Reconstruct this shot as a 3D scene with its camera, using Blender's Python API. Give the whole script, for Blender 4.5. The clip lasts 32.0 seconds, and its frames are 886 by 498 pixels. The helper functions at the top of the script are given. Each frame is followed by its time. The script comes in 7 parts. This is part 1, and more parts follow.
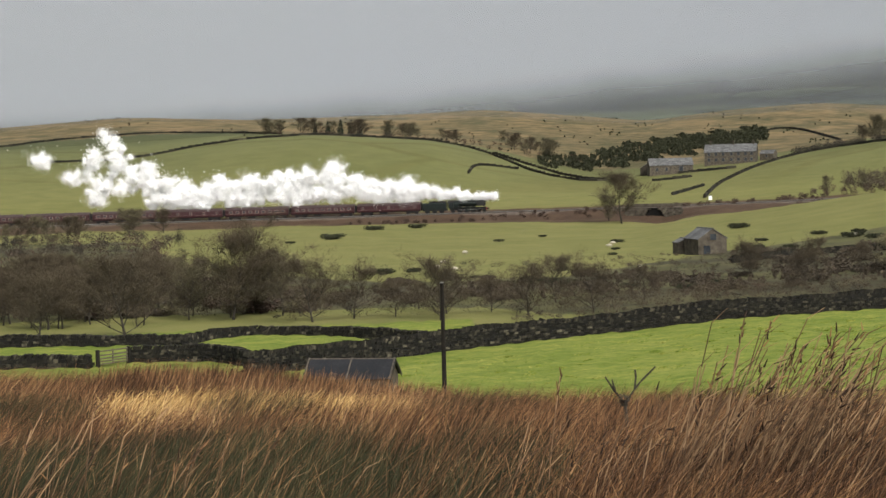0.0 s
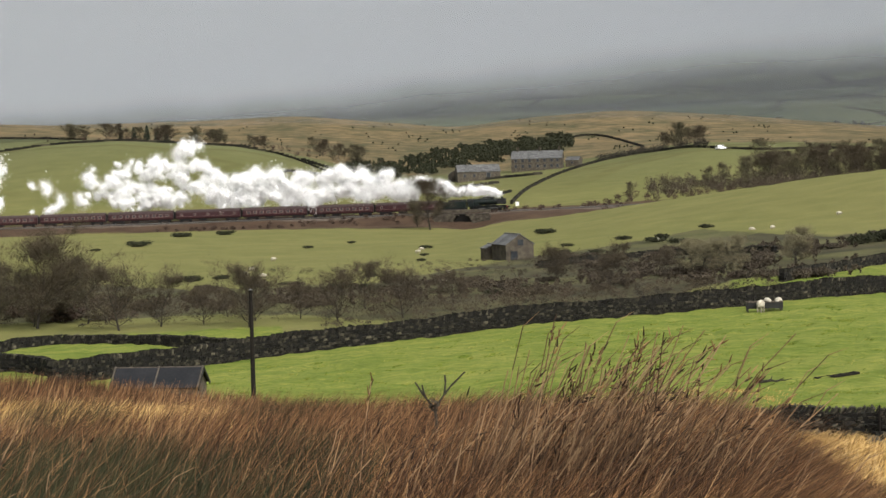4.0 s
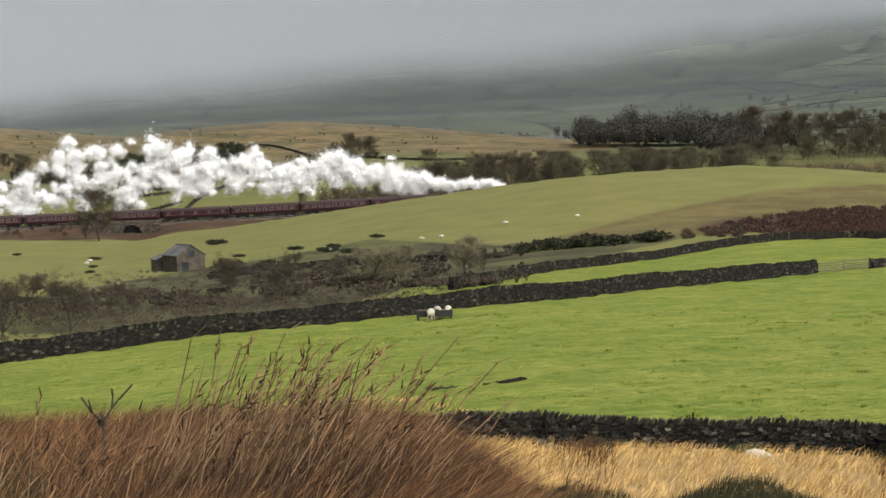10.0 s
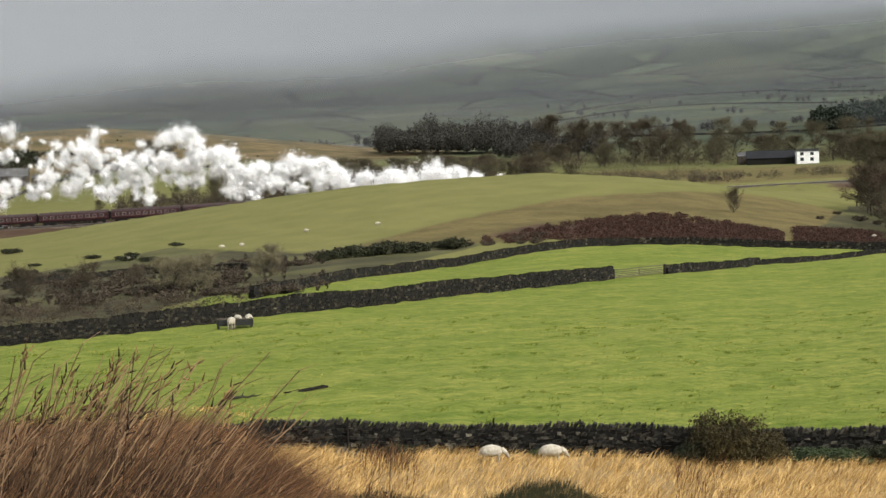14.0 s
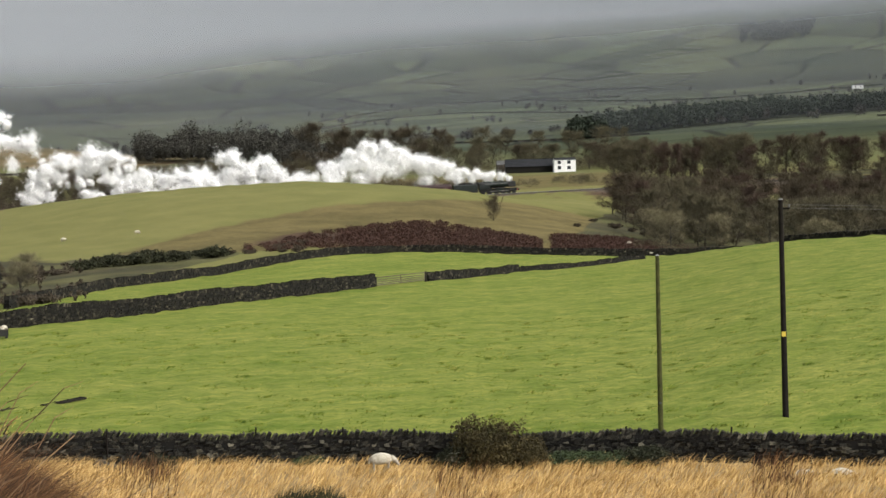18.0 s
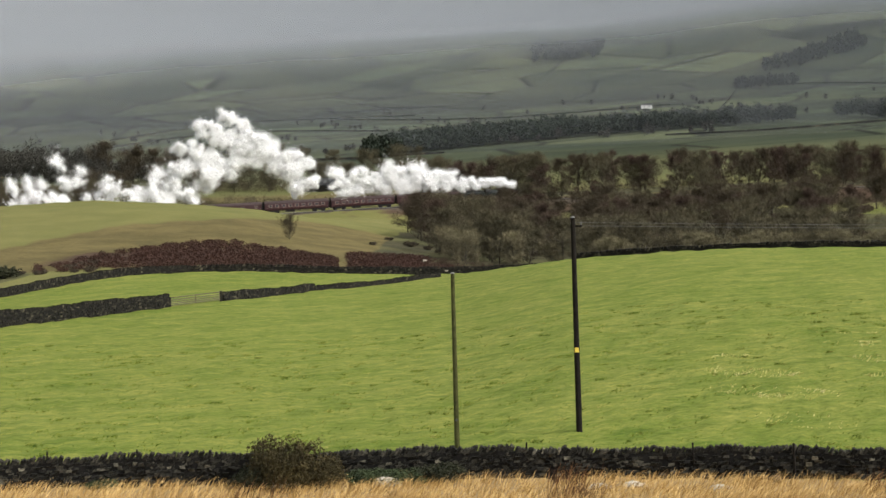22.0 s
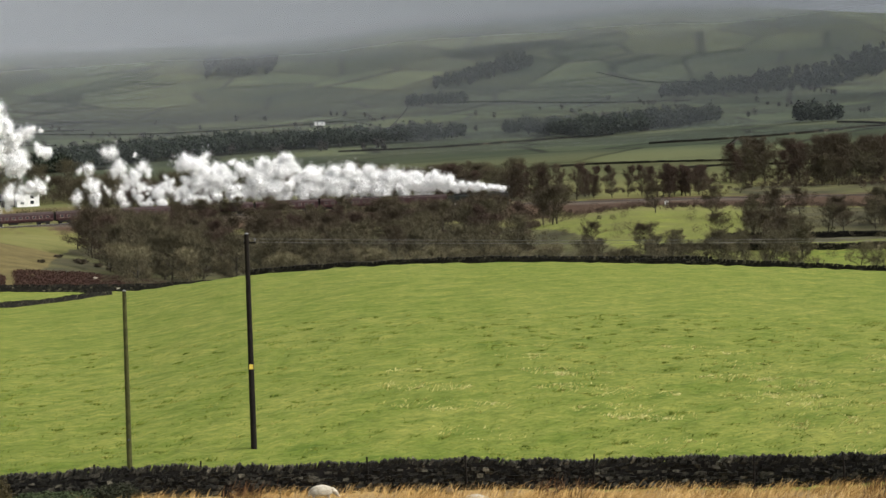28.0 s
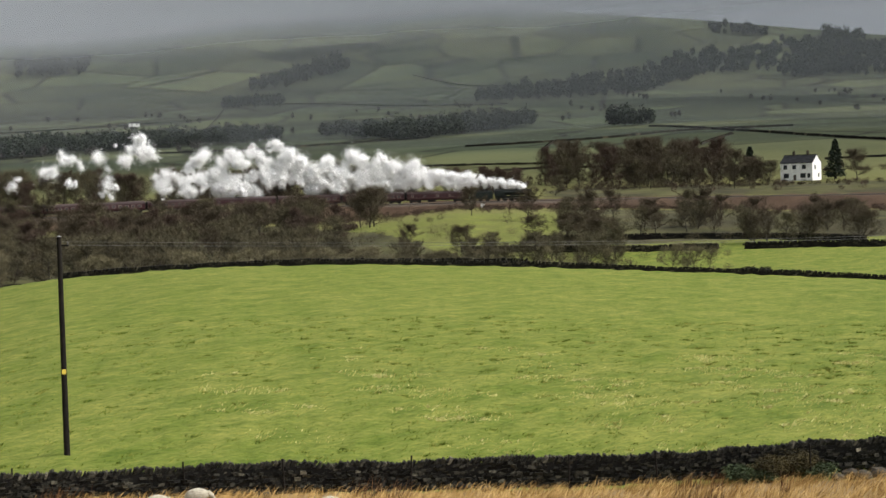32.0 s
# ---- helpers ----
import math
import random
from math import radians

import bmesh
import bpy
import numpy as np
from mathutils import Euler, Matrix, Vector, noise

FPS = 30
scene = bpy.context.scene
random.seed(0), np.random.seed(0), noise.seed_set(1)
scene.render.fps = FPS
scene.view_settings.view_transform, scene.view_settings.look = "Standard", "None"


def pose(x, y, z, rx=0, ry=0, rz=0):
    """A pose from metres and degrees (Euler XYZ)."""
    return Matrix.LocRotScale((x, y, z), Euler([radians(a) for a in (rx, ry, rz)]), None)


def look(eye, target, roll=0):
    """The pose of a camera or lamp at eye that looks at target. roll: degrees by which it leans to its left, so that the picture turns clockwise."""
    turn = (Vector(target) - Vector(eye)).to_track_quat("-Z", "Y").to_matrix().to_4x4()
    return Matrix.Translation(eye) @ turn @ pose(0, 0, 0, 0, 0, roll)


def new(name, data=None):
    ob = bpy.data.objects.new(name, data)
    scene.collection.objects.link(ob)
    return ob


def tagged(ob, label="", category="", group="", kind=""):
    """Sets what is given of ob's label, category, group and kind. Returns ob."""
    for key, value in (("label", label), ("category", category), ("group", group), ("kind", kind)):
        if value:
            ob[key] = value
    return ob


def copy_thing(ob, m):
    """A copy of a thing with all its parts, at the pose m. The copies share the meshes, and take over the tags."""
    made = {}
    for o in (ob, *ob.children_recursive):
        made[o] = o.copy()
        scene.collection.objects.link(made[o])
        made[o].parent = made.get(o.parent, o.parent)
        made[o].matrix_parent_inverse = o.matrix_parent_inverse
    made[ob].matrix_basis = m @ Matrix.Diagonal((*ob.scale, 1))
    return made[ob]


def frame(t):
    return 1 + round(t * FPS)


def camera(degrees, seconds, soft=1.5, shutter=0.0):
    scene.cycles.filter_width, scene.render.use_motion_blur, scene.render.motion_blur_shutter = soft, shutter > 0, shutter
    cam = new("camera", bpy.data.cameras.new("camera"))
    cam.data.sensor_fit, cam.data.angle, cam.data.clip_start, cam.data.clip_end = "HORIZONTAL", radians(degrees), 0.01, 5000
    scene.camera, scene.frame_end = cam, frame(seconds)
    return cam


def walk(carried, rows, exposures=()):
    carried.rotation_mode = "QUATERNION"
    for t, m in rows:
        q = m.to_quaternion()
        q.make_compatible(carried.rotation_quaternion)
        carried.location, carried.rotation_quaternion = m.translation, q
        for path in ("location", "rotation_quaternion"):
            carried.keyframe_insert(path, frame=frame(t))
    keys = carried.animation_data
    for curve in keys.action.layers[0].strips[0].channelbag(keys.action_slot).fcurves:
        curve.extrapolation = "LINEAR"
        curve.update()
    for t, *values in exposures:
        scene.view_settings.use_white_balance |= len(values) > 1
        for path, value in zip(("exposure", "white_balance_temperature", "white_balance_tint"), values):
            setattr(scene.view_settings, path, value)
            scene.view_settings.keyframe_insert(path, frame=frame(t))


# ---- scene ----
EYE = 12.0
cam = camera(27.53, 32.0, soft=1.5)
# t, yaw, pitch, roll: a hand-held pan from one spot on the bank
ROWS = [
    (0, 0.00, -2.50, 1.50), (0.5, -0.74, -2.50, 1.51), (1, -1.51, -2.49, 1.49), (1.5, -2.31, -2.47, 1.50),
    (2, -3.08, -2.46, 1.53), (2.5, -3.85, -2.46, 1.49), (3, -4.63, -2.46, 1.50), (3.5, -5.33, -2.46, 1.51),
    (5.5, -8.44, -2.45, 1.50), (6, -9.25, -2.45, 1.49), (6.5, -10.05, -2.44, 1.45), (7, -10.82, -2.44, 1.50),
    (7.5, -11.64, -2.43, 1.50), (8, -12.53, -2.43, 1.45), (8.5, -13.46, -2.41, 1.46), (9, -14.46, -2.41, 1.56),
    (9.5, -15.47, -2.41, 1.52), (10, -16.43, -2.40, 1.48), (10.5, -17.31, -2.40, 1.52), (11, -18.11, -2.37, 1.50),
    (11.5, -18.90, -2.36, 1.48), (12, -19.64, -2.36, 1.46), (12.5, -20.38, -2.34, 1.51), (13, -21.15, -2.33, 1.47),
    (13.5, -21.95, -2.33, 1.46), (14, -22.74, -2.32, 1.50), (14.5, -23.52, -2.31, 1.47), (16.5, -27.19, -2.28, 1.45),
    (17, -28.28, -2.28, 1.49), (17.5, -29.30, -2.27, 1.47), (18, -30.28, -2.26, 1.46), (18.5, -31.19, -2.26, 1.45),
    (19, -32.08, -2.23, 1.47), (19.5, -32.96, -2.19, 1.53), (20, -33.70, -2.16, 1.48), (20.5, -34.41, -2.09, 1.50),
    (21, -35.13, -2.03, 1.54), (21.5, -35.90, -1.92, 1.53), (22, -36.75, -1.84, 1.57), (22.5, -37.61, -1.75, 1.53),
    (23, -38.47, -1.68, 1.52), (23.5, -39.23, -1.65, 1.50), (24, -40.00, -1.63, 1.49), (24.5, -40.90, -1.61, 1.53),
    (25, -41.79, -1.60, 1.52), (25.5, -42.64, -1.60, 1.51), (27.5, -46.14, -1.61, 1.52), (28, -47.06, -1.60, 1.52),
    (28.5, -47.97, -1.61, 1.50), (29, -48.76, -1.62, 1.51), (29.5, -49.52, -1.62, 1.53), (30, -50.22, -1.62, 1.50),
    (30.5, -50.87, -1.63, 1.50), (31, -51.50, -1.66, 1.47), (31.5, -52.14, -1.66, 1.48), (32, -52.85, -1.67, 1.46),
]
walk(cam, [(t, pose(0, 0, EYE, 90 + pitch, roll, yaw)) for t, yaw, pitch, roll in ROWS])

# ---- light: low overcast, soft brighter sky behind the viewer's right ----
scene.view_settings.exposure = 0.0
SUN_AZ, SUN_EL = 152, 40
world = bpy.data.worlds.new("overcast_sky")
scene.world = world
world.use_nodes = True
wn, wl = world.node_tree.nodes, world.node_tree.links
wn.clear()
sky = wn.new("ShaderNodeTexSky")
sky.sky_type, sky.sun_disc, sky.sun_elevation, sky.sun_rotation = "NISHITA", False, radians(SUN_EL), radians(SUN_AZ)
sky.air_density, sky.dust_density = 1.5, 4.0
grey = wn.new("ShaderNodeHueSaturation")
grey.inputs["Saturation"].default_value = 0.22
bg = wn.new("ShaderNodeBackground")
bg.inputs["Strength"].default_value = 0.24
wout = wn.new("ShaderNodeOutputWorld")
wl.new(sky.outputs[0], grey.inputs["Color"])
wl.new(grey.outputs[0], bg.inputs[0])
wl.new(bg.outputs[0], wout.inputs[0])
sun = new("sun", bpy.data.lights.new("sun", "SUN"))
sun.data.energy, sun.data.angle, sun.data.color = 3.0, radians(12), (1.0, 0.96, 0.9)
sun.matrix_world = look((math.sin(radians(SUN_AZ)) * math.cos(radians(SUN_EL)), math.cos(radians(SUN_AZ)) * math.cos(radians(SUN_EL)), math.sin(radians(SUN_EL))), (0, 0, 0))

# ---- materials ----
def mat(name, rough=0.8, metal=0.0):
    m = bpy.data.materials.new(name)
    m.use_nodes = True
    b = m.node_tree.nodes["Principled BSDF"]
    b.inputs["Roughness"].default_value, b.inputs["Metallic"].default_value = rough, metal
    b.inputs["Specular IOR Level"].default_value = 0.25
    return m, m.node_tree.nodes, m.node_tree.links, b


def ramp(n, stops):
    r = n.new("ShaderNodeValToRGB")
    e = r.color_ramp.elements
    e[0].position, e[0].color = stops[0][0], (*stops[0][1], 1)
    e[1].position, e[1].color = stops[-1][0], (*stops[-1][1], 1)
    for p, c in stops[1:-1]:
        k = e.new(p)
        k.color = (*c, 1)
    return r


def tex(n, l, scale, detail=4.0, rough=0.55, stretch=(1, 1, 1), kind="Object"):
    c = n.new("ShaderNodeTexCoord")
    mp = n.new("ShaderNodeMapping")
    mp.inputs["Scale"].default_value = stretch
    t = n.new("ShaderNodeTexNoise")
    t.inputs["Scale"].default_value, t.inputs["Detail"].default_value, t.inputs["Roughness"].default_value = scale, detail, rough
    l.new(c.outputs[kind], mp.inputs[0])
    l.new(mp.outputs[0], t.inputs["Vector"])
    return t


def bump(n, l, b, source, strength, distance):
    k = n.new("ShaderNodeBump")
    k.inputs["Strength"].default_value, k.inputs["Distance"].default_value = strength, distance
    l.new(source, k.inputs["Height"])
    l.new(k.outputs[0], b.inputs["Normal"])


def mix(n, l, fac, a, c, mode="MIX"):
    m = n.new("ShaderNodeMix")
    m.data_type, m.blend_type = "RGBA", mode
    for sock, v in ((m.inputs[0], fac), (m.inputs[6], a), (m.inputs[7], c)):
        if isinstance(v, (int, float)):
            sock.default_value = v
        elif isinstance(v, tuple):
            sock.default_value = (*v, 1)
        else:
            l.new(v, sock)
    return m.outputs[2]


def plain(name, lo, hi, scale=3.0, rough=0.8, metal=0.0, relief=0.0, kind="Object", jitter=0.0):
    """A surface between two tones, in two scales of grain, with some relief."""
    m, n, l, b = mat(name, rough, metal)
    a = tex(n, l, scale, kind=kind)
    f = tex(n, l, scale * 9, 3, kind=kind)
    r = ramp(n, [(0.3, lo), (0.7, hi)])
    l.new(a.outputs[0], r.inputs[0])
    g = ramp(n, [(0.3, (0.72, 0.72, 0.72)), (0.7, (1.15, 1.15, 1.15))])
    l.new(f.outputs[0], g.inputs[0])
    col = mix(n, l, 1.0, r.outputs[0], g.outputs[0], "MULTIPLY")
    if jitter:
        o = n.new("ShaderNodeObjectInfo")
        geo = n.new("ShaderNodeNewGeometry")
        ad = n.new("ShaderNodeMath")
        ad.operation = "ADD"
        l.new(o.outputs["Random"], ad.inputs[0])
        l.new(geo.outputs["Random Per Island"], ad.inputs[1])
        fr = n.new("ShaderNodeMath")
        fr.operation = "FRACT"
        l.new(ad.outputs[0], fr.inputs[0])
        j = ramp(n, [(0.0, (1 - jitter,) * 3), (1.0, (1 + jitter,) * 3)] if jitter < 0.9 else [(0.0, (0.22,) * 3), (0.55, (0.65,) * 3), (0.82, (1.25,) * 3), (0.95, (2.1,) * 3), (1.0, (4.8,) * 3)])
        l.new(fr.outputs[0], j.inputs[0])
        col = mix(n, l, 1.0, col, j.outputs[0], "MULTIPLY")
    l.new(col, b.inputs["Base Color"])
    if relief:
        bump(n, l, b, f.outputs[0], 0.6, relief)
    return m


STONE = plain("gritstone", (0.0062, 0.0056, 0.0038), (0.031, 0.0275, 0.0185), 4, 0.95, relief=0.02, jitter=0.95)
LICHEN_STONE = plain("lichened_gritstone", (0.008, 0.0075, 0.005), (0.045, 0.041, 0.03), 9, 0.95, relief=0.02, jitter=0.95)
# near-black stone: shade in gaps and hollows is put into this colour
CORE_SHADE = plain("wall_core_shadowed_rubble", (0.00525, 0.0049, 0.0042), (0.0105, 0.0098, 0.0084), 4, 1.0)
FARM_STONE = plain("farm_stone", (0.026, 0.022, 0.016), (0.078, 0.066, 0.049), 1.2, 0.95, relief=0.02, jitter=0.35)
SLATE = plain("stone_slate", (0.063, 0.063, 0.063), (0.119, 0.119, 0.1155), 1.0, 0.7, relief=0.02, jitter=0.3)
DARK_SLATE = plain("dark_slate", (0.0099, 0.011, 0.0132), (0.022, 0.02255, 0.02475), 1.0, 0.95, jitter=0.2)
WHITEWASH = plain("white_render", (0.68, 0.68, 0.66), (0.85, 0.85, 0.83), 0.7, 0.85)
GLASS_DARK = plain("dim_window_glass", (0.02, 0.022, 0.026), (0.04, 0.045, 0.05), 2, 0.15)
BARK = plain("winter_bark", (0.02, 0.017, 0.0125), (0.046, 0.04, 0.03), 5, 0.95)
TWIG = plain("winter_twigs", (0.04, 0.031, 0.0185), (0.085, 0.067, 0.041), 0.35, 0.95, jitter=0.3)
TWIG_RED = plain("reddish_birch_twigs", (0.04, 0.027, 0.02), (0.084, 0.056, 0.04), 0.35, 0.95, jitter=0.3)
TWIG_PALE = plain("pale_willow_twigs", (0.1, 0.09, 0.052), (0.2, 0.175, 0.1), 0.35, 0.95, jitter=0.3)
TWIG_OLIVE = plain("mossy_twigs", (0.052, 0.0465, 0.0265), (0.118, 0.102, 0.058), 0.35, 0.95, jitter=0.3)
GORSE = plain("gorse_leaf", (0.0135, 0.0165, 0.0075), (0.0375, 0.039, 0.018), 2, 0.9, jitter=0.35)
HEATHER = plain("heather_leaf", (0.034, 0.027, 0.0185), (0.084, 0.066, 0.043), 2, 0.9, jitter=0.4)
BRACKEN = plain("dead_bracken", (0.028, 0.0145, 0.0102), (0.068, 0.033, 0.0225), 1.5, 0.95, jitter=0.4)
# bare twigs greyed for distance: some of the mist is put into the colour
FAR_TWIG = plain("misty_bare_wood", (0.024, 0.024, 0.02), (0.056, 0.053, 0.042), 0.1, 0.95, jitter=0.3)
CONIFER = plain("conifer_needles", (0.012, 0.018, 0.012), (0.03, 0.04, 0.024), 1.0, 0.9, jitter=0.3)
FLEECE = plain("sheep_fleece", (0.34, 0.31, 0.24), (0.52, 0.48, 0.39), 6, 1.0, relief=0.03)
SHEEP_FACE = plain("sheep_face", (0.2, 0.175, 0.135), (0.36, 0.32, 0.26), 8, 0.9)
POLE_WOOD = plain("creosoted_pole", (0.005, 0.004, 0.003), (0.014, 0.011, 0.008), 6, 1.0, relief=0.005)
POLE_MOSS = plain("mossy_pole", (0.03, 0.032, 0.008), (0.064, 0.064, 0.018), 6, 0.9, relief=0.005)
TIMBER = plain("weathered_timber", (0.045, 0.037, 0.028), (0.12, 0.1, 0.078), 5, 0.9, relief=0.004)
YELLOW = plain("yellow_plate", (0.62, 0.45, 0.06), (0.75, 0.56, 0.1), 8, 0.6)
MAROON = plain("maroon_coach_paint", (0.023, 0.0072, 0.0088), (0.036, 0.0105, 0.0125), 1.5, 0.35)
ROOF_GREY = plain("sooty_coach_roof", (0.03, 0.018, 0.018), (0.054, 0.036, 0.0348), 1.5, 0.75)
BLACK = plain("sooty_black", (0.008, 0.008, 0.008), (0.022, 0.021, 0.02), 2, 0.6)
LOCO_GREEN = plain("dark_locomotive_green", (0.005, 0.008, 0.007), (0.01, 0.015, 0.0125), 2, 0.4)
STEEL = plain("worn_steel", (0.12, 0.12, 0.12), (0.3, 0.29, 0.28), 5, 0.4, 0.8)
CREAM = plain("cream_window_surround", (0.09, 0.05, 0.045), (0.26, 0.2, 0.17), 4, 0.6)
BALLAST = plain("ballast", (0.055, 0.044, 0.035), (0.125, 0.1, 0.08), 1.5, 1.0, relief=0.05)
VAN_WHITE = plain("white_van_paint", (0.75, 0.75, 0.75), (0.85, 0.85, 0.85), 3, 0.35)
WIRE = plain("galvanised_wire", (0.1, 0.1, 0.1), (0.18, 0.18, 0.18), 5, 0.5, 0.6)


def grass_mat(name, stops, rough=0.9):
    m, n, l, b = mat(name, rough)
    geo = n.new("ShaderNodeNewGeometry")
    t = tex(n, l, 0.6, 3)
    md = n.new("ShaderNodeMath")
    md.operation, md.inputs[1].default_value = "MULTIPLY_ADD", 0.52
    l.new(geo.outputs["Random Per Island"], md.inputs[0])
    s2 = n.new("ShaderNodeMath")
    s2.operation, s2.inputs[1].default_value = "MULTIPLY", 0.58
    l.new(t.outputs[0], s2.inputs[0])
    l.new(s2.outputs[0], md.inputs[2])
    r = ramp(n, stops)
    l.new(md.outputs[0], r.inputs[0])
    l.new(r.outputs[0], b.inputs["Base Color"])
    return m


RUSH_BROWN = grass_mat("brown_moor_grass", [(0.24, (0.006, 0.0032, 0.0016)), (0.46, (0.028, 0.0128, 0.0053)), (0.61, (0.092, 0.042, 0.0168)), (0.77, (0.235, 0.126, 0.053)), (0.93, (0.5, 0.33, 0.165))])
RUSH_GREEN = grass_mat("green_rush", [(0.15, (0.004, 0.005, 0.002)), (0.5, (0.014, 0.016, 0.006)), (0.8, (0.042, 0.04, 0.015)), (0.98, (0.2, 0.13, 0.06))])
STRAW = grass_mat("straw_grass", [(0.22, (0.09, 0.046, 0.015)), (0.5, (0.4, 0.245, 0.078)), (0.85, (0.72, 0.51, 0.22))])

# ---- the lie of the land: heights beneath or above the eye along a bearing ----
def node(az, table):
    """Reads a short table of (bearing, value) pairs."""
    a = np.array(table, float)
    return np.interp(az, a[:, 0], a[:, 1])


NEAR_D = [(-30, 66), (75, 66)]
NEAR_Z = [(-30, -9.2), (0, -9.6), (18, -9.9), (30, -10.35), (46, -10.6), (57, -10.75), (67, -10.3), (75, -10.0)]
MID_D = [(-30, 92), (-6, 105), (0, 118), (6, 124), (13, 132), (18, 142), (23, 158), (28, 178), (32, 200), (37, 222), (44, 215), (60, 210), (75, 205)]
MID_EL = [(-30, -6.5), (-6, -6.3), (-1.7, -5.88), (1.9, -5.54), (5.6, -5.22), (9.1, -4.86), (13.3, -4.63), (17.7, -4.2), (20, -4.06), (23, -3.8), (28.2, -3.4), (29.6, -3.25), (34.9, -2.96),
          (37, -2.74), (40.5, -2.3), (44, -2.1), (46, -2.06), (50, -2.1), (55, -2.28), (60, -2.57), (66.6, -2.94), (75, -3.3)]
TWO_D = [(-30, 150), (0, 150), (13, 155), (16.3, 165), (20, 195), (23, 215), (26, 235), (28, 245), (40, 252), (44, 250), (75, 250)]
TWO_EL = [(-30, -4.9), (-10, -4.75), (0, -4.65), (8, -4.45), (14, -4.0), (16.3, -3.74), (20, -3.15), (23, -2.88), (26, -2.42), (28, -2.33), (30, -2.35), (33, -2.5), (36, -2.63), (40, -2.62), (44, -2.62), (60, -2.85), (75, -3.0)]
LOW_D = [(-30, 225), (0, 235), (12, 250), (20, 255), (26, 275), (34, 285), (40, 300), (50, 310), (75, 310)]
LOW_Z = [(-30, -14.2), (-4, -13.6), (4, -13.2), (12, -12.6), (20, -10.6), (26, -9.0), (30, -8.8), (34, -10.5), (40, -13.6), (48, -14.4), (56, -12.8), (64, -11.2), (75, -11)]
BROW_D = [(-30, 430), (-6, 450), (0, 470), (7, 470), (12, 435), (20, 405), (30, 400), (40, 400), (50, 430), (75, 440)]
BROW_Z = [(-30, -14.8), (-8, -14.2), (-4, -14.2), (0, -15.3), (6.5, -15.7), (8.5, -13.4), (11.7, -9.6), (15, -6.2), (18, -3.4), (20, -1.9), (23, -0.6), (26, 0.0), (28, -0.9), (30.6, -2.7), (34, -7.0), (37, -10.6), (39.4, -12.9), (44, -12.5), (50, -8.0), (53, -4.6), (58, -5.5), (64, -7.4), (75, -7.6)]
TRACK_D = [(-45, 640), (-30, 600), (-14, 570), (-5, 556), (2, 545), (8, 530), (14, 518), (20, 515), (28, 522), (36, 545), (45, 566), (55, 578), (66, 582), (80, 590), (100, 640)]
TRACK_Z = [(-45, -14.6), (-14, -13.9), (-5, -13.5), (2, -12.9), (8, -12.0), (14, -10.2), (20, -8.4), (28, -6.2), (36, -4.1), (45, -2.4), (55, -1.8), (66, -2.6), (80, -3.0), (100, -3)]
SHOULDER_D = [(-30, 640), (75, 660)]
SHOULDER_Z = [(-30, -9.5), (-14, -8.0), (-6, -7.0), (2, -9.5), (6, -9.5), (12, -6.5), (20, -3.5), (30, -3.0), (36, -1.5), (50, 0.5), (60, 1.5), (75, 1.5)]
FIELD_D = [(-30, 830), (4, 830), (8, 800), (16, 800), (75, 830)]
FIELD_EL = [(-30, 0.75), (-13.7, 0.78), (-9, 0.8), (-6, 1.13), (-4, 1.22), (-0.4, 0.93), (2.1, 0.3), (4.7, -0.2), (7, -0.1), (10, 0.1), (12, 0.35), (14, 0.62), (17, 0.52), (20, 0.3), (26, 0.2), (33, 0.18), (45, 0.4), (55, 0.55), (66, 0.6), (75, 0.6)]
RISE_D = [(-30, 980), (75, 1000)]
RISE_EL = [(-30, 1.1), (-14, 1.1), (-9, 1.36), (-6, 1.34), (0, 1.0), (5, 0.75), (12, 0.9), (16, 0.8), (20, 0.62), (26, 0.6), (34, 0.75), (40, 0.95), (52, 1.25), (60, 1.4), (75, 1.4)]
MOOR_D = [(-30, 1280), (75, 1280)]
MOOR_EL = [(-30, 1.6), (-14, 1.6), (-10, 1.86), (-6, 1.7), (-1.5, 1.76), (1.5, 1.85), (4, 1.6), (6.5, 1.36), (9, 1.62), (11.7, 1.76), (15, 1.52), (18, 1.2), (20.4, 0.95), (24, 0.85), (30, 1.1), (36, 1.35), (44, 1.55), (52, 1.7), (60, 1.98), (75, 1.96)]
DIP_EL = [(-30, 1.0), (14, 1.0), (21, 0.75), (26, 1.1), (33, 1.55), (40, 1.85), (52, 2.05), (60, 2.25), (75, 2.2)]
FELL_EL = [(-30, 1.2), (0, 1.8), (8, 2.0), (20, 2.2), (30, 2.5), (40, 2.75), (50, 3.1), (60, 3.2), (75, 2.9)]
TOP_EL = [(-30, 2.0), (-8, 2.2), (0, 2.8), (6, 3.6), (14, 4.2), (24, 4.5), (34, 4.75), (42, 5.0), (46, 5.4), (52, 5.75), (56, 5.7), (61, 5.25), (67, 4.5), (75, 3.9)]


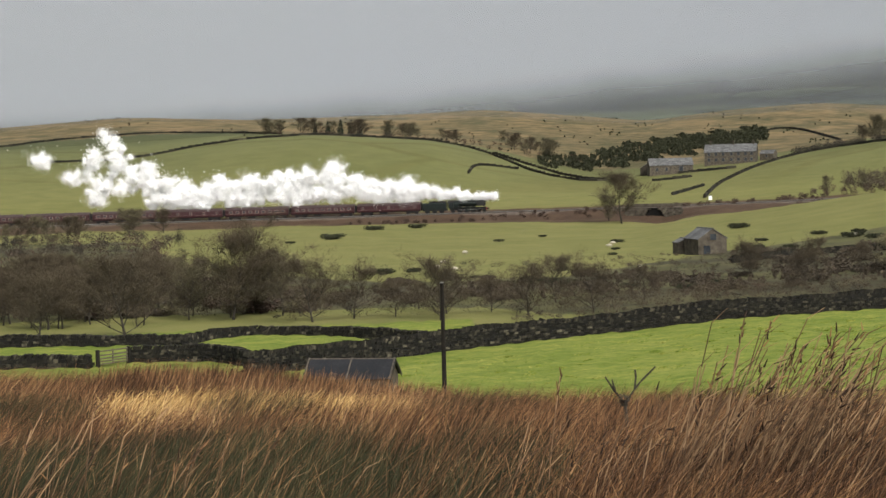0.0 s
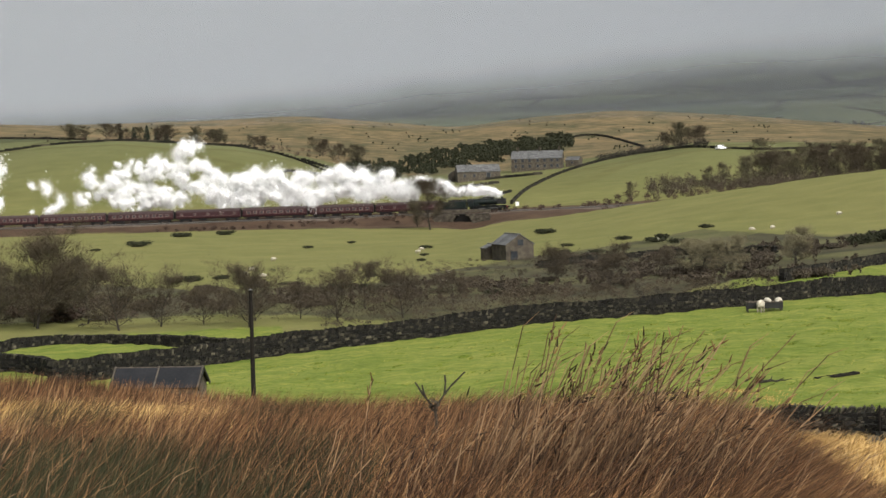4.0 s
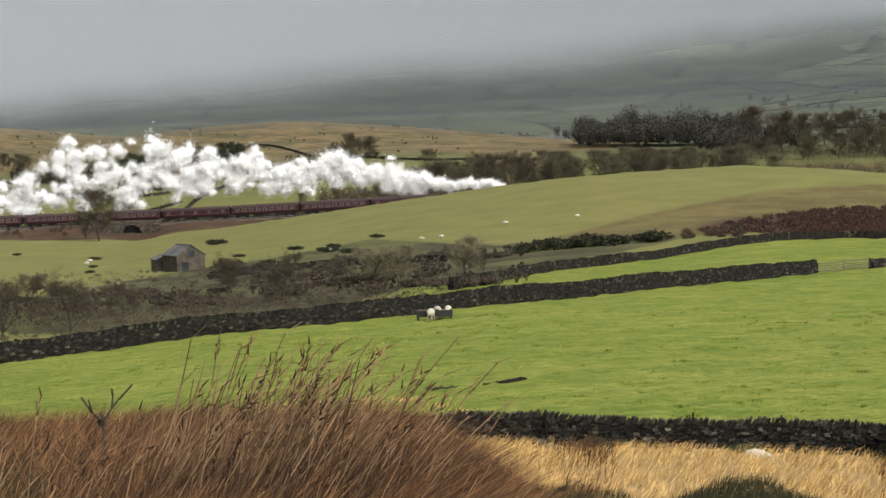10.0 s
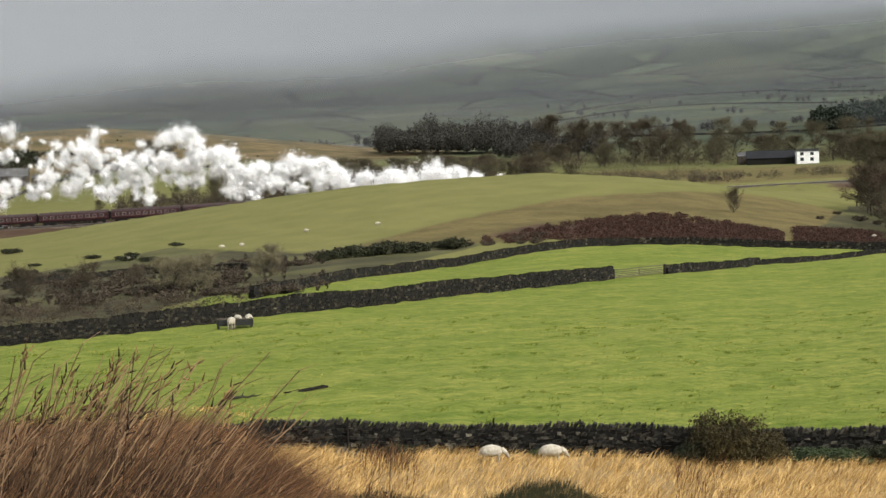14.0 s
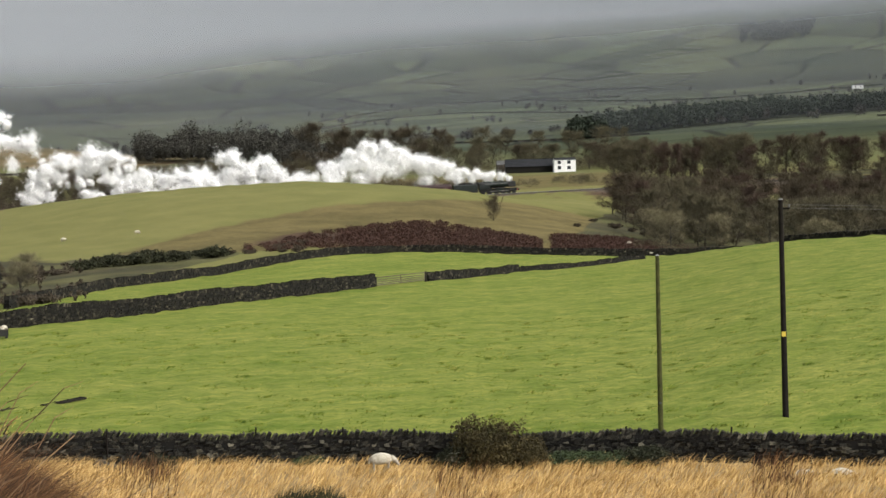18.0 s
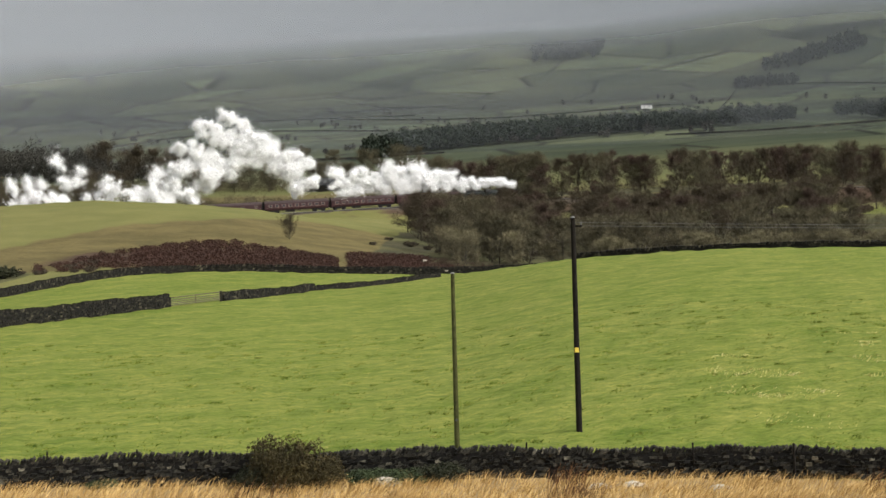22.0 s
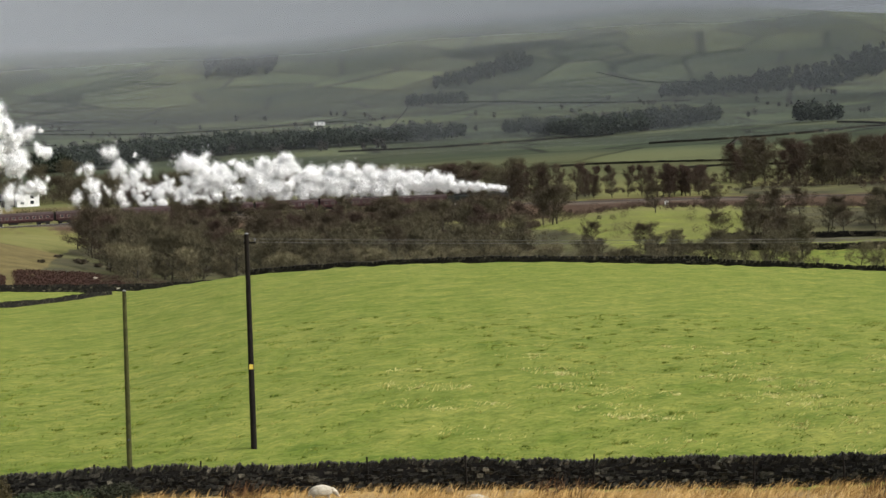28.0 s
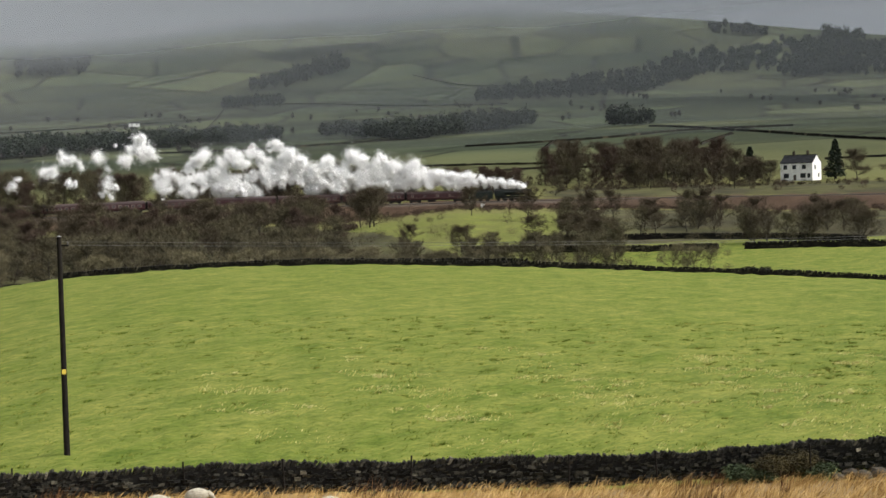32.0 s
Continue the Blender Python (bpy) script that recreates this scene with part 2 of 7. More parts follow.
def profile(az):
    """Distances and heights of the ground's bends along one bearing (degrees, clockwise from north)."""
    t = lambda e, d: math.tan(radians(e)) * d
    left = 1 - min(1, max(0, (az - 13) / 10))
    left = left * left * (3 - 2 * left)
    d = [0, 4, 9, 18, 26, 45, 58]
    z = [-1.65, -1.75, -2.6 + 0.6 * left, -4.3 + 1.6 * left, -5.7 + node(az, [(-20, 2.75), (-7, 2.4), (0, 1.95), (13, 1.7)]) * left, -9.1 + 2.0 * left, -10.2 + 1.4 * left]
    near = (node(az, NEAR_D), node(az, NEAR_Z))
    md = node(az, MID_D)
    two = node(az, TWO_D)
    mz, tz = t(node(az, MID_EL), md), t(node(az, TWO_EL), two)
    rows = [near, (88, 0.72 * near[1] + 0.28 * mz + node(az, [(-10, -0.8), (5, -0.7), (20, -0.2), (75, 0.4)])), (md, mz), (two, tz), (node(az, LOW_D), node(az, LOW_Z)), (node(az, BROW_D), node(az, BROW_Z))]
    td, tz = node(az, TRACK_D), node(az, TRACK_Z)
    dip = 2.6 * math.exp(-((az - 6.95) / 0.5) ** 2)  # the lane beneath the bridge
    rows += [(td - 16, min(tz - 2.2, max(tz - 4.8, node(az, BROW_Z) + 0.4)) - dip), (td - 4, tz - 0.45), (td + 4, tz - 0.45), (td + 12, tz + 0.3)]
    for dd, zz in ((SHOULDER_D, SHOULDER_Z),):
        rows.append((node(az, dd), node(az, zz)))
    for dd, ee in ((FIELD_D, FIELD_EL), (RISE_D, RISE_EL), (MOOR_D, MOOR_EL)):
        k = node(az, dd)
        rows.append((k, t(node(az, ee), k)))
    for k, ee in ((1600, DIP_EL), (2200, FELL_EL), (3100, TOP_EL)):
        rows.append((k, t(node(az, ee), k)))
    rows.append((4400, rows[-1][1] + 20))
    return d + [r[0] for r in rows], z + [r[1] for r in rows]


def smooth(x, xs, ys):
    """A curve through the bends, with no overshoot."""
    xs, ys = np.array(xs, float), np.array(ys, float)
    h, s = np.diff(xs), np.diff(ys) / np.diff(xs)
    m = np.zeros(len(xs))
    m[1:-1] = np.where(s[:-1] * s[1:] > 0, 2 * s[:-1] * s[1:] / np.where(s[:-1] + s[1:] == 0, 1, s[:-1] + s[1:]), 0)
    m[0], m[-1] = s[0], s[-1]
    i = np.clip(np.searchsorted(xs, x) - 1, 0, len(h) - 1)
    u = (x - xs[i]) / h[i]
    return ((2 * u**3 - 3 * u**2 + 1) * ys[i] + (u**3 - 2 * u**2 + u) * h[i] * m[i] + (3 * u**2 - 2 * u**3) * ys[i + 1] + (u**3 - u**2) * h[i] * m[i + 1])


AZ_FINE = np.arange(-26, 80.01, 0.3)
RINGS = np.unique(np.round(np.concatenate([np.arange(0.5, 10, 0.8), 10 * 1.0195 ** np.arange(0, 315)]), 3))
RINGS = RINGS[RINGS < 4300]
GRID = np.array([EYE + smooth(RINGS, *profile(a)) for a in AZ_FINE])
for step in range(2):  # the bends run on softly from bearing to bearing
    GRID[1:-1] = 0.25 * GRID[:-2] + 0.5 * GRID[1:-1] + 0.25 * GRID[2:]


def ground(az, d):
    """Height of the ground at a bearing and distance."""
    u = min(max((az - AZ_FINE[0]) / 0.3, 0), len(AZ_FINE) - 1.001)
    i = int(u)
    f = u - i
    return (1 - f) * np.interp(d, RINGS, GRID[i]) + f * np.interp(d, RINGS, GRID[i + 1])


def at(az, d, up=0.0):
    return Vector((d * math.sin(radians(az)), d * math.cos(radians(az)), ground(az, d) + up))


def bearing(x, y):
    return math.degrees(math.atan2(x, y)), math.hypot(x, y)


def rest(x, y, up=0.0):
    return ground(*bearing(x, y)) + up


# ---- mesh helpers ----
def mesh_from(name, verts, faces, material, soft=False):
    me = bpy.data.meshes.new(name)
    me.from_pydata([tuple(v) for v in verts], [], faces)
    me.materials.append(material)
    if soft:
        me.polygons.foreach_set("use_smooth", [True] * len(me.polygons))
    me.update()
    return me


def part(name, data, material, parent, label=""):
    """Links a bmesh, or a ready mesh, as one mesh object under a thing or a part."""
    if isinstance(data, bmesh.types.BMesh):
        me = bpy.data.meshes.new(name)
        data.to_mesh(me)
        data.free()
        me.materials.append(material)
    else:
        me = data
    ob = new(name, me)
    ob.parent = parent
    if label:
        ob["label"] = label
    return ob


def thing(name, label, category, m=None, group="", kind=""):
    ob = new(name)
    ob.empty_display_size = 0.2
    if m is not None:
        ob.matrix_basis = m
    return tagged(ob, label, category, group, kind)


def box(sx, sy, sz, x=0, y=0, z=0, bevel=0.0, m=None):
    """A box that stands with its base at z."""
    bm = bmesh.new()
    add_box(bm, sx, sy, sz, x, y, z, m)
    if bevel:
        bmesh.ops.bevel(bm, geom=bm.edges[:], offset=bevel, segments=1, affect="EDGES")
    return bm


def add_box(bm, sx, sy, sz, x=0, y=0, z=0, m=None):
    mm = Matrix.Translation((x, y, z + sz / 2)) @ Matrix.Diagonal((sx, sy, sz, 1))
    bmesh.ops.create_cube(bm, size=1, matrix=(m @ mm) if m is not None else mm)


def add_rod(bm, p, q, r, r2=None, n=8, caps=True):
    p, q = Vector(p), Vector(q)
    m = Matrix.Translation((p + q) / 2) @ (q - p).to_track_quat("Z", "Y").to_matrix().to_4x4()
    bmesh.ops.create_cone(bm, cap_ends=caps, segments=n, radius1=r, radius2=r if r2 is None else r2, depth=(q - p).length, matrix=m)


def rod(p, q, r, r2=None, n=8):
    bm = bmesh.new()
    add_rod(bm, p, q, r, r2, n)
    return bm


def extrude(outline, x0, x1):
    """A prism of a (y, z) outline from x0 to x1."""
    bm = bmesh.new()
    a = [bm.verts.new((x0, y, z)) for y, z in outline]
    b = [bm.verts.new((x1, y, z)) for y, z in outline]
    bm.faces.new(a[::-1])
    bm.faces.new(b)
    for i in range(len(a)):
        j = (i + 1) % len(a)
        bm.faces.new((a[i], a[j], b[j], b[i]))
    bmesh.ops.recalc_face_normals(bm, faces=bm.faces)
    return bm


CORNERS = np.array([(-1, -1, -1), (1, -1, -1), (1, 1, -1), (-1, 1, -1), (-1, -1, 1), (1, -1, 1), (1, 1, 1), (-1, 1, 1)], float)
SIDES = [(0, 3, 2, 1), (4, 5, 6, 7), (0, 1, 5, 4), (1, 2, 6, 5), (2, 3, 7, 6), (3, 0, 4, 7)]


class Heap:
    """Gathers many small pieces into one mesh."""

    def __init__(self):
        self.v, self.f = [], []

    def stone(self, c, half, turn=0.0, tilt=0.0, rough=0.12):
        p = CORNERS * half * (1 + np.random.uniform(-rough, rough, (8, 3)))
        ct, st = math.cos(tilt), math.sin(tilt)
        p = np.stack([p[:, 0] * ct + p[:, 2] * st, p[:, 1], -p[:, 0] * st + p[:, 2] * ct], 1)
        ct, st = math.cos(turn), math.sin(turn)
        p = np.stack([p[:, 0] * ct - p[:, 1] * st, p[:, 0] * st + p[:, 1] * ct, p[:, 2]], 1) + np.array(c)
        k = len(self.v)
        self.v.extend(p.tolist())
        self.f.extend([tuple(k + i for i in s) for s in SIDES])

    def mesh(self, name, material):
        return mesh_from(name, self.v, self.f, material)


# ---- ground: one sheet to the horizon ----
def build_ground():
    rear = np.arange(AZ_FINE[-1] + 6, 360 + AZ_FINE[0] - 3, 6)
    az = np.concatenate([AZ_FINE, rear])
    w = (rear - AZ_FINE[-1]) / (360 + AZ_FINE[0] - AZ_FINE[-1])
    z = np.vstack([GRID, GRID[-1] * (1 - w[:, None]) + GRID[0] * w[:, None]])
    na, nd = z.shape
    A, D = np.meshgrid(np.radians(az), RINGS, indexing="ij")
    rng = np.random.RandomState(4)
    z = z + rng.uniform(-1, 1, z.shape) * np.minimum(0.012 * D**0.4, 0.12)[:, :] * (D > 8)
    verts = np.stack([D * np.sin(A), D * np.cos(A), z], 2).reshape(-1, 3)
    idx = np.arange(na * nd).reshape(na, nd)
    nxt = np.roll(idx, -1, 0)
    quads = np.stack([idx[:, :-1], idx[:, 1:], nxt[:, 1:], nxt[:, :-1]], 2).reshape(-1, 4)
    verts = np.vstack([verts, [[0, 0, EYE - 1.65]]])
    faces = quads.tolist() + [(len(verts) - 1, int(idx[i, 0]), int(nxt[i, 0])) for i in range(na)]
    me = mesh_from("ground", verts.tolist(), faces, GROUND, soft=True)
    land, wild, ochre = np.zeros((na, nd, 4)), np.zeros((na, nd, 4)), np.zeros((na, nd, 4))
    step = lambda x, a, b: np.clip((x - a) / (b - a), 0, 1)
    a2 = np.where(az > 180, az - 360, az)
    for i, a in enumerate(a2):
        d = RINGS
        two, low, brow, td = node(a, TWO_D), node(a, LOW_D), node(a, BROW_D), node(a, TRACK_D)
        # moor: rough brown grass on the far hills
        m0 = node(a, [(-26, 990), (-6, 985), (0, 900), (4, 840), (8, 800), (12, 840), (16, 850), (20, 900), (24, 1100), (30, 1250)])
        land[i, :, 0] = step(d, m0 - 25, m0 + 25) * (1 - step(d, 1330, 1500)) * (1 - step(a, 20, 26))
        top = node(a, [(17, 262), (21, 285), (24, 312), (26.5, 330), (30, 350), (33, 375), (36, 360), (39, 320)])
        # straw: pale dry grass; brown rush in front of it
        s0 = node(a, [(-20, 30), (10, 30), (14, 24), (20, 6)])
        land[i, :, 1] = step(d, s0, s0 + 8) * (1 - step(d, 64.5, 66))
        wild[i, :, 0] = (1 - step(d, s0, s0 + 8))
        # heath by the stream
        h0 = node(a, [(-26, 170), (-4, 162), (1, 156), (4, 140), (8, 134), (13, 145), (14, 160), (20, 206), (24, 250), (30, 268), (40, 255), (50, 262), (75, 270)])
        h1 = node(a, [(-26, 420), (-10, 400), (-8, 262), (-2, 210), (4, 205), (9, 262), (14, 300), (18, 262), (22, 262), (24, 252), (34, 258), (36.5, 480), (48, 530), (50, 420), (54, 310), (57, 240), (75, 240)])
        land[i, :, 2] = step(d, h0, h0 + 10) * (1 - step(d, h1, h1 + 14))
        ochre[i, :, 0] = step(a, 17.5, 21) * (1 - step(a, 37.5, 39)) * step(d, 256, 262) * (1 - step(d, top - 10, top + 10))
        ochre[i, :, 0] = np.maximum(ochre[i, :, 0], 0.62 * step(a, 26, 28) * (1 - step(a, 36, 37.5)) * step(d, td + 14, td + 22) * (1 - step(d, 735, 755)))
        land[i, :, 2] = np.maximum(land[i, :, 2], step(a, 36, 38) * (1 - step(a, 51, 53)) * step(d, td + 12, td + 18) * (1 - step(d, td + 70, td + 95)))
        land[i, :, 2] = np.maximum(land[i, :, 2], step(a, 55, 57) * step(d, td + 8, td + 14) * (1 - step(d, 655, 672)))
        land[i, :, 2] = np.maximum(land[i, :, 2], 0.75 * step(a, 55.5, 57) * step(d, 350, 358) * (1 - step(d, 540, 560)))
        # bracken bank and the railway's rough slopes
        b = step(a, 23, 26) * (1 - step(a, 38.5, 40)) * step(d, 262, 270) * (1 - step(d, 284, 298)) * (1 - np.exp(-((a - 33.6) / 0.45) ** 2))
        rail = step(d, td - 44 + 22 * min(1, abs(a - 4) / 9), td - 34 + 20 * min(1, abs(a - 4) / 9)) * (1 - step(d, td + 8, td + 22))
        wild[i, :, 1] = np.maximum(b, rail * (0.9 - 0.55 * np.exp(-((a - 31) / 5) ** 4)))
        # lush near pasture
        lush_to = (two if a > 15 else node(a, MID_D) + 2) if a > 1 else 138
        wild[i, :, 2] = 1 - step(d, lush_to + 2, lush_to + (30 if a > 15 else 14))
        wild[i, :, 2] = np.maximum(wild[i, :, 2], step(a, 48, 49) * np.where(d < node(a, [(48, 250), (55, 250), (58, 345), (75, 345)]), 1.0, 0.5) * (1 - step(d, 470, 490)))
    for name, data in (("land", land), ("wild", wild), ("rough", ochre)):
        at_ = me.attributes.new(name, "FLOAT_COLOR", "POINT")
        flat = np.vstack([data.reshape(-1, 4), [[1.0 if name == "wild" else 0, 0, 0, 0]]])
        flat[:, 3] = 1
        at_.data.foreach_set("color", flat.ravel())
    tagged(new("ground", me), "rolling green pasture, rough moor and fellside", "ground", kind="structure")


def ground_material():
    m, n, l, b = mat("hill_country", 0.95)
    b.inputs["Specular IOR Level"].default_value = 0.1
    big, mid, fine = tex(n, l, 0.012, 5), tex(n, l, 0.12, 5, stretch=(1, 1, 1)), tex(n, l, 1.4, 5, 0.65)
    tuft = tex(n, l, 0.85, 6, 0.72, stretch=(0.6, 1.3, 1))

    def two(t, lo, hi, p=0.32, q=0.68):
        r = ramp(n, [(p, lo), (q, hi)])
        l.new(t.outputs[0], r.inputs[0])
        return r.outputs[0]

    pasture = mix(n, l, 0.5, two(big, (0.118, 0.12, 0.036), (0.155, 0.146, 0.05)), two(mid, (0.095, 0.102, 0.03), (0.164, 0.154, 0.054)))
    streak = tex(n, l, 0.33, 6, 0.74, stretch=(0.7, 1.2, 1))
    lush = mix(n, l, 0.35, mix(n, l, 0.55, two(tuft, (0.05, 0.088, 0.009), (0.25, 0.245, 0.062), 0.4, 0.62), two(streak, (0.06, 0.105, 0.01), (0.235, 0.235, 0.06), 0.4, 0.6)), two(mid, (0.1, 0.138, 0.017), (0.165, 0.18, 0.04)))
    blade = tex(n, l, 2.6, 5, 0.8, stretch=(0.7, 1.2, 1))
    lush = mix(n, l, 1.0, lush, two(blade, (0.62, 0.7, 0.54), (1.22, 1.2, 1.18), 0.36, 0.64), "MULTIPLY")
    moor = mix(n, l, 0.5, two(tex(n, l, 0.03, 6, 0.65), (0.046, 0.047, 0.02), (0.18, 0.124, 0.06), 0.42, 0.6), two(mid, (0.055, 0.053, 0.026), (0.165, 0.125, 0.07)))
    straw = mix(n, l, 0.5, two(fine, (0.14, 0.09, 0.04), (0.3, 0.21, 0.1)), two(mid, (0.17, 0.11, 0.05), (0.28, 0.2, 0.09)))
    rush = two(fine, (0.015, 0.009, 0.005), (0.06, 0.032, 0.016))
    heath = mix(n, l, 0.5, two(mid, (0.034, 0.032, 0.018), (0.085, 0.075, 0.04), 0.4, 0.62), two(tex(n, l, 0.045, 4), (0.04, 0.038, 0.02), (0.095, 0.1, 0.034), 0.45, 0.6))
    bracken = mix(n, l, 0.5, two(mid, (0.034, 0.022, 0.014), (0.09, 0.06, 0.037)), two(fine, (0.034, 0.02, 0.013), (0.076, 0.047, 0.03)))
    # fellside grass and rough ground, with some distance haze put into the colour
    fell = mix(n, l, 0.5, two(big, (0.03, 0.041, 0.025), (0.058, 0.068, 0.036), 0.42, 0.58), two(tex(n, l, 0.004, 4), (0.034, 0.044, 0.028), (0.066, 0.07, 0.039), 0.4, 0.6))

    tawny = mix(n, l, 0.5, two(mid, (0.062, 0.054, 0.019), (0.15, 0.12, 0.048), 0.4, 0.6), two(fine, (0.066, 0.055, 0.021), (0.14, 0.112, 0.046)))

    def weight(attr, channel, wobble=0.5):
        a = n.new("ShaderNodeAttribute")
        a.attribute_name = attr
        s = n.new("ShaderNodeSeparateColor")
        l.new(a.outputs["Color"], s.inputs[0])
        k = n.new("ShaderNodeMath")
        k.operation, k.inputs[1].default_value, k.use_clamp = "MULTIPLY_ADD", 1.0, False
        l.new(s.outputs[channel], k.inputs[0])
        w = n.new("ShaderNodeMath")
        w.operation, w.inputs[1].default_value, w.inputs[2].default_value = "MULTIPLY_ADD", wobble, -wobble / 2
        l.new(mid.outputs[0], w.inputs[0])
        l.new(w.outputs[0], k.inputs[2])
        r = n.new("ShaderNodeMapRange")
        r.inputs["From Min"].default_value, r.inputs["From Max"].default_value = 0.4, 0.6
        l.new(k.outputs[0], r.inputs[0])
        return r.outputs[0]

    # distance from the viewer: painted haze dulls pasture into the fell colour
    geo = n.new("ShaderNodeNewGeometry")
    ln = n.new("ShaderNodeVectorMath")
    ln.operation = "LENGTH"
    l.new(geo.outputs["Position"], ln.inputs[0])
    far_haze = n.new("ShaderNodeMapRange")
    far_haze.inputs["From Min"].default_value, far_haze.inputs["From Max"].default_value = 600, 1050
    l.new(ln.outputs["Value"], far_haze.inputs[0])
    # walled fields in the valley and on the lower fell, each of its own tone
    vor = n.new("ShaderNodeTexVoronoi")
    vor.inputs["Scale"].default_value = 0.0068
    vc = n.new("ShaderNodeTexCoord")
    vm = n.new("ShaderNodeMapping")
    vm.inputs["Scale"].default_value = (1.0, 1.5, 0.0)
    vm.inputs["Rotation"].default_value = (0, 0, 0.5)
    l.new(vc.outputs["Object"], vm.inputs[0])
    l.new(vm.outputs[0], vor.inputs["Vector"])
    vs = n.new("ShaderNodeSeparateColor")
    l.new(vor.outputs["Color"], vs.inputs[0])
    patch = ramp(n, [(0.0, (0.6, 0.65, 0.62)), (0.5, (1.0, 1.0, 0.95)), (1.0, (1.5, 1.5, 1.3))])
    l.new(vs.outputs[0], patch.inputs[0])
    fell = mix(n, l, 0.85, fell, mix(n, l, 1.0, fell, patch.outputs[0], "MULTIPLY"))
    edge = n.new("ShaderNodeTexVoronoi")
    edge.feature = "DISTANCE_TO_EDGE"
    edge.inputs["Scale"].default_value = 0.0068
    l.new(vm.outputs[0], edge.inputs["Vector"])
    line = ramp(n, [(0.012, (0.3, 0.3, 0.3)), (0.035, (1, 1, 1))])
    l.new(edge.outputs["Distance"], line.inputs[0])
    fell = mix(n, l, 1.0, fell, line.outputs[0], "MULTIPLY")
    c = mix(n, l, far_haze.outputs[0], pasture, fell)
    c = mix(n, l, weight("wild", 2), c, lush)
    c = mix(n, l, weight("land", 0, 1.0), c, moor)
    c = mix(n, l, weight("rough", 0, 0.7), c, tawny)
    c = mix(n, l, weight("land", 2, 1.1), c, heath)
    c = mix(n, l, weight("wild", 1, 1.0), c, bracken)
    c = mix(n, l, weight("land", 1, 0.4), c, straw)
    c = mix(n, l, weight("wild", 0, 0.4), c, rush)
    l.new(c, b.inputs["Base Color"])
    bump(n, l, b, fine.outputs[0], 0.7, 0.15)
    return m


GROUND = ground_material()
build_ground()


# ---- mist: thin veils of low cloud over the fell ----
def mist_material(name, low, high, thin, thick, tone, slope=0.0, east=1.15):
    """A veil that thickens from height low to high."""
    m, n, l, b = mat(name, 1.0)
    n.remove(b)
    out = n["Material Output"]
    geo = n.new("ShaderNodeNewGeometry")
    s = n.new("ShaderNodeSeparateXYZ")
    l.new(geo.outputs["Position"], s.inputs[0])
    t = tex(n, l, 0.0022, 4, 0.5, stretch=(1, 1, 2.2))
    k = n.new("ShaderNodeMath")
    k.operation, k.inputs[1].default_value = "MULTIPLY_ADD", (high - low) * 0.9
    l.new(t.outputs[0], k.inputs[0])
    sl = n.new("ShaderNodeMath")
    sl.operation, sl.inputs[1].default_value = "MULTIPLY_ADD", slope
    l.new(s.outputs["X"], sl.inputs[0])
    l.new(s.outputs["Z"], sl.inputs[2])
    l.new(sl.outputs[0], k.inputs[2])
    r = n.new("ShaderNodeMapRange")
    r.interpolation_type = "SMOOTHSTEP"
    r.inputs["From Min"].default_value, r.inputs["From Max"].default_value = low + (high - low) * 0.45, high + (high - low) * 0.45
    r.inputs["To Min"].default_value, r.inputs["To Max"].default_value = thin, thick
    l.new(k.outputs[0], r.inputs[0])
    tr, di, tl, ad = n.new("ShaderNodeBsdfTransparent"), n.new("ShaderNodeBsdfDiffuse"), n.new("ShaderNodeBsdfTranslucent"), n.new("ShaderNodeMixShader")
    # paler towards the east: the sky's uneven brightness is painted into the tone
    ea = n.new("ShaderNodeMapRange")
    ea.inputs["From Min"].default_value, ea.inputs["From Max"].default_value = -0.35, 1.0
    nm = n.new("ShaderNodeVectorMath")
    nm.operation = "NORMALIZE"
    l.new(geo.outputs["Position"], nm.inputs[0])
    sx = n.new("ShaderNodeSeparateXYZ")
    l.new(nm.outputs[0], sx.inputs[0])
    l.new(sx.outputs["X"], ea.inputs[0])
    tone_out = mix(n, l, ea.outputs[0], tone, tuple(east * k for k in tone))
    l.new(tone_out, di.inputs[0])
    l.new(tone_out, tl.inputs[0])
    l.new(di.outputs[0], ad.inputs[1])
    l.new(tl.outputs[0], ad.inputs[2])
    mx = n.new("ShaderNodeMixShader")
    l.new(r.outputs[0], mx.inputs[0])
    l.new(tr.outputs[0], mx.inputs[1])
    l.new(ad.outputs[0], mx.inputs[2])
    l.new(mx.outputs[0], out.inputs[0])
    return m


def veil(d, top, material, name="mist_veil", label="thin grey hill mist before the fell", a0=-60, a1=112):
    az = np.arange(a0, a1, 2.0)
    v = [(d * math.sin(radians(a)), d * math.cos(radians(a)), z) for z in (-20, top) for a in az]
    k = len(az)
    me = mesh_from(name, v, [(i, i + 1, k + i + 1, k + i) for i in range(k - 1)], material, soft=True)
    ob = new(name, me)
    tagged(ob, label, "mist", kind="structure")


HAZE = (0.402, 0.423, 0.454)
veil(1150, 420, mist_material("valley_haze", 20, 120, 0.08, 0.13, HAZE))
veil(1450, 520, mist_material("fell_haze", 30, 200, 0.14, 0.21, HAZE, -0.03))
# last value: how much sky brightness is painted in towards the east
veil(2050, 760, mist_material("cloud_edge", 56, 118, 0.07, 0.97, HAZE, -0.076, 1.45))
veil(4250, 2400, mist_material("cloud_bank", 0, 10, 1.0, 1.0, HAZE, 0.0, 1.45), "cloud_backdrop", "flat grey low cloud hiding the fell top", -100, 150)


